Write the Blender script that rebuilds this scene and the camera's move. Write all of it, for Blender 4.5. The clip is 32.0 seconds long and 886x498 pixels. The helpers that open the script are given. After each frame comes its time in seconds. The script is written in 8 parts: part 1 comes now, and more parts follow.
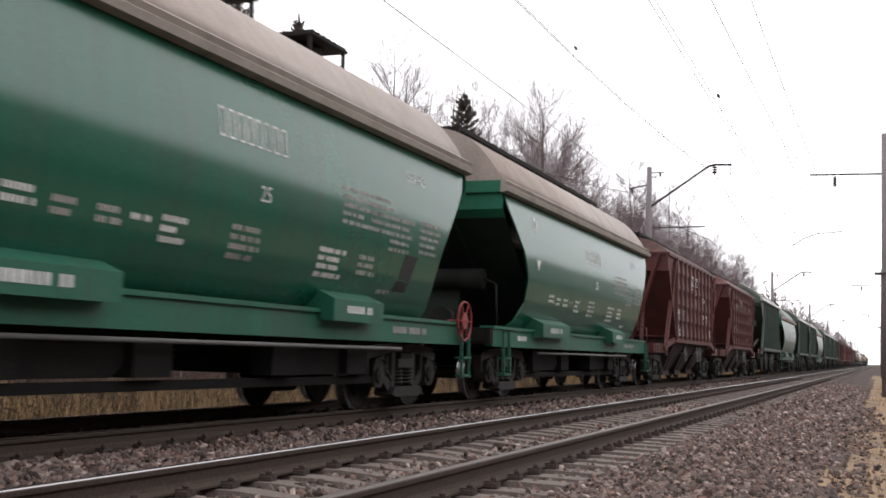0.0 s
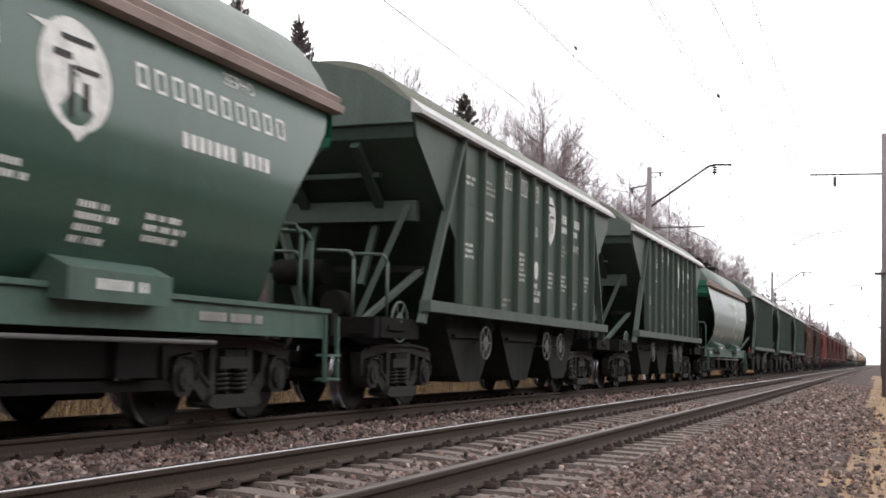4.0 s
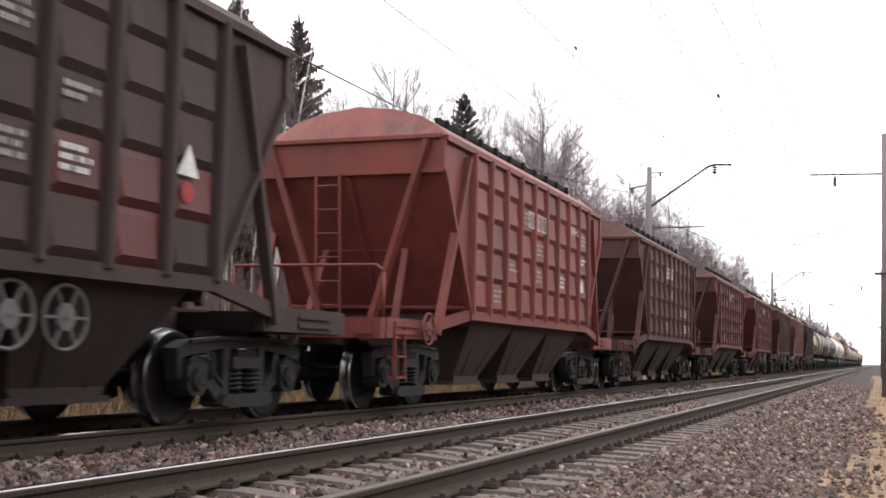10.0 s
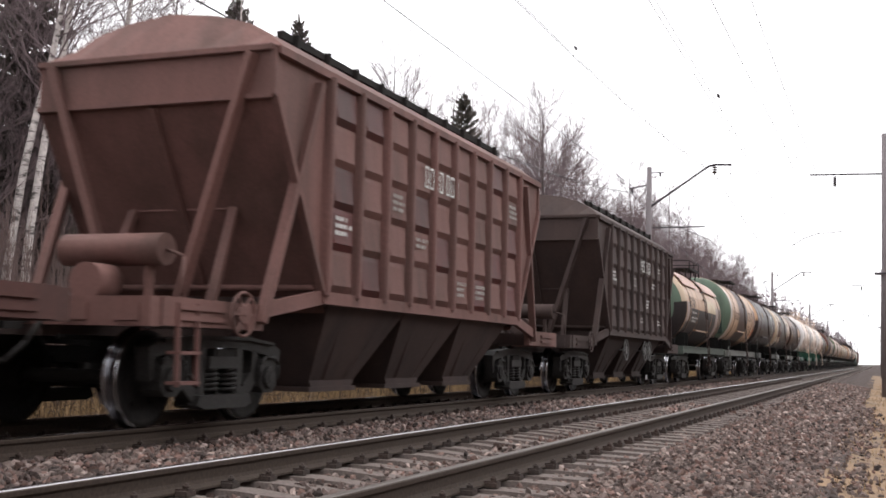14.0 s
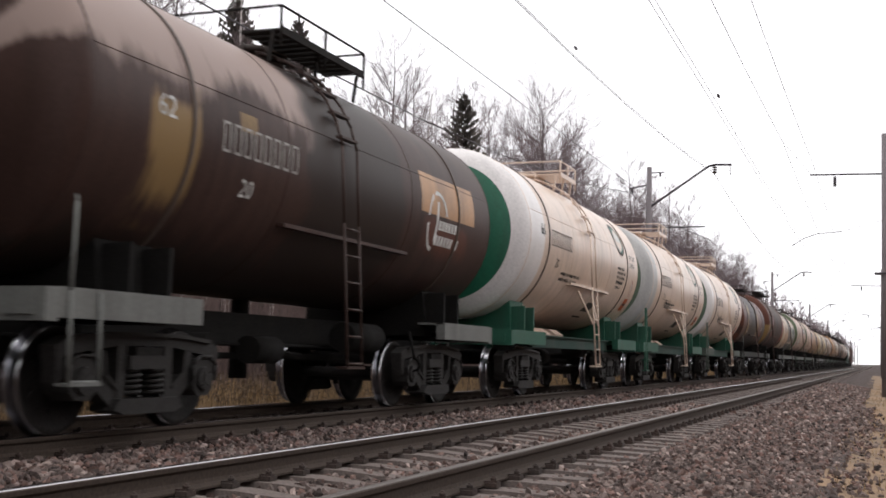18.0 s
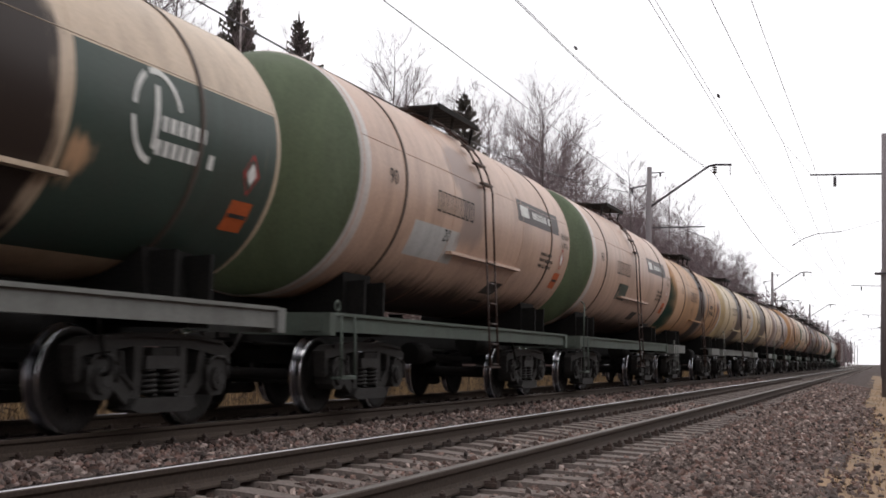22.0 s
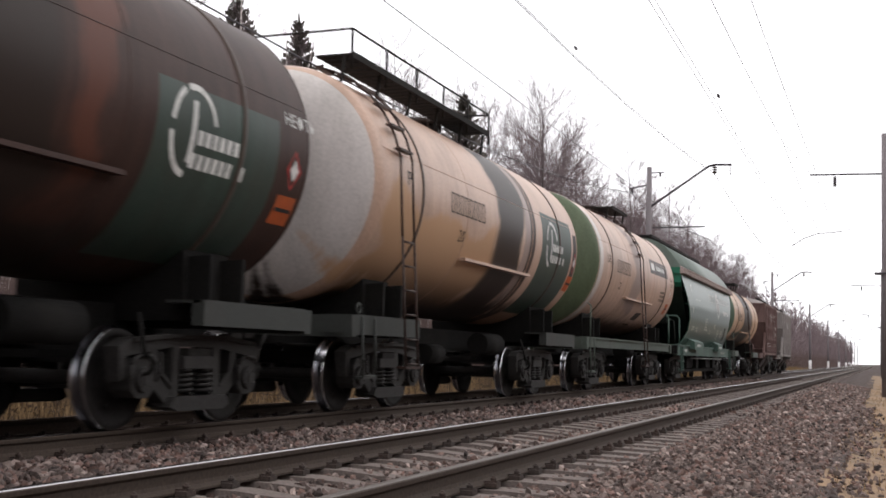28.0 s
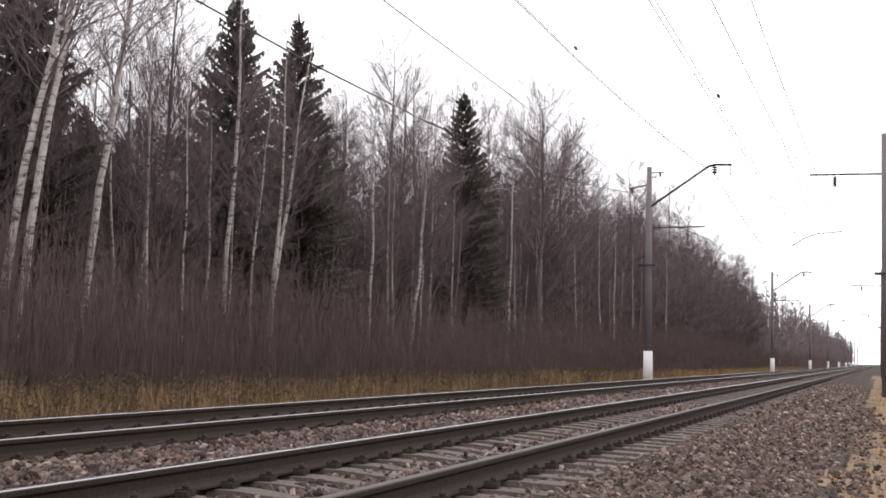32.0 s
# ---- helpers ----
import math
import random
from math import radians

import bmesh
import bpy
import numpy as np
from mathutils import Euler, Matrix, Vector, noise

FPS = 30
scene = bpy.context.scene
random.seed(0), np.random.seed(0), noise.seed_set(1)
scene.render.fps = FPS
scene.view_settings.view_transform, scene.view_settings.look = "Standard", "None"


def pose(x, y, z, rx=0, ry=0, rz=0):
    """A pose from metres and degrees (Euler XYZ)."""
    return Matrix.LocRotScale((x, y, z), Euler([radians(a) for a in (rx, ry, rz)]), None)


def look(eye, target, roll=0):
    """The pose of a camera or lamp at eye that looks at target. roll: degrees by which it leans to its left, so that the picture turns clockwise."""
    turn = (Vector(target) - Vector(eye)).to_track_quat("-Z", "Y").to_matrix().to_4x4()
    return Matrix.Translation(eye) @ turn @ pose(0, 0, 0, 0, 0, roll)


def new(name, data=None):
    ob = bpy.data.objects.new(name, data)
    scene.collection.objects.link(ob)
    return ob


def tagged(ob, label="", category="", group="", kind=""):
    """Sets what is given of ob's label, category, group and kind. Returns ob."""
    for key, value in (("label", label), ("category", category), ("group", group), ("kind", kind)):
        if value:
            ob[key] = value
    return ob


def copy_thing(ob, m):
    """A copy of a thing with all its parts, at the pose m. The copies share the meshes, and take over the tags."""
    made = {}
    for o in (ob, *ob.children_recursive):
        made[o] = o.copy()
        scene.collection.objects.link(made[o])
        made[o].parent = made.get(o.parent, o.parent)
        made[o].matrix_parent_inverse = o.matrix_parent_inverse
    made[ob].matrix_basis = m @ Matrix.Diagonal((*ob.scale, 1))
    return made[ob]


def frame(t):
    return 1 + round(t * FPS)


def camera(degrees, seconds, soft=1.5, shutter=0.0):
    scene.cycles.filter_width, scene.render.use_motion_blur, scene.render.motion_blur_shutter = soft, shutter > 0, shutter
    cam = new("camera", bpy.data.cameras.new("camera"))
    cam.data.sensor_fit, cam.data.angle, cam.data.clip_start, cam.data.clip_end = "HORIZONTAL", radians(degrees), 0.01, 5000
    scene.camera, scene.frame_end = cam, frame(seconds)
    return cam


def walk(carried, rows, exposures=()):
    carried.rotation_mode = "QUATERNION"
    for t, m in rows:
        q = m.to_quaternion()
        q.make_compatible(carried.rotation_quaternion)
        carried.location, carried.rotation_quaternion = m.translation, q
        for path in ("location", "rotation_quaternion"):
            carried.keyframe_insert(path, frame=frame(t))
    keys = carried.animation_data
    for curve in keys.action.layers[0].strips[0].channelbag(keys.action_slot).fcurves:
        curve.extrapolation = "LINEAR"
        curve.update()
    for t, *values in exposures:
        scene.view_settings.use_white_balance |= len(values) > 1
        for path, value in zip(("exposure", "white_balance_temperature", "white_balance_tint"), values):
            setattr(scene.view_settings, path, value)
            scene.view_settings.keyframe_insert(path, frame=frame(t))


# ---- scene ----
T_END = 32.0
EYE = (0.0, 0.0, 0.784)
cam = camera(42.81, T_END, soft=1.7, shutter=0.12)
YAW, PITCH = radians(21.188), radians(5.301)
AIM = (-math.sin(YAW) * math.cos(PITCH), math.cos(YAW) * math.cos(PITCH), 0.784 + math.sin(PITCH))
VIEW = look(EYE, AIM, 1.391)
walk(cam, [(0.0, VIEW), (T_END, VIEW)], exposures=[(0.0, 0.12), (2.0, 0.15), (3.0, 0.36), (5.0, 0.28), (6.0, 0.18), (8.5, 0.38), (11.0, 0.52), (13.0, 0.5), (15.5, 0.0), (17.5, 0.0), (19.0, -0.38), (21.0, -0.3), (24.0, -0.15), (26.5, 0.0), (28.0, 0.02), (30.0, -0.02), (32.0, 0.02)])

# ---- world and light: an overcast autumn day ----
world = bpy.data.worlds.new("overcast_sky")
scene.world = world
world.use_nodes = True
wt = world.node_tree
for n in list(wt.nodes):
    wt.nodes.remove(n)
w_out = wt.nodes.new("ShaderNodeOutputWorld")
w_bg = wt.nodes.new("ShaderNodeBackground")
w_sky = wt.nodes.new("ShaderNodeTexSky")
w_sky.sky_type = "NISHITA"
w_sky.sun_disc = False
w_sky.sun_elevation = radians(32)
w_sky.sun_rotation = radians(60)
w_sky.dust_density = 4.0
w_hs = wt.nodes.new("ShaderNodeHueSaturation")
w_hs.inputs["Saturation"].default_value = 0.1
w_mix = wt.nodes.new("ShaderNodeMix")
w_mix.data_type = "RGBA"
w_mix.inputs[0].default_value = 0.75
w_mix.inputs[7].default_value = (11.8, 11.6, 12.0, 1)
wt.links.new(w_sky.outputs[0], w_hs.inputs["Color"])
wt.links.new(w_hs.outputs[0], w_mix.inputs[6])
wt.links.new(w_mix.outputs[2], w_bg.inputs["Color"])
w_bg.inputs["Strength"].default_value = 0.15
wt.links.new(w_bg.outputs[0], w_out.inputs["Surface"])

sun_data = bpy.data.lights.new("sun", "SUN")
sun_data.energy = 0.9
sun_data.angle = radians(25)
sun_data.color = (1.0, 0.96, 0.9)
sun = new("sun", sun_data)
sun.matrix_world = look((-22, 8, 60), (-7, 20, 0))

# ---- the line of the tracks: rails run along y, z is 0 on the railhead ----
RAIL_X = (-2.807, -4.402, -6.733, -8.328)
TRAIN_X = -7.53
GROUND_Z = -0.95
LENGTHS = [14.72] * 21 + [12.02] * 23 + [14.72] + [12.02] * 3
FIRST_GAP = 17.1


def travelled(t):
    """Metres that the train has run since the clip's start."""
    return ((1.729e-4 * t + 1.0859e-3) * t + 19.55288) * t - 0.31285


# ---- materials ----
def material(name, rgb, rough=0.7, metal=0.0, vary=0.22, scale=1.5, fine=40.0, grime=(0.03, 0.025, 0.022), amount=0.35,
             streak=1.0, bump=0.15, spec=0.3, runs=0.0, per_object=True, dist=0.01, low=0.45, high=0.75):
    m = bpy.data.materials.new(name)
    m.use_nodes = True
    nt = m.node_tree
    bsdf = nt.nodes["Principled BSDF"]
    bsdf.inputs["Roughness"].default_value = rough
    bsdf.inputs["Metallic"].default_value = metal
    bsdf.inputs["Specular IOR Level"].default_value = spec
    tc = nt.nodes.new("ShaderNodeTexCoord")
    mp = nt.nodes.new("ShaderNodeMapping")
    mp.inputs["Scale"].default_value = (1, 1, 1 / streak)
    nt.links.new(tc.outputs["Object"], mp.inputs["Vector"])
    if per_object:
        oi = nt.nodes.new("ShaderNodeObjectInfo")
        mul = nt.nodes.new("ShaderNodeMath")
        mul.operation = "MULTIPLY"
        mul.inputs[1].default_value = 37.0
        nt.links.new(oi.outputs["Random"], mul.inputs[0])
        nt.links.new(mul.outputs[0], mp.inputs["Location"])
    n1 = nt.nodes.new("ShaderNodeTexNoise")
    n1.inputs["Scale"].default_value = scale
    n1.inputs["Detail"].default_value = 6
    n1.inputs["Roughness"].default_value = 0.65
    n2 = nt.nodes.new("ShaderNodeTexNoise")
    n2.inputs["Scale"].default_value = fine
    n2.inputs["Detail"].default_value = 3
    nt.links.new(mp.outputs[0], n1.inputs["Vector"])
    nt.links.new(tc.outputs["Object"], n2.inputs["Vector"])
    r1 = nt.nodes.new("ShaderNodeMapRange")
    r1.inputs["From Min"].default_value = low
    r1.inputs["From Max"].default_value = high
    r1.inputs["To Max"].default_value = amount
    nt.links.new(n1.outputs["Fac"], r1.inputs["Value"])
    mix = nt.nodes.new("ShaderNodeMix")
    mix.data_type = "RGBA"
    mix.inputs[6].default_value = (*rgb, 1)
    mix.inputs[7].default_value = (*grime, 1)
    nt.links.new(r1.outputs[0], mix.inputs[0])
    r2 = nt.nodes.new("ShaderNodeMapRange")
    r2.inputs["From Min"].default_value = 0.3
    r2.inputs["From Max"].default_value = 0.7
    r2.inputs["To Min"].default_value = 1 - vary
    r2.inputs["To Max"].default_value = 1 + vary
    nt.links.new(n2.outputs["Fac"], r2.inputs["Value"])
    hs = nt.nodes.new("ShaderNodeHueSaturation")
    nt.links.new(mix.outputs[2], hs.inputs["Color"])
    value = r2.outputs[0]
    if runs:
        # narrow runs of dirt washed down by rain
        mp3 = nt.nodes.new("ShaderNodeMapping")
        mp3.inputs["Scale"].default_value = (1.5, 3.2, 0.3)
        nt.links.new(tc.outputs["Object"], mp3.inputs["Vector"])
        n3 = nt.nodes.new("ShaderNodeTexNoise")
        n3.inputs["Scale"].default_value = 1.4
        n3.inputs["Detail"].default_value = 5
        nt.links.new(mp3.outputs[0], n3.inputs["Vector"])
        r3 = nt.nodes.new("ShaderNodeMapRange")
        r3.inputs["From Min"].default_value = 0.35
        r3.inputs["From Max"].default_value = 0.68
        r3.inputs["To Min"].default_value = 1 + runs * 0.5
        r3.inputs["To Max"].default_value = 1 - runs
        nt.links.new(n3.outputs["Fac"], r3.inputs["Value"])
        n4 = nt.nodes.new("ShaderNodeTexNoise")
        n4.inputs["Scale"].default_value = 0.55
        n4.inputs["Detail"].default_value = 4
        nt.links.new(mp.outputs[0], n4.inputs["Vector"])
        r4 = nt.nodes.new("ShaderNodeMapRange")
        r4.inputs["From Min"].default_value = 0.4
        r4.inputs["From Max"].default_value = 0.62
        nt.links.new(n4.outputs["Fac"], r4.inputs["Value"])
        mx = nt.nodes.new("ShaderNodeMix")
        mx.inputs[2].default_value = 1.0
        nt.links.new(r4.outputs[0], mx.inputs[0])
        nt.links.new(r3.outputs[0], mx.inputs[3])
        mm = nt.nodes.new("ShaderNodeMath")
        mm.operation = "MULTIPLY"
        nt.links.new(r2.outputs[0], mm.inputs[0])
        nt.links.new(mx.outputs[0], mm.inputs[1])
        value = mm.outputs[0]
    nt.links.new(value, hs.inputs["Value"])
    nt.links.new(hs.outputs[0], bsdf.inputs["Base Color"])
    if bump:
        b = nt.nodes.new("ShaderNodeBump")
        b.inputs["Strength"].default_value = bump
        b.inputs["Distance"].default_value = dist
        nt.links.new(n2.outputs["Fac"], b.inputs["Height"])
        nt.links.new(b.outputs[0], bsdf.inputs["Normal"])
    return m


def paint(name, rgb, amount=0.35, rough=0.5, streak=5.0, grime=(0.05, 0.042, 0.038), **k):
    return material(name, rgb, rough=rough, amount=amount, streak=streak, grime=grime, vary=k.pop("vary", 0.1), scale=k.pop("scale", 1.6),
                    fine=k.pop("fine", 25.0), bump=0.06, spec=k.pop("spec", 0.3), runs=k.pop("runs", 0.2), **k)


RUST = (0.09, 0.045, 0.03)
M = {
    "rail_top": material("polished_rail_steel", (0.5, 0.48, 0.49), rough=0.22, metal=1, vary=0.06, amount=0.2, bump=0.02),
    "rail_dull": material("dull_rail_head", (0.109, 0.092, 0.082), rough=0.5, metal=0.6, vary=0.15, amount=0.4, bump=0.05, grime=(0.048, 0.034, 0.027)),
    "rail": material("rusty_rail_steel", (0.048, 0.034, 0.026), rough=0.85, vary=0.25, grime=(0.04, 0.027, 0.02), amount=0.5),
    "sleeper": material("weathered_concrete", (0.13, 0.105, 0.095), rough=0.92, vary=0.25, grime=(0.1, 0.08, 0.072), amount=0.7, scale=4),
    "clip": material("fastening_iron", (0.045, 0.034, 0.03), rough=0.8, vary=0.3, grime=RUST, amount=0.4),
    "ballast": material("ballast_gravel", (0.062, 0.045, 0.04), rough=0.95, vary=0.6, scale=0.8, fine=24, grime=(0.04, 0.03, 0.027), amount=0.6, bump=1.0, dist=0.06, per_object=False),
    "sand": material("sandy_path", (0.25, 0.165, 0.1), rough=0.95, vary=0.25, scale=0.9, fine=30, grime=(0.085, 0.065, 0.048), amount=0.85, low=0.4, high=0.66, bump=0.4, per_object=False),
    "field": material("leaf_litter", (0.048, 0.035, 0.023), rough=0.95, vary=0.4, scale=0.5, fine=9, grime=(0.024, 0.018, 0.015), amount=0.7, bump=0.5, per_object=False),
    "grass": material("dry_grass", (0.26, 0.17, 0.085), rough=0.9, vary=0.3, scale=0.6, fine=3, grime=(0.116, 0.075, 0.041), amount=0.7, bump=0, per_object=False),
    "weed": material("withered_weeds", (0.082, 0.054, 0.034), rough=0.9, vary=0.3, fine=3, bump=0, per_object=False),
    "stem": material("sapling_bark", (0.125, 0.086, 0.078), rough=0.9, vary=0.35, scale=0.7, fine=2, grime=(0.06, 0.043, 0.04), amount=0.6, bump=0, per_object=False),
    "bark": material("grey_bark", (0.13, 0.108, 0.102), rough=0.9, vary=0.35, scale=2.5, fine=12, grime=(0.027, 0.023, 0.022), amount=0.6, bump=0.4),
    "birch": material("birch_bark", (0.46, 0.41, 0.39), rough=0.8, vary=0.2, scale=2.2, fine=9, grime=(0.041, 0.034, 0.031), amount=0.9, streak=0.3, bump=0.2, low=0.52, high=0.62),
    "twig": material("bare_twigs", (0.16, 0.12, 0.125), rough=0.9, vary=0.3, fine=3, grime=(0.08, 0.06, 0.064), bump=0),
    "needle": material("spruce_needles", (0.11, 0.1, 0.086), rough=0.9, vary=0.4, scale=1.2, fine=6, grime=(0.07, 0.062, 0.058), amount=0.5, bump=0, spec=0.1),
    "concrete": material("pole_concrete", (0.184, 0.163, 0.17), rough=0.9, vary=0.15, scale=2, grime=(0.109, 0.095, 0.102), amount=0.5, streak=4),
    "whitewash": material("whitewashed_concrete", (0.72, 0.7, 0.7), rough=0.9, vary=0.1, amount=0.25, grime=(0.3, 0.28, 0.26)),
    "wire": material("weathered_wire", (0.068, 0.061, 0.068), rough=0.6, metal=0.3, vary=0.1, bump=0),
    "insulator": material("brown_porcelain", (0.041, 0.024, 0.02), rough=0.25, vary=0.1, bump=0),
    "iron": material("grimy_iron", (0.018, 0.0165, 0.016), rough=0.8, vary=0.3, scale=3, grime=(0.028, 0.023, 0.02), amount=0.6, spec=0.12),
    "iron_worn": material("worn_cast_iron", (0.027, 0.025, 0.024), rough=0.62, vary=0.35, scale=5, grime=(0.018, 0.016, 0.015), amount=0.8, spec=0.2),
    "tread": material("bright_wheel_tread", (0.72, 0.72, 0.73), rough=0.14, metal=1, vary=0.08, amount=0.15, bump=0.02),
    # tread steel with its dark reflection put into the colour
    "tread_worn": material("dulled_wheel_tread", (0.2, 0.2, 0.22), rough=0.25, metal=1, vary=0.1, amount=0.3, bump=0.02),
    # near-black base for frames, decks and gear under the wagons
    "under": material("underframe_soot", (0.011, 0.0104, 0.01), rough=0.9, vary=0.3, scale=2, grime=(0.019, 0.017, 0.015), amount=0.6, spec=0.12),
    "white": paint("white_lettering", (0.66, 0.66, 0.64), amount=0.55, rough=0.7, scale=6, streak=1, grime=(0.25, 0.25, 0.24)),
    "dim": paint("faded_lettering", (0.36, 0.345, 0.325), amount=0.6, rough=0.8, scale=6, streak=1, grime=(0.102, 0.088, 0.082)),
    "black": paint("black_lettering", (0.02, 0.02, 0.02), amount=0.4, rough=0.7, scale=6, streak=1, grime=(0.082, 0.075, 0.068)),
    "orange": paint("orange_hazard_plate", (0.422, 0.088, 0.02), amount=0.35, rough=0.6),
    "red_sign": paint("red_hazard_diamond", (0.34, 0.034, 0.031), amount=0.3, rough=0.6),
    "red_wheel": paint("red_brake_wheel_paint", (0.231, 0.031, 0.031), amount=0.4, rough=0.5),
    "grey_wheel": paint("grey_hand_wheel_paint", (0.12, 0.118, 0.115), amount=0.5, rough=0.6),
    "primer": paint("repaint_patch_grey", (0.15, 0.136, 0.129), amount=0.4, rough=0.8),
}


RGB = {}


def rgbmat(name, rgb, **k):
    RGB[name] = rgb
    if name not in M:
        M[name] = paint(name, rgb, **k)
    return M[name]


def stained(m):
    """The same paint with room for spilt oil, patches and painted belly shade: the mesh says where and in what colour.
    """
    name = m.name + "_stained"
    if name in M:
        return M[name]
    k = m.copy()
    k.name = name
    nt = k.node_tree
    bsdf = nt.nodes["Principled BSDF"]
    at = nt.nodes.new("ShaderNodeAttribute")
    at.attribute_name = "stain"
    tc = nt.nodes.new("ShaderNodeTexCoord")
    mp = nt.nodes.new("ShaderNodeMapping")
    mp.inputs["Scale"].default_value = (2.2, 4.5, 0.6)
    nt.links.new(tc.outputs["Object"], mp.inputs["Vector"])
    no = nt.nodes.new("ShaderNodeTexNoise")
    no.inputs["Scale"].default_value = 1.6
    no.inputs["Detail"].default_value = 7
    no.inputs["Roughness"].default_value = 0.7
    nt.links.new(mp.outputs[0], no.inputs["Vector"])
    ad = nt.nodes.new("ShaderNodeMath")
    ad.operation = "MULTIPLY_ADD"
    ad.inputs[1].default_value = 1.0
    nt.links.new(no.outputs["Fac"], ad.inputs[0])
    nt.links.new(at.outputs["Alpha"], ad.inputs[2])
    # narrow runs down the barrel break up the edges
    mp2 = nt.nodes.new("ShaderNodeMapping")
    mp2.inputs["Scale"].default_value = (0.25, 7.0, 0.18)
    nt.links.new(tc.outputs["Object"], mp2.inputs["Vector"])
    no2 = nt.nodes.new("ShaderNodeTexNoise")
    no2.inputs["Scale"].default_value = 1.3
    no2.inputs["Detail"].default_value = 6
    no2.inputs["Roughness"].default_value = 0.7
    nt.links.new(mp2.outputs[0], no2.inputs["Vector"])
    ad2 = nt.nodes.new("ShaderNodeMath")
    ad2.operation = "MULTIPLY_ADD"
    ad2.inputs[1].default_value = 1.3
    nt.links.new(no2.outputs["Fac"], ad2.inputs[0])
    nt.links.new(ad.outputs[0], ad2.inputs[2])
    mr = nt.nodes.new("ShaderNodeMapRange")
    mr.inputs["From Min"].default_value = 1.45
    mr.inputs["From Max"].default_value = 1.95
    nt.links.new(ad2.outputs[0], mr.inputs["Value"])
    mx = nt.nodes.new("ShaderNodeMix")
    mx.data_type = "RGBA"
    old = bsdf.inputs["Base Color"].links[0].from_socket
    nt.links.new(mr.outputs[0], mx.inputs[0])
    nt.links.new(old, mx.inputs[6])
    nt.links.new(at.outputs["Color"], mx.inputs[7])
    nt.links.new(mx.outputs[2], bsdf.inputs["Base Color"])
    # tarry spills shine less than the paint
    sp = nt.nodes.new("ShaderNodeMapRange")
    sp.inputs["To Min"].default_value = bsdf.inputs["Specular IOR Level"].default_value
    sp.inputs["To Max"].default_value = 0.15
    nt.links.new(mr.outputs[0], sp.inputs["Value"])
    nt.links.new(sp.outputs[0], bsdf.inputs["Specular IOR Level"])
    M[name] = k
    return k


# ---- mesh tools ----
def quadbox(bm, x0, x1, y0, y1, z0, z1, mi=0):
    v = [bm.verts.new(p) for p in ((x0, y0, z0), (x1, y0, z0), (x1, y1, z0), (x0, y1, z0), (x0, y0, z1), (x1, y0, z1), (x1, y1, z1), (x0, y1, z1))]
    for f in ((3, 2, 1, 0), (4, 5, 6, 7), (0, 1, 5, 4), (1, 2, 6, 5), (2, 3, 7, 6), (3, 0, 4, 7)):
        bm.faces.new([v[i] for i in f]).material_index = mi
    return v


def beam(bm, a, b, w, h, mi=0, up=(0, 0, 1)):
    a, b = Vector(a), Vector(b)
    d = (b - a).normalized()
    s = d.cross(Vector(up))
    if s.length < 1e-3:
        s = d.cross(Vector((1, 0, 0)))
    s.normalize()
    t = s.cross(d)
    s, t = s * w / 2, t * h / 2
    lo = [bm.verts.new(a + i * s + j * t) for i, j in ((-1, -1), (1, -1), (1, 1), (-1, 1))]
    hi = [bm.verts.new(b + i * s + j * t) for i, j in ((-1, -1), (1, -1), (1, 1), (-1, 1))]
    fs = [bm.faces.new(lo[::-1]), bm.faces.new(hi)]
    fs += [bm.faces.new((lo[i], lo[(i + 1) % 4], hi[(i + 1) % 4], hi[i])) for i in range(4)]
    for f in fs:
        f.material_index = mi


def rod(bm, a, b, r, n=8, r2=None, mi=0, caps=True, smooth=True):
    a, b = Vector(a), Vector(b)
    d = (b - a).normalized()
    s = d.orthogonal().normalized()
    t = d.cross(s)
    r2 = r if r2 is None else r2
    lo, hi = [], []
    for i in range(n):
        o = s * math.cos(2 * math.pi * i / n) + t * math.sin(2 * math.pi * i / n)
        lo.append(bm.verts.new(a + o * r))
        hi.append(bm.verts.new(b + o * r2))
    for i in range(n):
        f = bm.faces.new((lo[i], lo[(i + 1) % n], hi[(i + 1) % n], hi[i]))
        f.smooth, f.material_index = smooth, mi
    if caps:
        for f in (bm.faces.new(lo[::-1]), bm.faces.new(hi)):
            f.material_index = mi


def pipe(bm, pts, r, n=6, mi=0):
    for a, b in zip(pts, pts[1:]):
        rod(bm, a, b, r, n, mi=mi)


def ring(bm, c, axis, rad, r, n=20, m=6, mi=0):
    """A torus round c."""
    c, ax = Vector(c), Vector(axis).normalized()
    s = ax.orthogonal().normalized()
    t = ax.cross(s)
    rows = []
    for i in range(n):
        o = s * math.cos(2 * math.pi * i / n) + t * math.sin(2 * math.pi * i / n)
        rows.append([bm.verts.new(c + o * (rad + r * math.cos(2 * math.pi * j / m)) + ax * (r * math.sin(2 * math.pi * j / m))) for j in range(m)])
    for i in range(n):
        for j in range(m):
            f = bm.faces.new((rows[i][j], rows[(i + 1) % n][j], rows[(i + 1) % n][(j + 1) % m], rows[i][(j + 1) % m]))
            f.smooth, f.material_index = True, mi


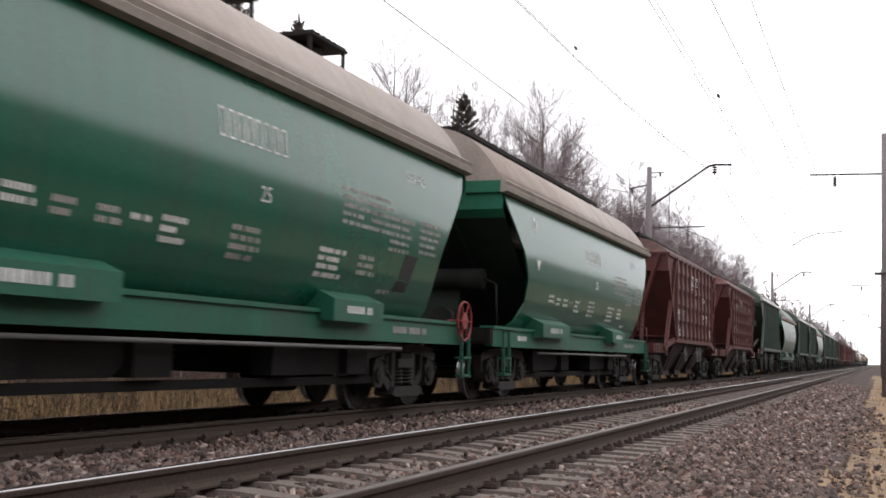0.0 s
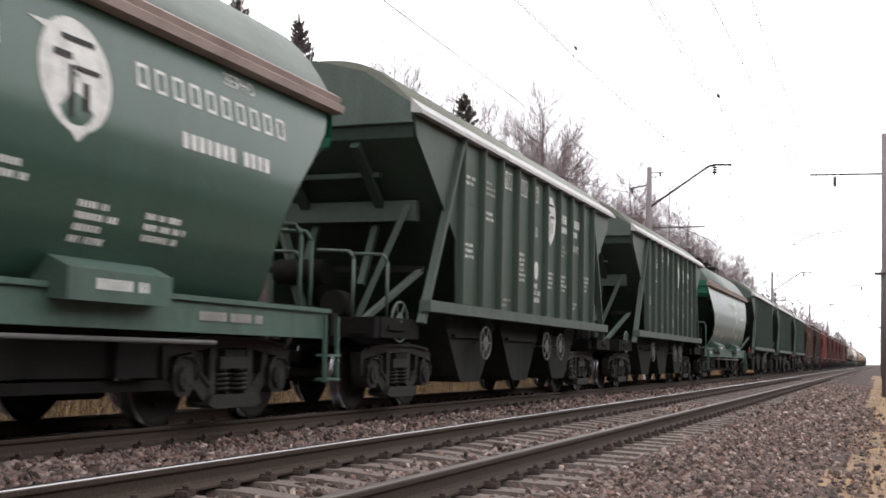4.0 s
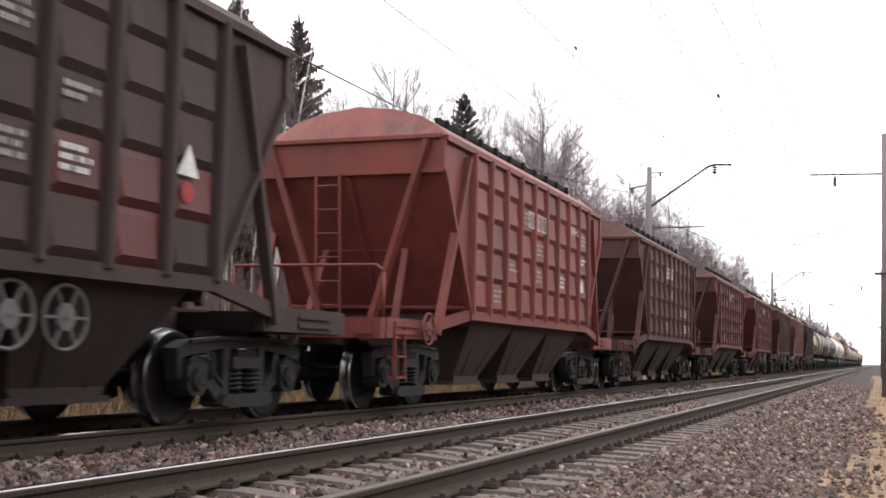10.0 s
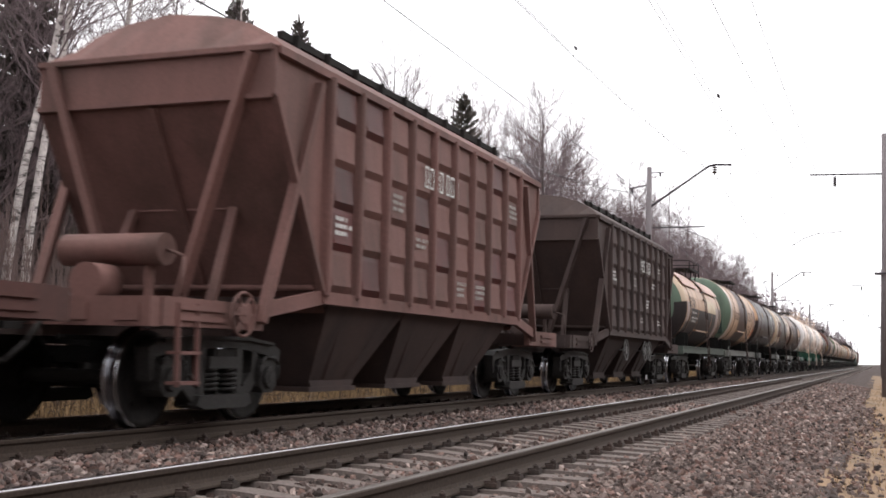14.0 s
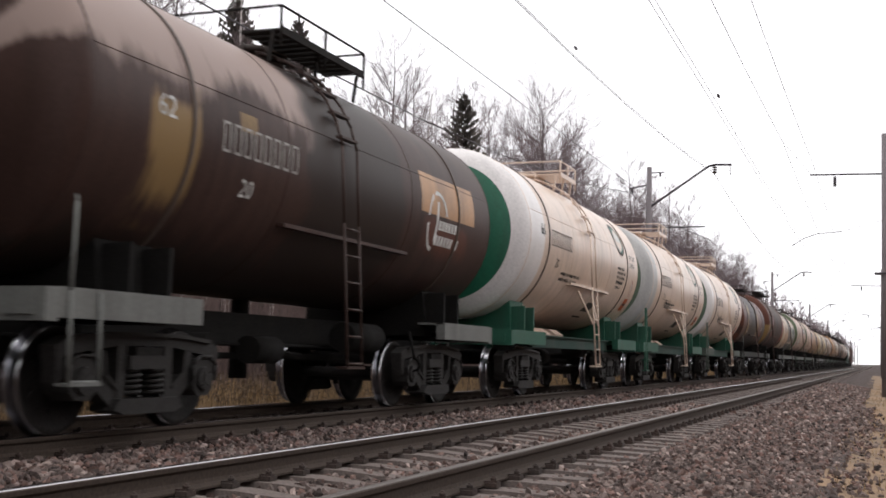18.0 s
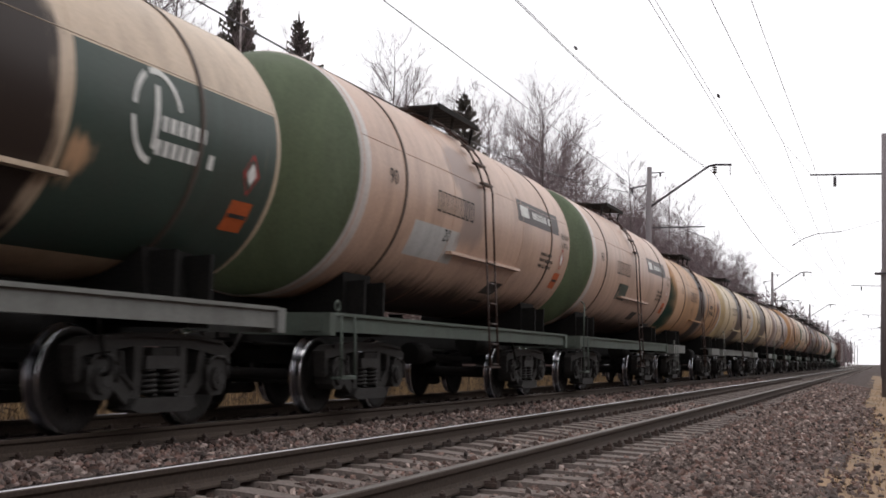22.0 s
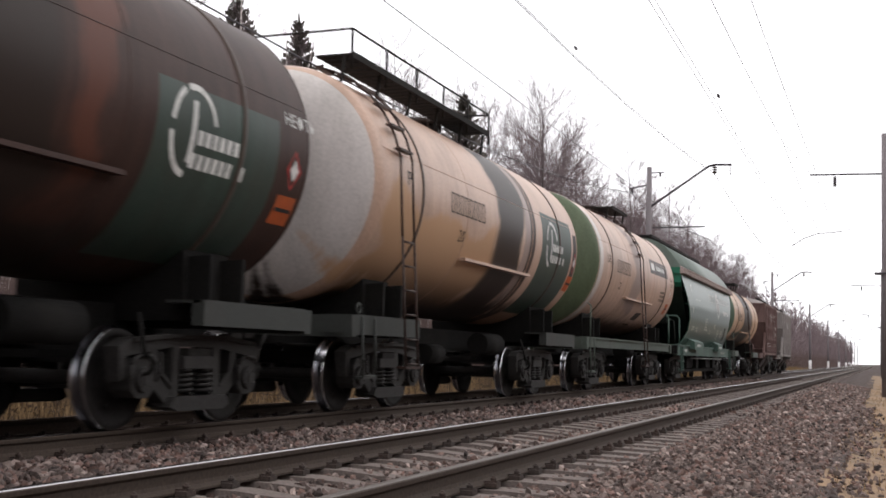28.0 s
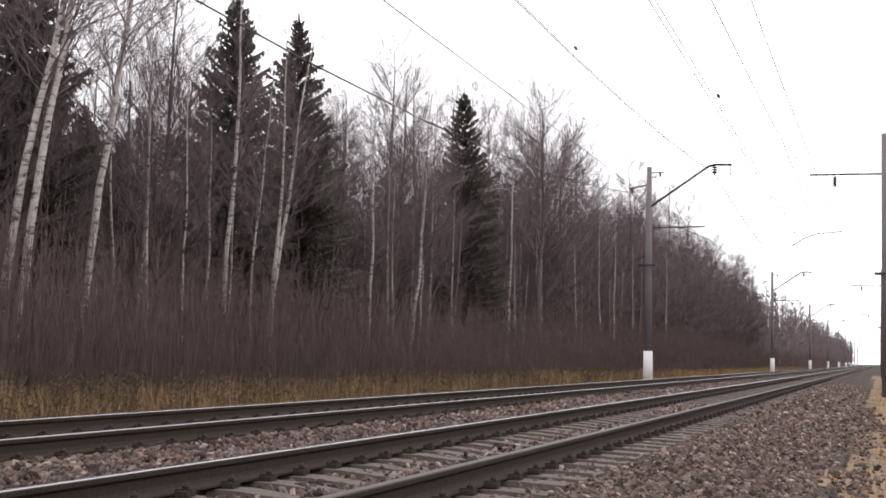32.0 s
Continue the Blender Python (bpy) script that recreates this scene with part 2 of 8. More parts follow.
def prism(bm, pts, y0, y1, mi=0, axis="y", smooth=False):
    """A closed outline of (x, z) drawn out along y, or of (y, z) along x."""
    mk = (lambda p, a: (p[0], a, p[1])) if axis == "y" else (lambda p, a: (a, p[0], p[1]))
    lo = [bm.verts.new(mk(p, y0)) for p in pts]
    hi = [bm.verts.new(mk(p, y1)) for p in pts]
    n = len(pts)
    fs = [bm.faces.new(lo), bm.faces.new(hi[::-1])]
    for i in range(n):
        f = bm.faces.new((lo[(i + 1) % n], lo[i], hi[i], hi[(i + 1) % n]))
        f.smooth = smooth
        fs.append(f)
    for f in fs:
        f.material_index = mi


def sheet(bm, rows, smooth=True, mi=0, loop=False):
    """A skin over rows of points."""
    vs = [[bm.verts.new(p) for p in r] for r in rows]
    out = []
    for a, b in zip(vs, vs[1:]):
        k = len(a)
        for i in range(k if loop else k - 1):
            f = bm.faces.new((a[i], a[(i + 1) % k], b[(i + 1) % k], b[i]))
            f.smooth, f.material_index = smooth, mi
            out.append(f)
    return vs, out


def lathe(bm, prof, axis_z, n=32, mi=None, along="x"):
    """Turn (place along the axis, radius) round the x or y axis at height axis_z."""
    rows = []
    for a, r in prof:
        row = []
        for i in range(n):
            p, s = r * math.cos(2 * math.pi * i / n), r * math.sin(2 * math.pi * i / n)
            row.append((a, p, axis_z + s) if along == "x" else (p, a, axis_z + s))
        rows.append(row)
    vs, fs = sheet(bm, rows, loop=True)
    if mi:
        for k in range(len(prof) - 1):
            for f in fs[k * n:(k + 1) * n]:
                f.material_index = mi[k]
    return vs, fs


def finish(bm, name, mats):
    bmesh.ops.recalc_face_normals(bm, faces=bm.faces)
    me = bpy.data.meshes.new(name)
    bm.to_mesh(me)
    bm.free()
    for m in mats if isinstance(mats, (list, tuple)) else [mats]:
        me.materials.append(m)
    return me


def part(name, bm, mats, parent, label="", m=None):
    me = bm if isinstance(bm, bpy.types.Mesh) else finish(bm, name, mats)
    ob = new(name, me)
    ob.parent = parent
    if m is not None:
        ob.matrix_basis = m
    if label:
        tagged(ob, label)
    return ob


def thing(name, bm, mats, label, category, group="", kind="", m=None):
    me = bm if isinstance(bm, bpy.types.Mesh) else finish(bm, name, mats)
    ob = new(name, me)
    if m is not None:
        ob.matrix_basis = m
    return tagged(ob, label, category, group, kind)


def soup(name, verts, faces, mats, smooth=False):
    me = bpy.data.meshes.new(name)
    me.from_pydata(verts.tolist() if hasattr(verts, "tolist") else verts, [], faces.tolist() if hasattr(faces, "tolist") else faces)
    for m in mats if isinstance(mats, (list, tuple)) else [mats]:
        me.materials.append(m)
    if smooth:
        me.shade_smooth()
    return me


CACHE = {}


def cached(key, make):
    if key not in CACHE:
        CACHE[key] = make()
    return CACHE[key]

# ---- ground, ballast, rails ----
def ground_height(x, y=0.0):
    pts = [(-400, -0.95), (-11.6, -0.95), (-10.2, -0.35), (-9.5, -0.245), (-6.5, -0.24), (-6.35, -0.175), (-4.78, -0.175), (-4.65, -0.255), (-2.2, -0.255), (-1.85, -0.235), (-0.75, -0.42), (0.3, -0.5), (3.0, -0.6), (400, -0.9)]
    for (x0, z0), (x1, z1) in zip(pts, pts[1:]):
        if x <= x1:
            return z0 + (z1 - z0) * (x - x0) / (x1 - x0)
    return pts[-1][1]


def build_ground():
    xs = [-2500, -400, -120, -60, -40, -30, -24, -20, -17, -15, -13.5, -12.4, -11.6, -11.2, -10.8, -10.2, -9.8, -9.5, -9.0, -8, -7, -6.5, -6.35, -5.9, -5.4, -4.78, -4.65, -4, -3, -2.4, -1.9, -1.5, -1.1, -0.75, -0.4, 0.0, 0.3, 0.8, 1.5, 3, 8, 40, 400, 2500]
    ys = [-60, -20] + [i * 0.5 for i in range(0, 80)] + [40 + 2 * i for i in range(30)] + [100, 130, 170, 230, 300, 420, 600, 1000, 3500]
    bm = bmesh.new()
    rows = []
    for y in ys:
        row = []
        for x in xs:
            z = ground_height(max(-400, min(400, x)))
            if -1.5 < x < 3:
                z += 0.05 * noise.noise((x * 1.3, y * 0.5, 0))
            if x < -12:
                z += 0.12 * noise.noise((x * 0.2, y * 0.2, 3))
            row.append((x + (0.12 * noise.noise((y * 0.6, x, 9)) if abs(x) < 14 else 0), y, z))
        rows.append(row)
    vs, fs = sheet(bm, rows)
    for f in fs:
        m = f.calc_center_median()
        if m.x > 6 or (m.x > 1.5 and m.y > 150):
            f.material_index = 2
        elif m.x > -0.5 + 0.3 * noise.noise((m.y * 0.35, 7, 1)) and m.y < 150:
            f.material_index = 1
        elif m.x > -11.3:
            f.material_index = 0
        else:
            f.material_index = 2
    thing("ground", bm, [M["ballast"], M["sand"], M["field"]], "gravel track bed, sandy path and leaf-littered verge", "ground", kind="structure")


RAIL_PROFILE = [(-0.075, -0.18), (0.075, -0.18), (0.075, -0.165), (0.02, -0.145), (0.009, -0.12), (0.009, -0.06), (0.034, -0.04), (0.036, -0.014), (0.031, -0.006), (0.022, 0.0), (-0.026, 0.0), (-0.036, -0.012), (-0.034, -0.04),
                (-0.009, -0.06), (-0.009, -0.12), (-0.02, -0.145), (-0.075, -0.165)]


def build_rails():
    obs = []
    n = len(RAIL_PROFILE)
    for k, x in enumerate(RAIL_X):
        bm = bmesh.new()
        _, fs = sheet(bm, [[(x + p[0], y, p[1]) for p in RAIL_PROFILE] for y in [-60] + [i * 25 for i in range(-1, 25)] + [900]], smooth=False, loop=True)
        for i, f in enumerate(fs):
            f.material_index = 0 if i % n in (8, 9) else 1
        obs.append(thing("rail", bm, [M["rail_dull" if k == 0 else "rail_top"], M["rail"]], "rusty steel rail with a worn head", "rail", "rails of two tracks", "structure"))
    return obs


SLEEPER_STEP = 0.545


def sleeper_mesh():
    bm = bmesh.new()
    secs = [(-1.35, -0.2, 0.14, 0.12), (-1.0, -0.19, 0.15, 0.125), (-0.55, -0.192, 0.145, 0.12), (0, -0.235, 0.12, 0.1), (0.55, -0.192, 0.145, 0.12), (1.0, -0.19, 0.15, 0.125), (1.35, -0.2, 0.14, 0.12)]
    rows = [[(x, -wb, -0.42), (x, wb, -0.42), (x, wt, z), (x, -wt, z)] for x, z, wb, wt in secs]
    vs, _ = sheet(bm, rows, smooth=False, loop=True)
    bm.faces.new(vs[0])
    bm.faces.new(vs[-1][::-1])
    return finish(bm, "sleeper", M["sleeper"])


def fastening_mesh():
    bm = bmesh.new()
    for s in (-1, 1):
        quadbox(bm, s * 0.12 - 0.045, s * 0.12 + 0.045, -0.055, 0.055, -0.19, -0.155)
        rod(bm, (s * 0.125, 0, -0.155), (s * 0.125, 0, -0.105), 0.013, 6)
        rod(bm, (s * 0.125, 0, -0.14), (s * 0.125, 0, -0.118), 0.026, 6)
        beam(bm, (s * 0.06, 0, -0.155), (s * 0.16, 0, -0.148), 0.06, 0.022)
    return finish(bm, "fastening", M["clip"])


def build_sleepers():
    rng = random.Random(5)
    sm, fm = sleeper_mesh(), fastening_mesh()
    for tx, a, b, count in (((RAIL_X[0] + RAIL_X[1]) / 2, 0, 1, 260), ((RAIL_X[2] + RAIL_X[3]) / 2, 2, 3, 220)):
        bed = thing("track_bed_ties", bmesh.new(), M["sleeper"], "row of weathered concrete sleepers under the rails", "sleepers", kind="structure")
        bed.location = (tx, 0, 0)
        fv, ff = [], []
        for i in range(count):
            y = 1.0 + (i - 14) * SLEEPER_STEP + rng.uniform(-0.02, 0.02)
            part("sleeper", sm, None, bed, "", pose(rng.uniform(-0.02, 0.02), y, rng.uniform(-0.008, 0.004), 0, 0, rng.uniform(-0.6, 0.6)))
            if i < 140:
                for r in (a, b):
                    part("fastening", fm, None, bed, "", pose(RAIL_X[r] - tx, y, 0))
        # beyond these they are too small to tell apart
        bm = bmesh.new()
        for i in range(count, 700):
            y = 1.0 + (i - 14) * SLEEPER_STEP
            quadbox(bm, -1.35, 1.35, y - 0.12, y + 0.12, -0.3, -0.2)
        tagged(part("far_sleepers", bm, M["sleeper"], bed), kind="stuff")


def build_stones():
    rng = np.random.default_rng(3)
    phi = (1 + 5 ** 0.5) / 2
    base = np.array([(-1, phi, 0), (1, phi, 0), (-1, -phi, 0), (1, -phi, 0), (0, -1, phi), (0, 1, phi), (0, -1, -phi), (0, 1, -phi), (phi, 0, -1), (phi, 0, 1), (-phi, 0, -1), (-phi, 0, 1)]) / 1.9
    tri = np.array([(0, 11, 5), (0, 5, 1), (0, 1, 7), (0, 7, 10), (0, 10, 11), (1, 5, 9), (5, 11, 4), (11, 10, 2), (10, 7, 6), (7, 1, 8), (3, 9, 4), (3, 4, 2), (3, 2, 6), (3, 6, 8), (3, 8, 9), (4, 9, 5), (2, 4, 11), (6, 2, 10), (8, 6, 7), (9, 8, 1)])
    zones = [(-2.6, -0.6, 5, 22, 20000), (-2.6, -0.5, 22, 60, 11000), (-4.2, -3.0, 5, 26, 6500), (-6.6, -4.6, 5, 26, 9500), (-6.6, -4.6, 26, 60, 4500), (-8.2, -6.9, 7, 24, 1500), (-10.4, -8.6, 8, 40, 2500), (-0.95, -0.15, 5, 34, 2000), (-0.3, 0.4, 6, 30, 350), (-2.6, -0.6, 0.5, 5.5, 3000), (-4.2, -3.0, 0.5, 5.5, 1500), (-6.6, -4.6, 0.5, 5.5, 2500)]
    shades = [M["stone_grey"], M["stone_brown"], M["stone_pale"]]
    V, F, k = [], [], 0
    for x0, x1, y0, y1, n in zones:
        x = rng.uniform(x0, x1, n)
        # nearer stones lie denser
        y = y0 * (y1 / y0) ** rng.uniform(0, 1, n) if y0 < 20 else rng.uniform(y0, y1, n)
        z = np.array([ground_height(a) for a in x])
        size = rng.uniform(0.016, 0.042, n) * np.where(y > 22, 1.7, 1.0)
        ph = (y - 1.0) / SLEEPER_STEP
        on = (np.abs(ph - np.round(ph)) < 0.27) & (((x > -4.7) & (x < -2.25)) | ((x > -8.9) & (x < -6.4)))
        z = z + rng.uniform(-0.01, 0.025, n) - np.where(on, np.where(rng.uniform(0, 1, n) < 0.1, -0.03, 0.09), 0)
        for i in range(n):
            sc = size[i] * rng.uniform(0.6, 1.3, 3)
            a = rng.uniform(0, 6.28)
            p = base * (1 + rng.uniform(-0.45, 0.4, (12, 1))) * sc
            c, s = math.cos(a), math.sin(a)
            p = np.stack([p[:, 0] * c - p[:, 1] * s, p[:, 0] * s + p[:, 1] * c, p[:, 2]], 1) + (x[i], y[i], z[i])
            V.append(p)
            F.append(tri + k)
            k += 12
    me = soup("ballast_stones", np.concatenate(V), np.concatenate(F), shades)
    mi = np.repeat(rng.choice(3, k // 12, p=[0.5, 0.32, 0.18]), 20).astype(np.int32)
    me.polygons.foreach_set("material_index", mi)
    thing("ballast_stones", me, None, "loose grey and reddish crushed ballast stones", "gravel", kind="stuff")


def stone_mat(name, rgb):
    m = material(name, rgb, rough=0.9, vary=0.25, fine=18, amount=0.4, grime=(0.1, 0.08, 0.07), bump=0.2, per_object=False)
    nt = m.node_tree
    geo = nt.nodes.new("ShaderNodeNewGeometry")
    hs = [n for n in nt.nodes if n.type == "HUE_SAT"][0]
    mul = nt.nodes.new("ShaderNodeMapRange")
    mul.inputs["To Min"].default_value, mul.inputs["To Max"].default_value = 0.25, 1.65
    nt.links.new(geo.outputs["Random Per Island"], mul.inputs["Value"])
    hs2 = nt.nodes.new("ShaderNodeHueSaturation")
    nt.links.new(mul.outputs[0], hs2.inputs["Value"])
    nt.links.new(hs.outputs[0], hs2.inputs["Color"])
    nt.links.new(hs2.outputs[0], nt.nodes["Principled BSDF"].inputs["Base Color"])
    M[name] = m


stone_mat("stone_grey", (0.118, 0.088, 0.079))
stone_mat("stone_brown", (0.12, 0.074, 0.062))
stone_mat("stone_pale", (0.23, 0.18, 0.16))


# ---- poles and overhead line ----
POLE_STEP = 68.95


def left_pole(y):
    bm = bmesh.new()
    rod(bm, (0, 0, 0.6), (0, 0, 11.25), 0.2, 16, 0.12)
    p = thing("catenary_pole", finish(bm, "pole_shaft", M["concrete"]), None, "tapered grey concrete catenary pole with a whitewashed foot", "pole", "catenary poles", m=pose(-10.63, y, -0.95))
    bm = bmesh.new()
    rod(bm, (0, 0, 0.0), (0, 0, 2.12), 0.235, 16, 0.225)
    part("whitewashed_foot", bm, M["whitewash"], p)
    bm = bmesh.new()
    pipe(bm, [(0.1, 0, 9.28), (2.9, 0, 11.18), (3.25, 0, 11.25), (4.0, 0, 11.22)], 0.055, 8)
    part("bracket_arm", bm, M["wire"], p)
    bm = bmesh.new()
    for z in (10.85, 10.97, 11.09):
        rod(bm, (3.2, 0, z), (3.2, 0, z + 0.05), 0.12, 12)
    rod(bm, (3.2, 0, 10.75), (3.2, 0, 11.2), 0.03, 8)
    part("insulator", bm, M["insulator"], p)
    bm = bmesh.new()
    rod(bm, (3.93, 0, 11.2), (3.93, 0, 10.7), 0.02, 6)
    part("drop_rod", bm, M["wire"], p)
    bm = bmesh.new()
    rod(bm, (0.1, 0, 8.22), (2.75, 0, 8.22), 0.035, 8)
    rod(bm, (1.5, 0, 8.22), (3.1, 0, 7.5), 0.022, 6)
    part("registration_arm", bm, M["wire"], p)
    bm = bmesh.new()
    rod(bm, (-0.95, 0, 10.2), (0.1, 0, 10.38), 0.035, 6)
    rod(bm, (0.05, 0, 10.95), (0.75, 0, 10.97), 0.03, 6)
    rod(bm, (-0.85, 0, 9.95), (-0.85, 0, 10.2), 0.06, 8)
    rod(bm, (0.55, 0, 10.75), (0.55, 0, 10.95), 0.05, 8)
    part("crossarm", bm, M["wire"], p)
    bm = bmesh.new()
    quadbox(bm, -0.5, 0.38, -0.22, 0.22, 6.3, 6.37)
    part("collar", bm, M["wire"], p)
    return p


def right_pole(y):
    bm = bmesh.new()
    rod(bm, (0, 0, 0.0), (0, 0, 10.4), 0.24, 16, 0.14)
    p = thing("catenary_pole", finish(bm, "pole_shaft", M["concrete"]), None, "tall concrete catenary pole beside the sandy path", "pole", "catenary poles", m=pose(0.28, y, -0.5))
    bm = bmesh.new()
    rod(bm, (-0.1, 0, 8.8), (-2.85, 0, 8.85), 0.035, 8)
    rod(bm, (-1.9, 0, 8.75), (-1.9, 0, 8.35), 0.06, 8)
    rod(bm, (-2.8, 0, 8.85), (-3.9, 0, 10.25), 0.007, 6)
    part("bracket_arm", bm, M["wire"], p)
    bm = bmesh.new()
    pipe(bm, [(-3.55, 0, 5.98), (-3.1, 0, 6.27), (-2.6, 0, 6.45), (-1.65, 0, 6.53)], 0.016, 6)
    rod(bm, (-1.65, 0, 6.53), (-0.12, 0, 6.95), 0.007, 6)
    part("registration_arm", bm, M["wire"], p)
    bm = bmesh.new()
    quadbox(bm, -0.45, 0.3, -0.24, 0.24, 4.8, 4.87)
    part("collar", bm, M["wire"], p)
    return p


def build_line():
    first = left_pole(55.6)
    for k in range(1, 9):
        copy_thing(first, pose(-10.63, 55.6 + k * POLE_STEP, -0.95))
    copy_thing(first, pose(-10.63, 55.6 - POLE_STEP, -0.95))
    other = right_pole(47.5)
    for k in range(1, 9):
        copy_thing(other, pose(0.28, 47.5 + k * POLE_STEP, -0.5))

    def wire(name, label, x, z_mid, z_pole, y_pole, r, span=POLE_STEP, n=10, zig=0.0):
        bm = bmesh.new()
        pts = []
        for k in range(-2, 9):
            for i in range(n):
                t = i / n
                sag = 4 * t * (1 - t)
                side = zig * ((1 - 2 * t) * (1 if k % 2 else -1))
                pts.append((x + side, y_pole + (k + t) * span, z_pole + (z_mid - z_pole) * sag))
        pipe(bm, pts, r, 5)
        return thing(name, bm, M["wire"], label, "wire", "overhead wires")
    wire("contact_wire", "dark contact wire over the far track", -7.53, 6.5, 6.55, 55.6, 0.01, zig=0.25)
    wire("messenger_cable", "sagging messenger cable over the far track", -7.45, 8.6, 9.85, 55.6, 0.01)
    wire("contact_wire", "dark contact wire over the near track", -3.6, 6.9, 7.0, 47.5, 0.007, zig=0.2)
    wire("contact_wire", "second contact wire over the near track", -3.55, 7.0, 7.1, 47.5, 0.007, zig=0.2)
    wire("messenger_cable", "sagging messenger cable over the near track", -3.6, 9.1, 9.7, 47.5, 0.01)
    wire("feeder_wire", "feeder wire hung from the path-side poles", -2.45, 8.3, 8.8, 47.5, 0.009)
    wire("feeder_wire", "feeder wire on the forest side of the poles", -11.48, 7.0, 9.02, 55.6, 0.02)
    wire("feeder_wire", "second contact wire over the far track", -7.5, 8.7, 9.95, 55.6, 0.009)
    for x, y, z in ((-7.45, 28.6, 8.95), (-3.58, 27.4, 7.15)):
        bm = bmesh.new()
        rod(bm, (x, y - 0.1, z), (x, y + 0.1, z), 0.035, 8)
        thing("wire_clamp", bm, M["wire"], "small clamp on the overhead wires", "clamp", "overhead wires")


# ---- the wood ----
class Sticks:
    """Many thin tapering sticks, made into one mesh."""

    def __init__(self):
        self.a, self.b, self.r, self.q = [], [], [], []

    def add(self, a, b, ra, rb):
        self.a.append(a)
        self.b.append(b)
        self.r.append(ra)
        self.q.append(rb)

    def mesh(self, name, mats, n=3, smooth=False):
        a, b = np.array(self.a, float), np.array(self.b, float)
        r, q = np.array(self.r)[:, None, None], np.array(self.q)[:, None, None]
        d = b - a
        d /= np.linalg.norm(d, axis=1)[:, None] + 1e-9
        s = np.cross(d, np.array((0.31, 0.9, 0.3)))
        s /= np.linalg.norm(s, axis=1)[:, None] + 1e-9
        t = np.cross(d, s)
        k = np.arange(n) * 2 * math.pi / n
        o = s[:, None, :] * np.cos(k)[None, :, None] + t[:, None, :] * np.sin(k)[None, :, None]
        v = np.concatenate([a[:, None, :] + o * r, b[:, None, :] + o * q], 1).reshape(-1, 3)
        base = (np.arange(len(a)) * 2 * n)[:, None, None]
        i = np.arange(n)
        j = (i + 1) % n
        f = (np.stack([i, j, j + n, i + n], 1)[None] + base).reshape(-1, 4)
        return soup(name, v, f, mats, smooth)


def unit(v):
    m = math.sqrt(v[0] * v[0] + v[1] * v[1] + v[2] * v[2]) + 1e-9
    return (v[0] / m, v[1] / m, v[2] / m)


def bare_tree(name, label, seed, height, bark, m, lean=(0.0, 0.0), bare=0.35, branches=40, spread=0.18, girth=1.0, thick=1.0):
    """Trunk, limbs and twigs of a leafless broadleaf tree."""
    rng = random.Random(seed)
    trunk, crown = Sticks(), Sticks()
    n = 12
    pts, rad = [], []
    x = y = 0.0
    for i in range(n + 1):
        t = i / n
        pts.append((x, y, t * height))
        rad.append((0.13 * (height / 18) * (1 - t) ** 0.8 + 0.014) * girth)
        x += lean[0] * height / n + rng.gauss(0, 0.012) * height / n * 3
        y += lean[1] * height / n + rng.gauss(0, 0.012) * height / n * 3
    for i in range(n):
        trunk.add(pts[i], pts[i + 1], rad[i], rad[i + 1])

    def twig(p, d, length, r, depth):
        k = (3, 2, 2)[depth]
        q = [p]
        for j in range(k):
            d = unit((d[0] + rng.gauss(0, 0.16), d[1] + rng.gauss(0, 0.16), d[2] + rng.gauss(0, 0.13) + 0.1))
            e = (q[-1][0] + d[0] * length / k, q[-1][1] + d[1] * length / k, q[-1][2] + d[2] * length / k)
            crown.add(q[-1], e, r * (1 - j / (k + 0.5)), r * (1 - (j + 1) / (k + 0.5)))
            q.append(e)
        if depth < 2:
            for _ in range((9, 6)[depth]):
                j = rng.uniform(0.2, 1.0) * k
                i0 = min(int(j), k - 1)
                u = j - i0
                pp = tuple(q[i0][c] + (q[i0 + 1][c] - q[i0][c]) * u for c in range(3))
                nd = unit((d[0] + rng.gauss(0, 0.55), d[1] + rng.gauss(0, 0.55), d[2] + rng.gauss(0, 0.45) + 0.15))
                twig(pp, nd, length * rng.uniform(0.35, 0.62), r * 0.5, depth + 1)
    for b in range(branches):
        t = bare + (1 - bare) * (b + rng.random()) / branches
        j = t * n
        i0 = min(int(j), n - 1)
        u = j - i0
        p = tuple(pts[i0][c] + (pts[i0 + 1][c] - pts[i0][c]) * u for c in range(3))
        a = rng.uniform(0, 2 * math.pi)
        twig(p, unit((math.cos(a), math.sin(a), rng.uniform(0.5, 1.3))), height * spread * (1.15 - 0.75 * t) * rng.uniform(0.6, 1.35), 0.034 * thick * (height / 18) * (1.2 - t), 0)
    ob = thing(name, trunk.mesh("trunk", bark, 7, True), None, label, "tree", "wood beside the line", m=m)
    part("crown", crown.mesh("crown", M["twig"]), None, ob)
    return ob


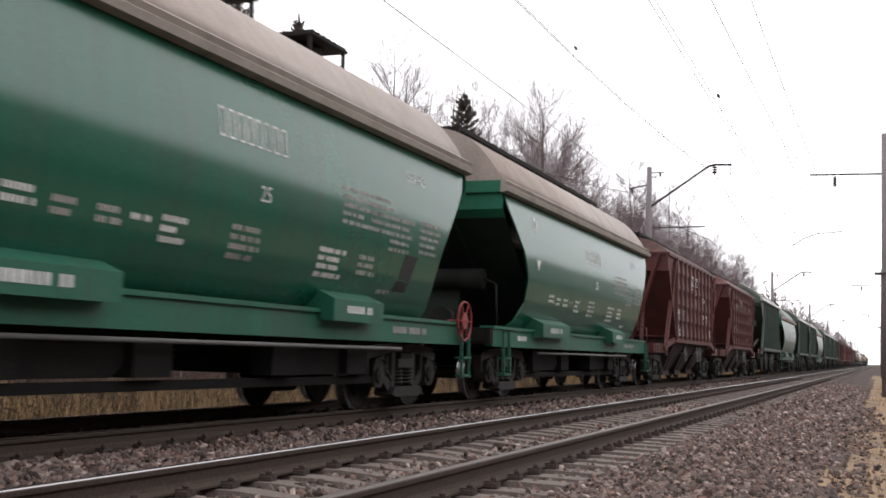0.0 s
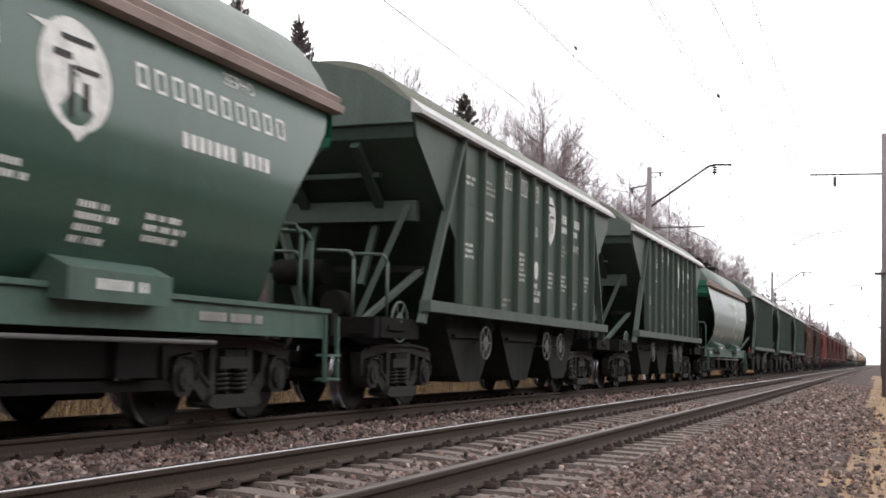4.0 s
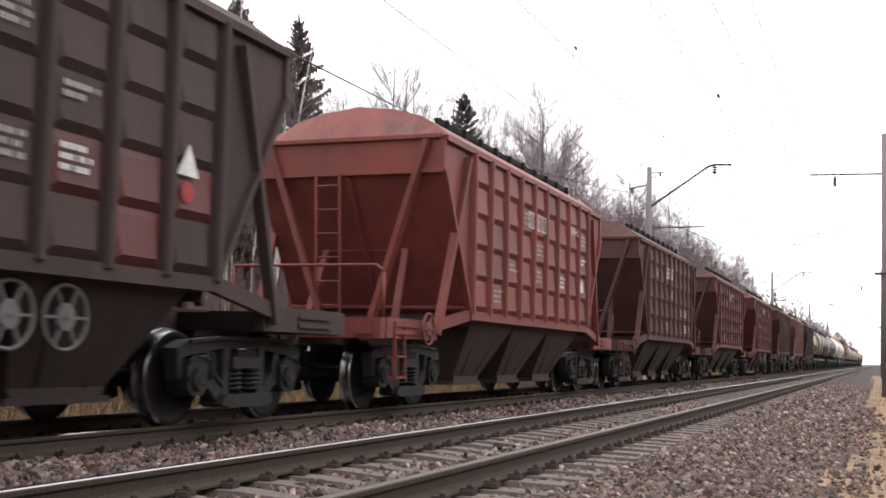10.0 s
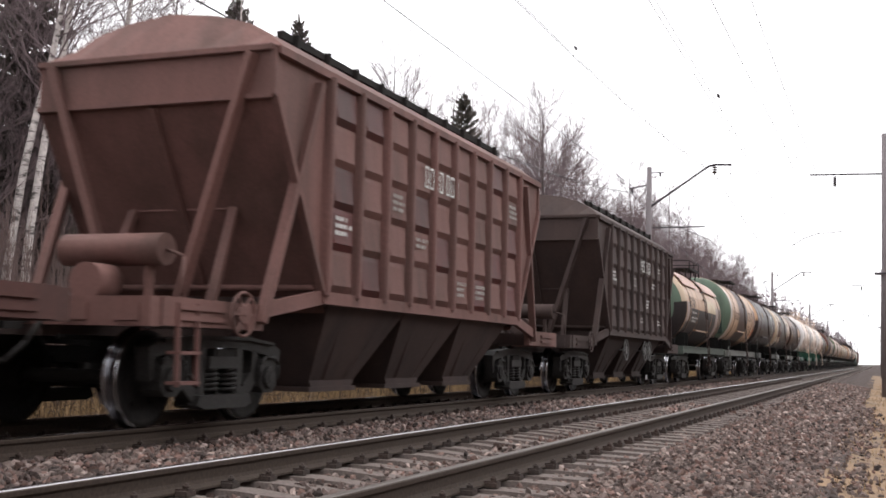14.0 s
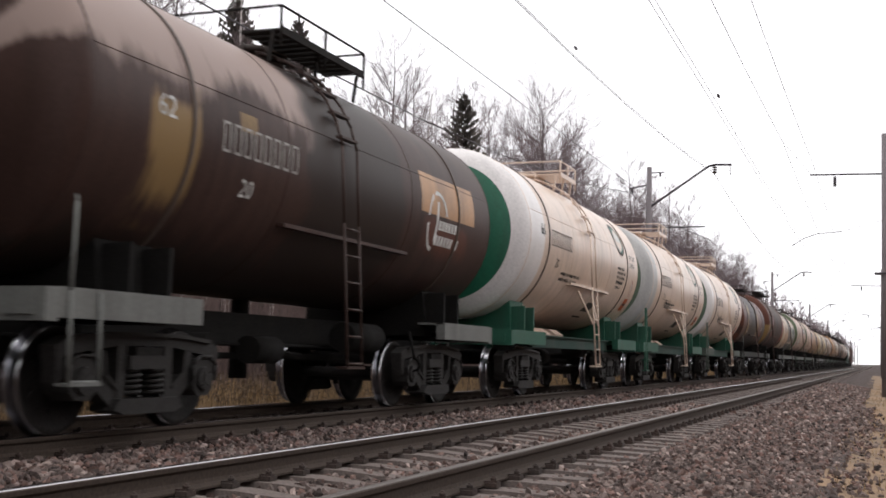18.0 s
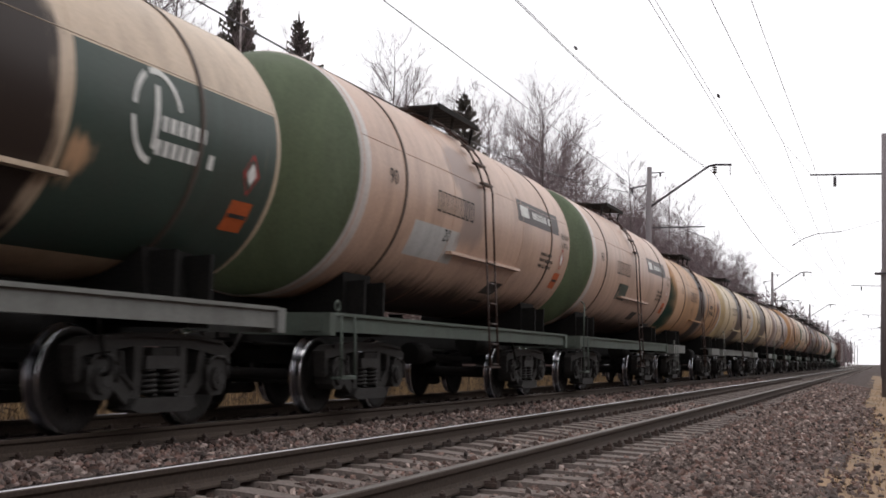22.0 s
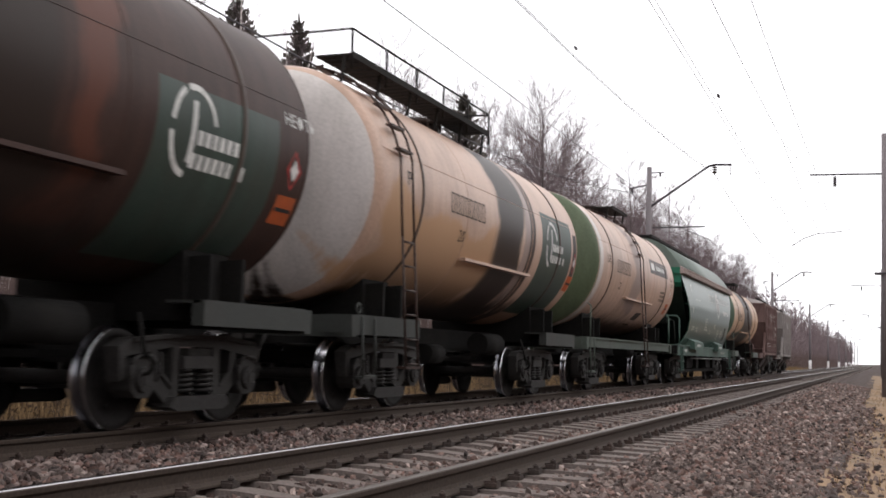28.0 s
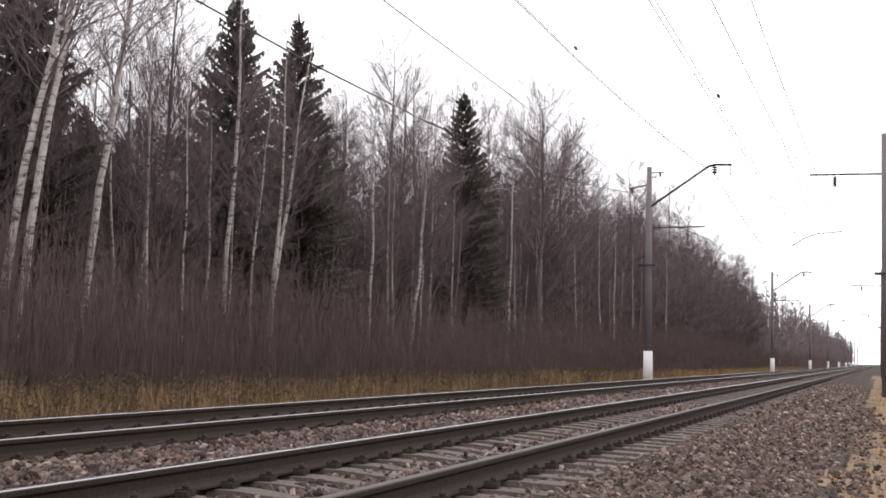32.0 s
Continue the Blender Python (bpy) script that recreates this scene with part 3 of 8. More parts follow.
def spruce(seed, height, m):
    rng = random.Random(seed)
    trunk = Sticks()
    trunk.add((0, 0, 0), (0.03, 0, height * 0.5), 0.19, 0.1)
    trunk.add((0.03, 0, height * 0.5), (0, 0, height), 0.1, 0.012)
    V, F = [], []
    z = height * 0.06
    while z < height * 0.985:
        t = z / height
        R = ((1 - t) ** 0.8 * height * 0.23 + 0.12) * rng.uniform(0.8, 1.1)
        for k in range(int(13 + 9 * (1 - t))):
            if rng.random() < 0.1:
                continue
            a = rng.uniform(0, 2 * math.pi)
            r = R * rng.uniform(0.5, 1.15)
            drop = 0.36 - 0.75 * t + rng.uniform(-0.1, 0.1)
            dx, dy = math.cos(a), math.sin(a)
            segs = max(4, int(r * 6.5))
            for g in range(segs):
                u0, u1 = g / segs, (g + 1.3) / segs
                h0, h1 = z - drop * r * u0 + 0.2 * r * u0 ** 3, z - drop * r * u1 + 0.2 * r * u1 ** 3
                wid = (0.08 + 0.26 * math.sin(math.pi * min(1.0, u0 * 0.8 + 0.2))) * (0.35 + 0.65 * (1 - t))
                for w_, hang in ((1, 0.05), (-1, 0.05), (0.35, 0.36), (-0.35, 0.32)):
                    w_ = w_ * wid * rng.uniform(0.5, 1.3)
                    hang = hang * rng.uniform(0.4, 1.3) * (0.5 + 0.7 * (1 - t))
                    um = (u0 + u1) / 2 + 0.12
                    b = len(V)
                    V.append((dx * r * u0, dy * r * u0, h0))
                    V.append((dx * r * u1, dy * r * u1, h1))
                    V.append((dx * r * um - dy * w_, dy * r * um + dx * w_, (h0 + h1) / 2 - hang))
                    F.append((b, b + 1, b + 2))
        z += height * 0.016 * (1.3 - 0.5 * t) * rng.uniform(0.7, 1.3)
    for k in range(5):
        b = len(V)
        V.extend([(0.05, 0.02 * k, height * (0.95 + 0.01 * k)), (-0.05, 0, height * 0.95), (0.1 * math.cos(k), 0.1 * math.sin(k), height * (1.0 + 0.008 * k))])
        F.append((b, b + 1, b + 2))
    ob = thing("spruce_tree", trunk.mesh("trunk", M["bark"], 7, True), None, "dark green spruce among bare trees", "tree", "wood beside the line", m=m)
    part("crown", soup("crown", V, F, M["needle"]), None, ob)
    return ob


def build_wood():
    rng = random.Random(21)
    birches, greys, firs = [], [], []
    birch_label = "leafless birch with pale bark at the wood's edge"
    # leaning birches along the front
    for k, (x, y, h, lx, ly) in enumerate(((-24.0, 25.7, 21.0, 0.01, 0.167), (-23.6, 26.2, 21.0, 0.01, 0.108), (-24.0, 29.1, 21.0, 0.01, 0.164), (-24.5, 34.1, 13.0, 0.01, -0.063), (-24.0, 38.1, 17.0, 0.01, 0.005), (-24.5, 42.1, 16.0, 0.01, 0.207), (-25.0, 53.9, 15.7, 0.01, -0.020), (-25.0, 59.3, 17.2, 0.01, 0.128), (-26.0, 89.8, 22.9, 0.01, -0.166), (-24.0, 40.1, 13.5, 0.01, 0.083), (-24.0, 35.5, 12.5, 0.01, -0.031), (-25.0, 33.1, 12.6, 0.01, -0.125))):
        birches.append(bare_tree("birch_tree", birch_label, 100 + k, h, M["birch"], pose(x, y, GROUND_Z), lean=(lx, ly), bare=0.42, branches=46 if k < 3 else 30, spread=0.27 if k < 3 or k > 7 else 0.2, girth=0.95 if k < 9 else 0.6))
    for k in range(5):
        greys.append(bare_tree("bare_tree", "leafless grey-barked tree with a purplish crown", 200 + k, 18.5 + k * 1.1, M["bark"], pose(-27 - k, 61 + 7.5 * k, GROUND_Z),
                               lean=(rng.gauss(0, 0.03), rng.gauss(0, 0.03)), bare=0.16, branches=64, spread=0.2, thick=1.6))
    for k in range(4):
        firs.append(spruce(300 + k, (18.2, 18.9, 20.8, 17)[k], pose(-28, (44.7, 50.8, 75.8, 31)[k], GROUND_Z, 0, 0, 40 * k)))

    # one broad-crowned tree stands clear of the rest
    bare_tree("bare_tree", "tall leafless tree with a broad fanning crown", 260, 21.5, M["bark"], pose(-25.0, 85.5, GROUND_Z), lean=(0.0, 0.01), bare=0.4, branches=60, spread=0.36, girth=1.5, thick=2.2)

    def again(ob, x, y, s):
        n = copy_thing(ob, pose(x, y, GROUND_Z - 0.1, 0, 0, rng.uniform(0, 360)))
        n.scale = (s, s, s * rng.uniform(0.92, 1.08))
        return n
    # dark spruces stand behind the front rows
    for i in range(95):
        y = 16 + 3.0 * i + rng.uniform(-2.0, 2.0)
        again(rng.choice(firs), -34 - rng.uniform(0, 12), y, rng.uniform(0.6, 0.85))
    for y, x, s in ((37, -33, 0.62), (40.5, -31, 0.5), (47.5, -31, 0.7), (54, -31, 0.62), (58, -33, 0.66), (63, -33, 0.6), (68, -33, 0.55), (82, -31, 0.6), (90, -33, 0.62), (97, -32, 0.5), (26, -31, 0.62), (110, -33, 0.6), (128, -33, 0.6)):
        again(rng.choice(firs), x, y, s)
    for i in range(34):
        again(rng.choice(firs), -30.5 - rng.uniform(0, 4), 18 + 2.6 * i + rng.uniform(-1, 1), rng.uniform(0.42, 0.62))
    straight = birches[3:5]
    for i in range(62):
        y = 20 + 2.1 * i + rng.uniform(-1.0, 1.0)
        again(rng.choice(straight + [birches[6]]), -23.5 - rng.uniform(0, 6), y, rng.uniform(0.62, 0.95))
    for i in range(260):
        y = 18 + 0.95 * i + rng.uniform(-0.8, 0.8)
        again(rng.choice(greys), -25.5 - rng.uniform(0, 14), y, rng.uniform(0.7, 1.0) * (0.8 if y < 58 else 1.18 if y > 120 else 1.06 if y > 95 else 0.95))
    # far wood, past telling apart
    g = np.random.default_rng(8)
    st = Sticks()
    for i in range(520):
        y = 262 + 1.7 * i
        x = -23 - g.uniform(0, 16)
        h = g.uniform(17, 22)
        top = (x + g.normal(0, 0.5), y, GROUND_Z + h)
        st.add((x, y, GROUND_Z), top, 0.2, 0.04)
        for b in range(40):
            t = g.uniform(0.1, 0.98)
            a = g.uniform(0, 6.28)
            e = h * 0.16 * (1.2 - t)
            st.add((x, y, GROUND_Z + h * t), (x + math.cos(a) * e, y + math.sin(a) * e, GROUND_Z + h * t + e * g.uniform(0.4, 1.4)), 0.11, 0.04)
    thing("far_wood", st.mesh("far_wood", M["twig"]), None, "far leafless wood along the line", "woods", kind="stuff")


def build_thicket():
    g = np.random.default_rng(4)
    st = Sticks()
    n = 15000
    u = g.uniform(0, 1, (n, 8))
    gs = g.normal(0, 1, (n, 4))
    for i in range(n):
        y = 10 + 190 * u[i, 0] ** 1.6 if i < 12500 else 180 + 360 * u[i, 0]
        x = -17.0 - abs(gs[i, 0]) * 4.2 - (0.6 if y < 40 else 0)
        inner = min(1.0, (-x - 17.0) / 5.0)
        h = (1.8 + 3.2 * u[i, 1]) * (0.62 + 0.55 * inner) * (1.5 if u[i, 2] > 0.93 else 1.0)
        lx, ly = gs[i, 1] * 0.06, gs[i, 2] * 0.06
        p0 = (x, y, GROUND_Z - 0.05)
        p1 = (x + lx * h * 0.4, y + ly * h * 0.4, p0[2] + h * 0.5)
        p2 = (x + lx * h * 1.2, y + ly * h * 1.2, p0[2] + h)
        r = (0.008 + 0.014 * u[i, 3]) * (1 if y < 80 else 1.9)
        st.add(p0, p1, r, r * 0.7)
        st.add(p1, p2, r * 0.7, r * 0.25)
        for b in range(6):
            t = 0.25 + 0.7 * ((u[i, 4] * (b + 1) * 3.77) % 1)
            a = 6.28 * ((u[i, 5] * (b + 2) * 5.31) % 1)
            e = h * (0.12 + 0.14 * ((u[i, 6] * (b + 1) * 7.7) % 1))
            q = tuple(p0[c] + (p2[c] - p0[c]) * t for c in range(3))
            st.add(q, (q[0] + math.cos(a) * 0.32 * e, q[1] + math.sin(a) * 0.32 * e, q[2] + 0.8 * e), r * 0.5, r * 0.2)
    thing("sapling_thicket", st.mesh("sapling_thicket", M["stem"]), None, "dense brown thicket of leafless saplings", "thicket", kind="stuff")


def build_grass():
    g = np.random.default_rng(6)
    V, F = [], []

    def blade(x, y, z, h, wdt, bend):
        a = g.uniform(0, 6.28)
        d = np.array((math.cos(a), math.sin(a), 0))
        s = np.array((-d[1], d[0], 0)) * wdt
        p = np.array((x, y, z))
        b = len(V)
        m = p + d * bend * h * 0.35 + np.array((0, 0, h * 0.6))
        t = p + d * bend * h + np.array((0, 0, h))
        V.extend([p - s, p + s, m - s * 0.7, m + s * 0.7, t])
        F.append((b, b + 1, b + 3, b + 2))
        F.append((b + 2, b + 3, b + 4))
    for i in range(40000):
        y = 9 + 80 * g.uniform(0, 1) ** 1.5 if i < 29000 else g.uniform(80, 230)
        x = -11.6 - g.uniform(0, 1) ** 0.8 * 6.5
        clump = 0.55 + 0.45 * noise.noise((x * 0.7, y * 0.35, 5))
        blade(x, y, GROUND_Z - 0.03, g.uniform(0.4, 1.15) * (0.5 + clump * 0.85), 0.008 if y < 45 else 0.02, g.uniform(0.05, 0.5))
    for i in range(3500):
        y = 5 + 70 * g.uniform(0, 1)
        blade(g.uniform(-0.6, 1.6), y, -0.5, g.uniform(0.05, 0.16), 0.006, g.uniform(0.3, 0.9))
    thing("dry_grass", soup("dry_grass", np.array(V), F, M["grass"]), None, "strip of tall dry straw-coloured grass", "grass", kind="stuff")
    st = Sticks()
    for i in range(2600):
        y = 9 + 70 * g.uniform(0, 1) ** 1.4
        x = -11.9 - g.uniform(0, 5.5)
        h = g.uniform(0.5, 1.25)
        p0 = np.array((x, y, GROUND_Z))
        p1 = p0 + np.array((g.normal(0, 0.12), g.normal(0, 0.12), h))
        st.add(p0, p1, 0.008, 0.004)
        for b in range(6):
            q = p0 + (p1 - p0) * g.uniform(0.5, 1)
            st.add(q, q + np.array((g.normal(0, 0.08), g.normal(0, 0.08), g.uniform(0.02, 0.12))), 0.012, 0.006)
    thing("withered_weeds", st.mesh("withered_weeds", M["weed"]), None, "withered brown weed stalks in the dry grass", "weeds", kind="stuff")



def build_backdrop():
    """Unseen banks added to close the place and block low sky light, behind the path and behind the start of the wood.
    """
    for x0, y0, y1, top in ((27, -200, 280, 17.0), (-30, -160, 12, 15.0)):
        bm = bmesh.new()
        rows = []
        n = int((y1 - y0) / 2)
        for i in range(n + 1):
            y = y0 + 2 * i
            h = top * (0.8 + 0.35 * noise.noise((y * 0.11, x0, 2)) + 0.2 * noise.noise((y * 0.6, x0, 5)))
            wob = 1.2 * noise.noise((y * 0.2, x0, 7))
            rows.append([(x0 + wob - 1.5, y, -1.2), (x0 + wob - 0.8, y, h * 0.6), (x0 + wob, y, h), (x0 + wob + 1.2, y, h * 0.9), (x0 + wob + 2.0, y, -1.2)])
        vs, _ = sheet(bm, rows, smooth=False, loop=True)
        bm.faces.new(vs[0])
        bm.faces.new(vs[-1][::-1])
        thing("backdrop", bm, M["stem"], "unseen brown bank added to block low sky light", "backdrop", kind="structure")


build_ground()
build_backdrop()
RAILS = build_rails()
build_line()
build_wood()
build_thicket()
build_grass()

# ---- wagons ----
# In a wagon's own space x points across (plus towards the second track), y along the train (minus leads), z up from the railhead.
WHEEL_R = 0.4785


def wheel_mesh():
    def make():
        bm = bmesh.new()
        for s in (-1, 1):
            prof = [(-0.16, 0.09), (-0.13, 0.14), (-0.05, 0.15), (-0.045, 0.4), (-0.07, 0.415), (-0.07, 0.507), (-0.045, 0.507), (-0.03, 0.4785), (0.008, 0.477), (0.048, 0.4755), (0.06, 0.472),
                    (0.06, 0.41), (0.03, 0.395), (0.0, 0.16), (0.05, 0.14), (0.05, 0.09)]
            # only the rim edges stay bright; the tread between has a painted dark reflection
            mi = [1, 1, 1, 1, 1, 0, 2, 2, 2, 0, 1, 1, 1, 1, 1]
            lathe(bm, [(s * (0.79 + a), r) for a, r in prof], 0, 32, mi)
            for k in range(6):
                an = k * math.pi / 3
                rod(bm, (s * 0.8, 0.27 * math.cos(an), 0.27 * math.sin(an)), (s * 0.833, 0.27 * math.cos(an), 0.27 * math.sin(an)), 0.03, 6, mi=1)
        rod(bm, (-1.1, 0, 0), (1.1, 0, 0), 0.075, 10, mi=1)
        return finish(bm, "wheelset", [M["tread"], M["iron"], M["tread_worn"]])
    return cached("wheelset", make)


def side_frame_mesh():
    """Cast side frame: arched top chord, pedestal jaws over the axle boxes, triangular windows and a spring seat."""
    def make():
        bm = bmesh.new()
        chord = [(-1.23, 0.66), (-1.25, 0.78), (-1.06, 0.86), (-0.5, 0.9), (0.5, 0.9), (1.06, 0.86), (1.25, 0.78), (1.23, 0.66), (1.1, 0.7), (0.74, 0.745), (0.4, 0.79), (-0.4, 0.79), (-0.74, 0.745), (-1.1, 0.7)]
        prism(bm, chord, -0.09, 0.08, axis="x")
        # a raised flange runs along the chord's upper edge
        prism(bm, [(-1.05, 0.83), (-0.5, 0.875), (0.5, 0.875), (1.05, 0.83), (1.05, 0.865), (0.5, 0.912), (-0.5, 0.912), (-1.05, 0.865)], 0.06, 0.12, axis="x")
        for s in (-1, 1):
            prism(bm, [(s * 1.24, 0.7), (s * 1.13, 0.7), (s * 1.1, 0.5), (s * 1.2, 0.46)][::s], -0.08, 0.07, axis="x")
            prism(bm, [(s * 0.76, 0.76), (s * 0.66, 0.76), (s * 0.62, 0.52), (s * 0.36, 0.33), (s * 0.4, 0.22), (s * 0.5, 0.24), (s * 0.76, 0.44)][::s], -0.09, 0.08, axis="x")
            prism(bm, [(s * 0.42, 0.8), (s * 0.29, 0.8), (s * 0.31, 0.3), (s * 0.42, 0.3)][::s], -0.08, 0.09, axis="x")
            # rim of the window beside the column
            beam(bm, (0.09, s * 0.63, 0.74), (0.09, s * 0.6, 0.53), 0.03, 0.03)
            beam(bm, (0.09, s * 0.6, 0.53), (0.09, s * 0.42, 0.4), 0.03, 0.03)
        prism(bm, [(-0.52, 0.21), (-0.46, 0.31), (0.46, 0.31), (0.52, 0.21), (0.4, 0.17), (-0.4, 0.17)], -0.14, 0.16, axis="x")
        quadbox(bm, -0.12, 0.14, -0.3, 0.3, 0.58, 0.7)
        return finish(bm, "side_frame", M["iron_worn"])
    return cached("side_frame", make)


def axle_box_mesh():
    def make():
        bm = bmesh.new()
        prism(bm, [(-0.17, -0.1), (-0.19, 0.1), (-0.12, 0.2), (0.12, 0.2), (0.19, 0.1), (0.17, -0.1), (0.09, -0.17), (-0.09, -0.17)], -0.13, 0.12, axis="x")
        rod(bm, (0.12, 0, 0.0), (0.16, 0, 0.0), 0.125, 16, 0.115)
        rod(bm, (0.16, 0, 0), (0.172, 0, 0), 0.06, 10)
        # worn lip of the adapter
        pipe(bm, [(0.13, -0.2, -0.02), (0.135, -0.2, 0.14), (0.14, -0.1, 0.22), (0.14, 0.1, 0.22), (0.135, 0.2, 0.14), (0.13, 0.2, -0.02)], 0.018, 5)
        for k in range(4):
            a = math.pi / 4 + k * math.pi / 2
            rod(bm, (0.15, 0.09 * math.cos(a), 0.09 * math.sin(a)), (0.172, 0.09 * math.cos(a), 0.09 * math.sin(a)), 0.014, 6)
        return finish(bm, "axle_box", M["iron_worn"])
    return cached("axle_box", make)


def spring_mesh():
    """One coil spring, wound as a single bar."""
    def make():
        bm = bmesh.new()
        rows = []
        for i in range(5 * 12 + 1):
            a = 2 * math.pi * i / 12
            c = Vector((0.085 * math.cos(a), 0.085 * math.sin(a), 0.32 + 0.05 * i / 12))
            o = Vector((math.cos(a), math.sin(a), 0))
            rows.append([c + o * 0.02 * math.cos(k * math.pi / 2.5) + Vector((0, 0, 0.02 * math.sin(k * math.pi / 2.5))) for k in range(5)])
        sheet(bm, rows, loop=True)
        return finish(bm, "coil_spring", M["iron_worn"])
    return cached("springs", make)


def bolster_mesh():
    def make():
        bm = bmesh.new()
        quadbox(bm, -1.16, 1.16, -0.2, 0.2, 0.6, 0.78)
        quadbox(bm, -0.35, 0.35, -0.28, 0.28, 0.74, 0.88)
        rod(bm, (0, 0, 0.86), (0, 0, 0.96), 0.22, 14)
        for s in (-1, 1):
            beam(bm, (-0.72, s * 0.5, 0.4), (0.72, s * 0.5, 0.4), 0.06, 0.1)
            for x in (-0.79, 0.79):
                quadbox(bm, x - 0.06, x + 0.06, s * 0.42 - 0.035, s * 0.42 + 0.035, 0.32, 0.66)
        return finish(bm, "bogie", M["iron"])
    return cached("bolster", make)


PROTO = {}


def add_bogie(wagon, y):
    if not PROTO:
        bog = part("bogie", bolster_mesh(), None, wagon, "grimy cast-iron two-axle bogie", pose(0, y, 0))
        for sy in (-1, 1):
            ws = part("wheelset", wheel_mesh(), None, bog, "steel wheelset with bright treads", pose(0, 0.925 * sy, WHEEL_R))
            PROTO[sy] = ws
        for sx in (-1, 1):
            part("side_frame", side_frame_mesh(), None, bog, "", pose(1.03 * sx, 0, 0))
            for cy in (-0.17, 0.17):
                part("coil_spring", spring_mesh(), None, bog, "", pose(1.08 * sx, cy, 0))
            for sy in (-1, 1):
                part("axle_box", axle_box_mesh(), None, bog, "", pose(1.03 * sx, 0.925 * sy, WHEEL_R, 0, 0, 0 if sx > 0 else 180))
        # the wheels turn as the train rolls; every copied wheelset takes the same turning
        for sy in (-1, 1):
            rows = [(i / FPS, pose(0, 0.925 * sy, WHEEL_R, math.degrees(travelled(i / FPS) / WHEEL_R) % 360.0)) for i in range(int(T_END * FPS) + 1)]
            walk(PROTO[sy], rows)
        PROTO["bogie"] = bog
        return bog
    bog = copy_thing(PROTO["bogie"], pose(0, y, 0))
    bog.parent = wagon
    return bog


def handwheel_mesh(mat, r=0.26):
    def make():
        bm = bmesh.new()
        ring(bm, (0, 0, 0), (1, 0, 0), r, 0.017, 24, 6)
        ring(bm, (0, 0, 0), (1, 0, 0), r * 0.4, 0.015, 14, 5)
        for k in range(6):
            a = k * math.pi / 3
            beam(bm, (0, r * 0.1 * math.cos(a), r * 0.1 * math.sin(a)), (0, r * math.cos(a), r * math.sin(a)), 0.022, 0.02, up=(1, 0, 0))
        rod(bm, (-0.012, 0, 0), (0.012, 0, 0), r * 0.42, 14, smooth=False)
        rod(bm, (-0.3, 0, 0), (0.03, 0, 0), 0.022, 8)
        return finish(bm, "handwheel", mat)
    return cached(("handwheel", mat.name, r), make)


def coupler_mesh():
    def make():
        bm = bmesh.new()
        quadbox(bm, -0.1, 0.1, 0.1, 1.0, 0.98, 1.14)
        quadbox(bm, -0.2, 0.02, -0.03, 0.22, 0.9, 1.22)
        quadbox(bm, 0.02, 0.22, 0.08, 0.26, 0.92, 1.2)
        quadbox(bm, -0.16, 0.16, 0.22, 0.4, 0.92, 1.2)
        pipe(bm, [(0.28, 0.5, 1.0), (0.29, 0.3, 0.8), (0.26, 0.06, 0.62), (0.2, -0.02, 0.66)], 0.028)
        return finish(bm, "coupler", M["iron"])
    return cached("coupler", make)


def coupler(wagon, L):
    part("coupler", coupler_mesh(), None, wagon, "", pose(0, -L / 2, 0))
    part("coupler", coupler_mesh(), None, wagon, "", pose(0, L / 2, 0, 0, 0, 180))


def ladder_mesh(key, a, b, half, n, mat, r=0.016, across=(0, 1, 0)):
    """Two rails from a to b, set half apart each way, and n rungs."""
    def make():
        bm = bmesh.new()
        A, B, C = Vector(a), Vector(b), Vector(across) * half
        for s in (-1, 1):
            beam(bm, A + s * C, B + s * C, 0.045, 0.02)
        for k in range(n):
            p = A.lerp(B, (k + 0.5) / n)
            rod(bm, p - C, p + C, r, 6)
        return finish(bm, "ladder", mat)
    return cached(("ladder", key, mat.name), make)


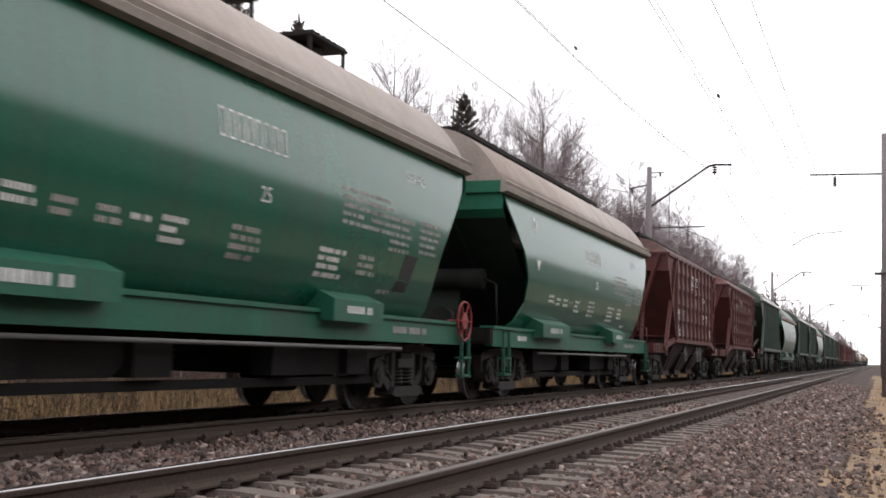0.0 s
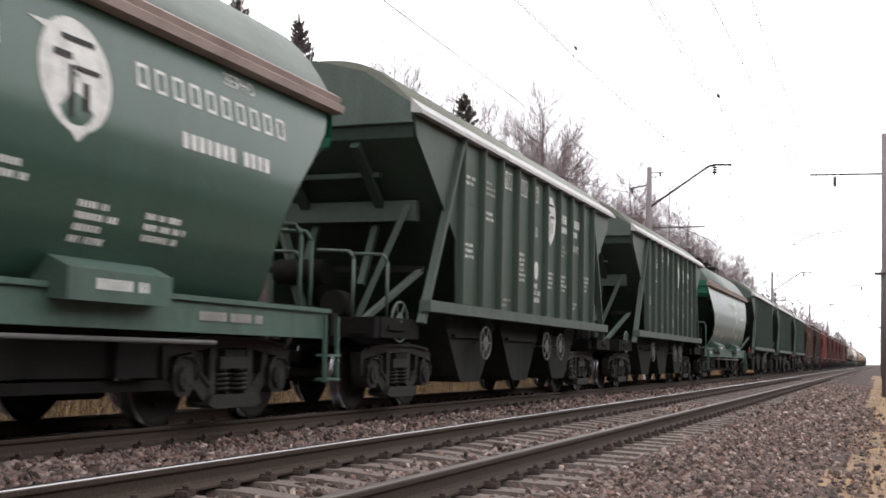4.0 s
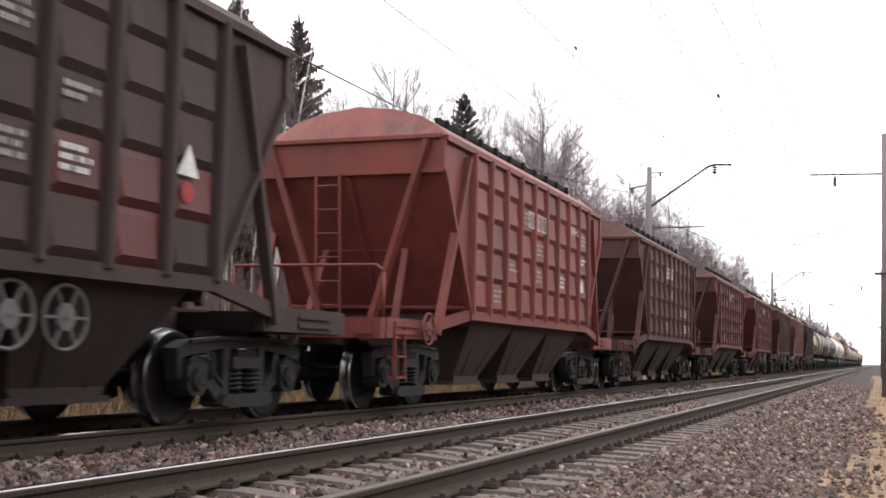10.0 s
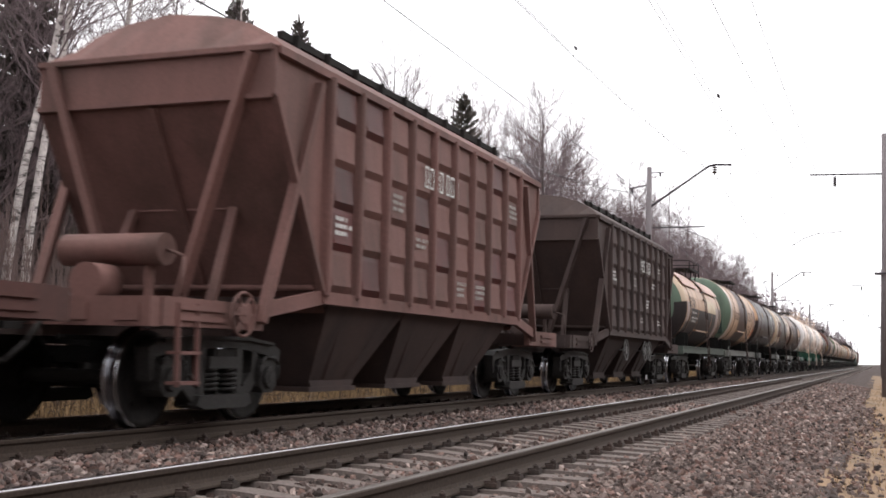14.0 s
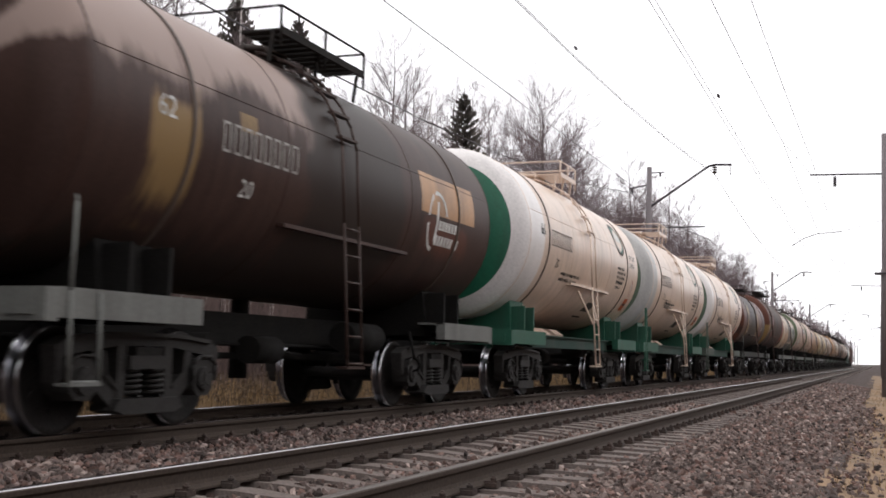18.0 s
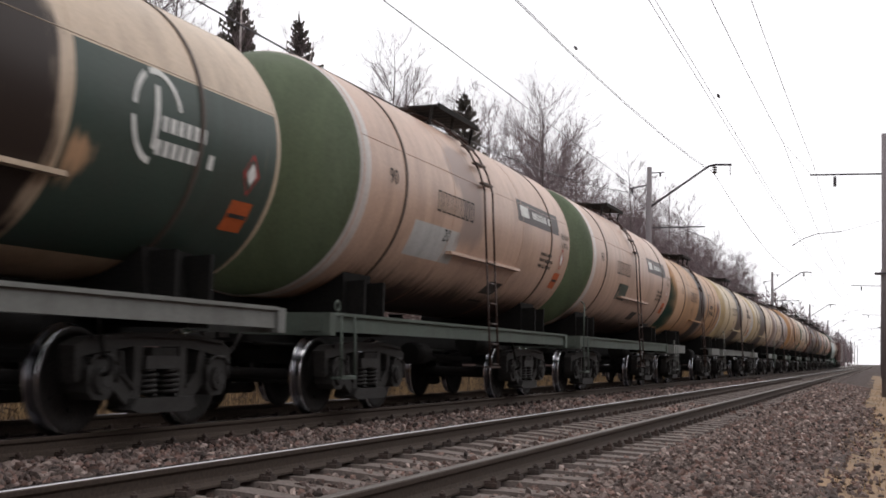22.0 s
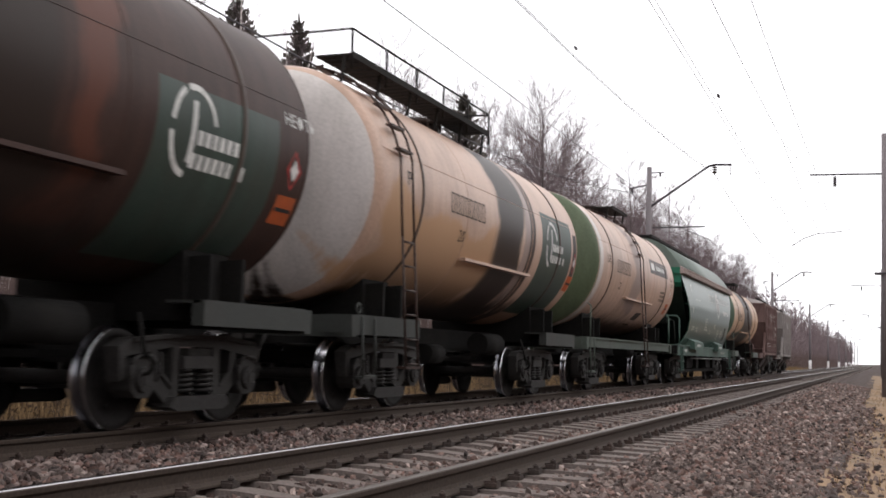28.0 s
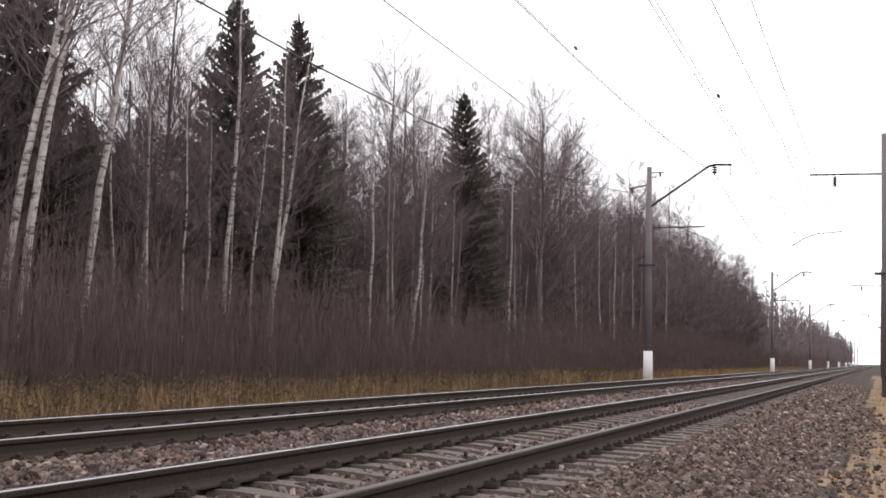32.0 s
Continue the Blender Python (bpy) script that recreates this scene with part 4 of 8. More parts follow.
# ---- marks on the sides ----
class Marks:
    """Painted marks that lie 4 mm proud on a surface given by surf(y, z)."""

    def __init__(self, surf):
        self.surf, self.bm, self.rng = surf, None, random.Random(11)
        self.blocks, self.depth = [], 0

    def patch(self, y0, y1, z0, z1, mi=0, lift=0.005, slant=0.0):
        ny, nz = max(1, int(abs(y1 - y0) / 0.9)), max(1, int(abs(z1 - z0) / 0.12))
        rows = []
        for j in range(nz + 1):
            z = z0 + (z1 - z0) * j / nz
            row = []
            for i in range(ny + 1):
                p = Vector(self.surf(y0 + (y1 - y0) * i / ny + slant * (z - z0), z))
                p.x += lift
                row.append(p)
            rows.append(row)
        sheet(self.bm, rows, smooth=False, mi=mi)

    def shape(self, pts, mi=0, lift=0.006):
        vs = []
        for y, z in pts:
            p = Vector(self.surf(y, z))
            p.x += lift
            vs.append(self.bm.verts.new(p))
        self.bm.faces.new(vs).material_index = mi

    def digits(self, y, z, n, h=0.26, w=0.12, gap=0.05, mi=0, skip=()):
        """Number-sized blocks, each an upright open frame."""
        b = 0.19 * w
        for i in range(n):
            if i in skip:
                continue
            a = y + i * (w + gap)
            self.patch(a, a + b, z, z + h, mi)
            self.patch(a + w - b, a + w, z, z + h, mi)
            self.patch(a + b, a + w - b, z + h - b, z + h, mi)
            self.patch(a + b, a + w - b, z, z + b, mi)

    def text_bars(self, y, z, w, n=4, h=0.055, gap=0.045, mi=0):
        """Lines of small bars, as long as words and letters."""
        lw = h * 0.62
        for k in range(n):
            a, end = y, y + w * self.rng.uniform(0.65, 1.0)
            left = self.rng.randint(3, 8)
            zz = z - k * (h + gap)
            while a < end - 0.02:
                self.patch(a, a + lw, zz - h, zz, mi)
                a += lw * 1.45
                left -= 1
                if left == 0:
                    a += lw * 1.3
                    left = self.rng.randint(2, 8)

    def words(self, text, y, z, size, mi=0):
        """Lettering from the built-in font, laid onto the surface; y is where it begins."""
        cu = bpy.data.curves.new("lettering", "FONT")
        cu.body, cu.size, cu.resolution_u = text, size, 2
        ob = bpy.data.objects.new("lettering", cu)
        scene.collection.objects.link(ob)
        dg = bpy.context.evaluated_depsgraph_get()
        me = bpy.data.meshes.new_from_object(ob.evaluated_get(dg))
        bpy.data.objects.remove(ob)
        vs = []
        for v in me.vertices:
            p = Vector(self.surf(y + v.co.x, z + v.co.y))
            p.x += 0.006
            vs.append(self.bm.verts.new(p))
        for f in me.polygons:
            try:
                self.bm.faces.new([vs[i] for i in f.vertices]).material_index = mi
            except ValueError:
                pass
        bpy.data.meshes.remove(me)

    def oval(self, y, z, ry, rz, mi=0, n=28, inner=None, a0=0.0, a1=1.0):
        k = [2 * math.pi * (a0 + (a1 - a0) * i / n) for i in range(n + 1)]
        if inner is None:
            self.shape([(y + ry * math.cos(a), z + rz * math.sin(a)) for a in k[:-1]], mi)
            return
        rows = []
        for q in (1.0, inner):
            row = []
            for a in k:
                p = Vector(self.surf(y + ry * q * math.cos(a), z + rz * q * math.sin(a)))
                p.x += 0.006
                row.append(p)
            rows.append(row)
        sheet(self.bm, rows, smooth=False, mi=mi)

    def emblem(self, y, z, ry, rz, light, dark):
        """A pale oval badge crossed by dark strokes."""
        self.oval(y, z, ry, rz, light, inner=0.05)
        for dz, dy, w, h in ((0.62, 0.1, 0.9, 0.1), (0.3, -0.35, 0.5, 0.12), (0.12, 0.3, 0.7, 0.09), (-0.3, -0.15, 0.12, 0.9), (-0.35, 0.25, 0.16, 0.5)):
            self.patch(y + ry * (dy - w / 2), y + ry * (dy + w / 2), z + rz * (dz - h / 2), z + rz * (dz + h / 2), dark, 0.012)
        self.shape([(y - ry * 1.2, z + rz * 0.75), (y - ry * 0.55, z + rz * 0.6), (y - ry * 0.6, z + rz * 0.78)], light)
        self.shape([(y - ry * 0.2, z - rz * 0.95), (y + ry * 0.3, z - rz * 0.95), (y + ry * 0.05, z - rz * 1.15)], light)

    def done(self, wagon, mats, name="lettering", label="stencilled pale lettering"):
        for kind, bm in self.blocks:
            tagged(part(kind, bm, mats, wagon), kind="stuff" if kind in ("stencil_text", "wagon_number") else "")


def block(draw, kind):
    """Each mark that is drawn becomes a part of its own."""
    def run(self, *a, **k):
        if self.depth == 0:
            self.bm = bmesh.new()
            self.blocks.append((kind, self.bm))
        self.depth += 1
        draw(self, *a, **k)
        self.depth -= 1
    return run


Marks.patch = block(Marks.patch, "painted_patch")
Marks.shape = block(Marks.shape, "painted_sign")
Marks.digits = block(Marks.digits, "wagon_number")
Marks.text_bars = block(Marks.text_bars, "stencil_text")
Marks.words = block(Marks.words, "stencil_word")
Marks.oval = block(Marks.oval, "badge")
Marks.emblem = block(Marks.emblem, "emblem")


def round_side(R, zc):
    return lambda y, z: (math.sqrt(max(0.0, R * R - (z - zc) ** 2)), y, z)


def wagon_root(name, label, group="freight train"):
    ob = new(name)
    ob.empty_display_size = 0.5
    return tagged(ob, label, "freight wagon", group)


def underframe(w, L, mat, sill_mat=None, z0=0.92, z1=1.24):
    bm = bmesh.new()
    quadbox(bm, -0.24, 0.24, -L / 2 + 0.55, L / 2 - 0.55, z0 - 0.05, z1 - 0.02)
    part("centre_sill", bm, mat, w)
    for s in (-1, 1):
        bm = bmesh.new()
        y = s * (L / 2 - 0.62)
        quadbox(bm, -1.45, 1.45, y - 0.08, y + 0.08, z0 + 0.05, z1)
        for x in (-1.2, -0.62, 0.62, 1.2):
            quadbox(bm, x - 0.14, x + 0.14, y + s * 0.08 - 0.02, y + s * 0.08 + 0.02, z0 + 0.1, z1 - 0.06)
        part("end_sill", bm, sill_mat or mat, w)
    for s in (-1, 1):
        bm = bmesh.new()
        y = s * (L / 2 - 2.1)
        quadbox(bm, -1.35, 1.35, y - 0.18, y + 0.18, z0 + 0.06, z1 - 0.06)
        part("body_bolster", bm, mat, w)
    # brake rigging
    bm = bmesh.new()
    rod(bm, (0.55, -0.9, 0.78), (0.55, -0.3, 0.78), 0.17, 12)
    rod(bm, (0.55, -0.3, 0.78), (0.3, 0.9, 0.72), 0.025, 6)
    pipe(bm, [(0.4, -L / 2 + 0.6, 0.86), (0.42, -2, 0.84), (0.42, 2, 0.84), (0.4, L / 2 - 0.6, 0.86)], 0.025)
    beam(bm, (0.2, -3.0, 0.7), (0.2, 3.0, 0.7), 0.03, 0.08)
    part("brake_gear", bm, M["under"], w)


def end_steps(w, L, mat, yend):
    """Hanging step at a near corner."""
    def make():
        bm = bmesh.new()
        for dy in (-0.16, 0.16):
            beam(bm, (0, dy, 1.2), (0.02, dy, 0.42), 0.03, 0.045)
        for z in (0.44, 0.72):
            quadbox(bm, -0.1, 0.06, -0.17, 0.17, z, z + 0.03)
        return finish(bm, "corner_step", mat)
    part("corner_step", cached(("step", mat.name), make), None, w, "", pose(1.47, yend, 0))


def panel_piece(key, wdt, hgt, mat, depth=0.06):
    def make():
        bm = bmesh.new()
        o = [(0, 0), (wdt, 0), (wdt, hgt), (0, hgt)]
        i = [(0.12, 0.08, depth), (wdt - 0.12, 0.08, depth), (wdt - 0.1, hgt - 0.06, 0.02), (0.1, hgt - 0.06, 0.02)]
        lo = [bm.verts.new((0, y, z)) for y, z in o]
        hi = [bm.verts.new((d, y, z)) for y, z, d in i]
        bm.faces.new(hi)
        for k in range(4):
            bm.faces.new((lo[k], lo[(k + 1) % 4], hi[(k + 1) % 4], hi[k]))
        return finish(bm, "side_panel", mat)
    return cached(("panel", key, mat.name), make)


def rib_mesh(key, h, mat, w=0.1, d=0.1):
    def make():
        bm = bmesh.new()
        pts = [(0.0, -w * 0.7), (d * 0.75, -w * 0.5), (d, -w * 0.3), (d, w * 0.3), (d * 0.75, w * 0.5), (0.0, w * 0.7)]
        lo = [bm.verts.new((x, y, 0)) for x, y in pts]
        hi = [bm.verts.new((x, y, h)) for x, y in pts]
        bm.faces.new(lo[::-1])
        bm.faces.new(hi)
        for k in range(5):
            bm.faces.new((lo[k], lo[k + 1], hi[k + 1], hi[k]))
        return finish(bm, "side_rib", mat)
    return cached(("rib", key, mat.name), make)


def arch(half, z0, z1, n=10, flat=1.6):
    """Roof outline from one eave to the other."""
    out = []
    for i in range(n + 1):
        a = -1 + 2 * i / n
        out.append((half * a, z0 + (z1 - z0) * (1 - abs(a) ** flat)))
    return out


def walkway(w, y0, y1, z, mat, half=0.35, brackets=True):
    bm = bmesh.new()
    n = int((y1 - y0) / 0.16)
    for s in (-half, half):
        quadbox(bm, s - 0.02, s + 0.02, y0, y1, z - 0.05, z + 0.03)
    for i in range(n):
        y = y0 + (i + 0.2) * (y1 - y0) / n
        quadbox(bm, -half, half, y, y + 0.09, z, z + 0.02)
    if brackets:
        k = int((y1 - y0) / 1.1)
        for i in range(k + 1):
            y = y0 + (y1 - y0) * i / k
            for s in (-half, half):
                beam(bm, (s, y, z - 0.03), (s * 1.05, y, z - 0.3), 0.05, 0.05)
    part("roof_walkway", bm, mat, w, "dark steel roof walkway")


def grain_hopper(label, side, rib=None, alt=None, pick=None, length=14.72, roof=None, end=None, under=None, wheels=True, walk_mat=None, rows=5, bays=9, eave=4.0, crest=4.6,
                 bottom=1.42, top_in=2.4, low_in=3.66, head=0.52, numbers=(-0.85, 3.2), seed=1, extras=(), tank_air=True, ladder=False, step=False):
    """Ribbed hopper wagon with pressed side panels between posts and sloping ends."""
    rng = random.Random(seed)
    w = wagon_root("grain_hopper_wagon", label)
    L = length
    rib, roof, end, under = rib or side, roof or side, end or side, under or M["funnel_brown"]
    X = 1.55
    y_top, y_low = L / 2 - top_in, L / 2 - low_in
    H = eave - bottom
    # near and far side plates
    for s, nm in ((1, "side_wall"), (-1, "far_side_wall")):
        bm = bmesh.new()
        pts = [(-y_low, bottom), (y_low, bottom), (y_top, eave - head), (y_top, eave), (-y_top, eave), (-y_top, eave - head)]
        prism(bm, pts, X - 0.03 if s > 0 else -X, X if s > 0 else -X + 0.03, axis="x")
        quadbox(bm, s * X - 0.03, s * X + 0.07, -y_top, y_top, eave - 0.07, eave + 0.02)
        quadbox(bm, s * X - 0.04, s * X + 0.06, -y_low - 0.05, y_low + 0.05, bottom - 0.1, bottom + 0.04)
        if s < 0:
            for k in range(bays + 1):
                y = -y_low + 2 * y_low * k / bays
                quadbox(bm, -X - 0.09, -X, y - 0.05, y + 0.05, bottom, eave)
        part(nm, bm, side, w)
    bw = 2 * y_low / bays
    rh = (H - 0.1) / rows
    for k in range(bays + 1):
        part("side_rib", rib_mesh((round(H, 2),), H - 0.04, rib), None, w, "", pose(X, -y_low + k * bw, bottom))
    for k in range(bays):
        for r in range(rows):
            m = pick(k, r) if pick else (alt if alt and rng.random() < 0.3 else side)
            part("side_panel", panel_piece((round(bw, 3), round(rh, 3)), bw - 0.1, rh, m or side), None, w, "", pose(X, -y_low + k * bw + 0.05, bottom + 0.05 + r * rh))
    # gusset edges at the ends of the side
    for s in (-1, 1):
        bm = bmesh.new()
        beam(bm, (X + 0.02, s * y_top, eave - head), (X + 0.02, s * (y_low + 0.02), bottom), 0.09, 0.07)
        beam(bm, (X, s * y_top, eave), (X, s * y_top, eave - head), 0.07, 0.07)
        part("corner_post", bm, rib, w)
        # brace from the side down to the end platform
        for e in (-1, 1):
            bm = bmesh.new()
            beam(bm, (e * (X + 0.05), s * (y_low + 0.3), eave - 0.18), (e * (X - 0.04), s * (y_top + 0.02), 1.06), 0.12, 0.08)
            part("corner_brace", bm, rib, w)
            bm = bmesh.new()
            beam(bm, (e * (X - 0.05), s * (y_top - 0.05), 1.2), (e * (X - 0.0), s * y_low, bottom - 0.02), 0.08, 0.16)
            part("platform_side", bm, rib, w)
        # end wall: an upright head plate over a slope sheet
        bm = bmesh.new()
        sheet(bm, [[(-X + 0.03, s * y_top, eave + 0.0), (X - 0.03, s * y_top, eave + 0.0)], [(-X + 0.03, s * y_top, eave - head), (X - 0.03, s * y_top, eave - head)]], smooth=False)
        beam(bm, (-X, s * (y_top + 0.02), eave - head), (X, s * (y_top + 0.02), eave - head), 0.05, 0.06)
        beam(bm, (-X, s * (y_top + 0.03), eave), (X, s * (y_top + 0.03), eave), 0.06, 0.06)
        part("end_head", bm, end, w)
        bm = bmesh.new()
        sheet(bm, [[(-X + 0.03, s * y_top, eave - head), (X - 0.03, s * y_top, eave - head)], [(-X + 0.03, s * (y_low - 0.15), bottom - 0.2), (X - 0.03, s * (y_low - 0.15), bottom - 0.2)]], smooth=False)
        beam(bm, (0, s * (y_top - 0.02), eave - head - 0.05), (0, s * (y_low - 0.1), bottom - 0.15), 0.09, 0.1)
        part("slope_sheet", bm, end, w)
        # two struts stand on the sill and carry the head plate
        for x in (-1, 1):
            bm = bmesh.new()
            beam(bm, (x * 1.32, s * (y_top + 0.08), eave - 0.06), (x * 0.4, s * (y_top - 0.08), 1.22), 0.14, 0.09)
            part("end_strut", bm, rib, w)
            # frame that props the slope sheet
            bm = bmesh.new()
            beam(bm, (x * 0.68, s * (y_top - 0.72), 2.4), (x * 0.74, s * (y_top - 0.2), 1.24), 0.11, 0.07)
            part("slope_prop", bm, rib, w)
            # pressed sill at the corner of the platform
            bm = bmesh.new()
            quadbox(bm, x * 1.42 - 0.05, x * 1.42 + 0.05, *sorted((s * (L / 2 - 0.7), s * (y_top - 0.1))), 0.98, 1.25)
            for zz in (1.06, 1.16):
                quadbox(bm, *sorted((x * 1.47, x * 1.5)), *sorted((s * (L / 2 - 0.95), s * (L / 2 - 1.75))), zz - 0.025, zz + 0.025)
            part("platform_sill", bm, rib, w)
        bm = bmesh.new()
        beam(bm, (-0.74, s * (y_top - 0.72), 2.4), (0.74, s * (y_top - 0.72), 2.4), 0.07, 0.08)
        part("slope_crossbar", bm, rib, w)
        bm = bmesh.new()
        rod(bm, (-1.5, s * (y_low + 0.1), 1.5), (1.5, s * (y_low + 0.1), 1.5), 0.035, 8)
        part("cross_pipe", bm, rib, w)
        if ladder:
            bm = bmesh.new()
            z, yr = 2.0, s * (L / 2 - 1.35)
            pipe(bm, [(-1.3, yr, 1.2), (-1.3, yr, z), (1.0, yr, z), (1.12, yr, z - 0.1), (1.12, yr, 1.2)], 0.022)
            part("platform_rail", bm, rib, w)
        bm = bmesh.new()
        quadbox(bm, -1.4, 1.4, s * (L / 2 - 1.2) - 0.45, s * (L / 2 - 1.2) + 0.45, 1.18, 1.22)
        part("platform_deck", bm, under, w)
    if tank_air:
        bm = bmesh.new()
        rod(bm, (-0.5, -L / 2 + 1.75, 1.78), (0.75, -L / 2 + 1.75, 1.78), 0.17, 14)
        rod(bm, (0.15, -L / 2 + 1.25, 1.42), (0.15, -L / 2 + 1.6, 1.42), 0.2, 14)
        for x in (-0.3, 0.55):
            quadbox(bm, x - 0.03, x + 0.03, -L / 2 + 1.7, -L / 2 + 1.8, 1.2, 1.65)
        pipe(bm, [(0.75, -L / 2 + 1.75, 1.78), (1.0, -L / 2 + 1.7, 1.7), (1.05, -L / 2 + 1.6, 1.3)], 0.02)
        part("air_reservoir", bm, end, w)
    if ladder:
        part("end_ladder", ladder_mesh(("e", L), (-0.32, -y_top + 0.1, 1.3), (-0.32, -y_top - 0.06, eave - head), 0.2, 6, rib, across=(1, 0, 0)), None, w)
    if step:
        end_steps(w, L, rib, -L / 2 + 1.1)
    # roof
    bm = bmesh.new()
    # shallow vault over steep shoulders, hipped at both ends
    rise = crest - eave
    prof = [(-X - 0.05, 0.0), (-1.3, 0.42), (-1.02, 0.68), (-0.6, 0.88), (0.0, 1.0), (0.6, 0.88), (1.02, 0.68), (1.3, 0.42), (X + 0.05, 0.0)]
    rows_r = [[(x, y, eave + rise * k * q) for x, q in prof] for y, k in ((-y_top - 0.04, 0.0), (-y_top + 0.3, 0.97), (-y_top + 0.5, 1.0), (y_top - 0.5, 1.0), (y_top - 0.3, 0.97), (y_top + 0.04, 0.0))]
    sheet(bm, rows_r, smooth=False)
    part("roof", bm, roof, w)
    if walk_mat:
        walkway(w, -y_low + 0.2, y_low - 0.2, crest + 0.2, walk_mat)
    else:
        bm = bmesh.new()
        zr = eave + rise * 0.62
        quadbox(bm, 1.0, 1.08, -y_low - 0.3, y_low + 0.3, zr + 0.03, zr + 0.12)
        for i in range(10):
            yy = -y_low + i * 2 * y_low / 9
            quadbox(bm, 0.98, 1.14, yy - 0.03, yy + 0.03, zr - 0.1, zr + 0.13)
        part("roof_rail", bm, M["iron"], w)
    # funnels below
    n = 3 if L > 13 else 2
    for i in range(n):
        c = (i - (n - 1) / 2) * (2 * y_low - 0.6) / n
        half = (2 * y_low - 0.5) / n / 2
        bm = bmesh.new()
        sheet(bm, [[(-1.5, c - half, bottom - 0.08), (1.5, c - half, bottom - 0.08), (1.5, c + half, bottom - 0.08), (-1.5, c + half, bottom - 0.08)],
                   [(-1.0, c - 0.62, 0.42), (1.0, c - 0.62, 0.42), (1.0, c + 0.62, 0.42), (-1.0, c + 0.62, 0.42)],
                   [(-1.0, c - 0.55, 0.3), (1.0, c - 0.55, 0.3), (1.0, c + 0.55, 0.3), (-1.0, c + 0.55, 0.3)]], smooth=False, loop=True)
        quadbox(bm, -1.02, 1.02, c - 0.66, c + 0.66, 0.28, 0.34)
        for yy in (-0.3, 0.3):
            beam(bm, (1.42, c + yy * 2 * half * 0.9, bottom - 0.1), (1.0, c + yy, 0.45), 0.05, 0.08)
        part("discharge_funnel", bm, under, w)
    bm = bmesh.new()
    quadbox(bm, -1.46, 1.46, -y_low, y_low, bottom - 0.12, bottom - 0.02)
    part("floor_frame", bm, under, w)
    if wheels:
        for y in (-y_low * 0.38, y_low * 0.29, y_low * 0.46):
            part("valve_handwheel", handwheel_mesh(M["grey_wheel"]), None, w, "grey spoked handwheel", pose(1.5, y, 1.0))
    part("brake_handwheel", handwheel_mesh(wheels if not isinstance(wheels, bool) else rib, 0.22), None, w, "", pose(1.56, -L / 2 + 1.95, 1.13))
    underframe(w, L, under, rib)
    coupler(w, L)
    mk = Marks(lambda y, z: (X + 0.066, y, z))
    ny, nz = numbers
    mk.digits(ny, nz, 4, 0.3, 0.13, 0.055)
    mk.digits(ny + bw, nz, 3, 0.3, 0.13, 0.055)
    for _ in range(9):
        k, r = rng.randrange(bays), rng.randrange(rows - 1)
        mk.text_bars(-y_low + k * bw + 0.16, bottom + 0.06 + r * rh + rh * 0.78, bw - 0.35, rng.choice((2, 3, 3)), 0.05, 0.035, mi=rng.choice((0, 1, 1)))
    for e in extras:
        e(mk, y_low, bw, bottom, rh)
    mk.done(w, [M["white"], M["dim"], M["red_sign"], M["primer"], M["black"]])
    add_bogie(w, -L / 2 + 2.28)
    add_bogie(w, L / 2 - 2.28)
    return w


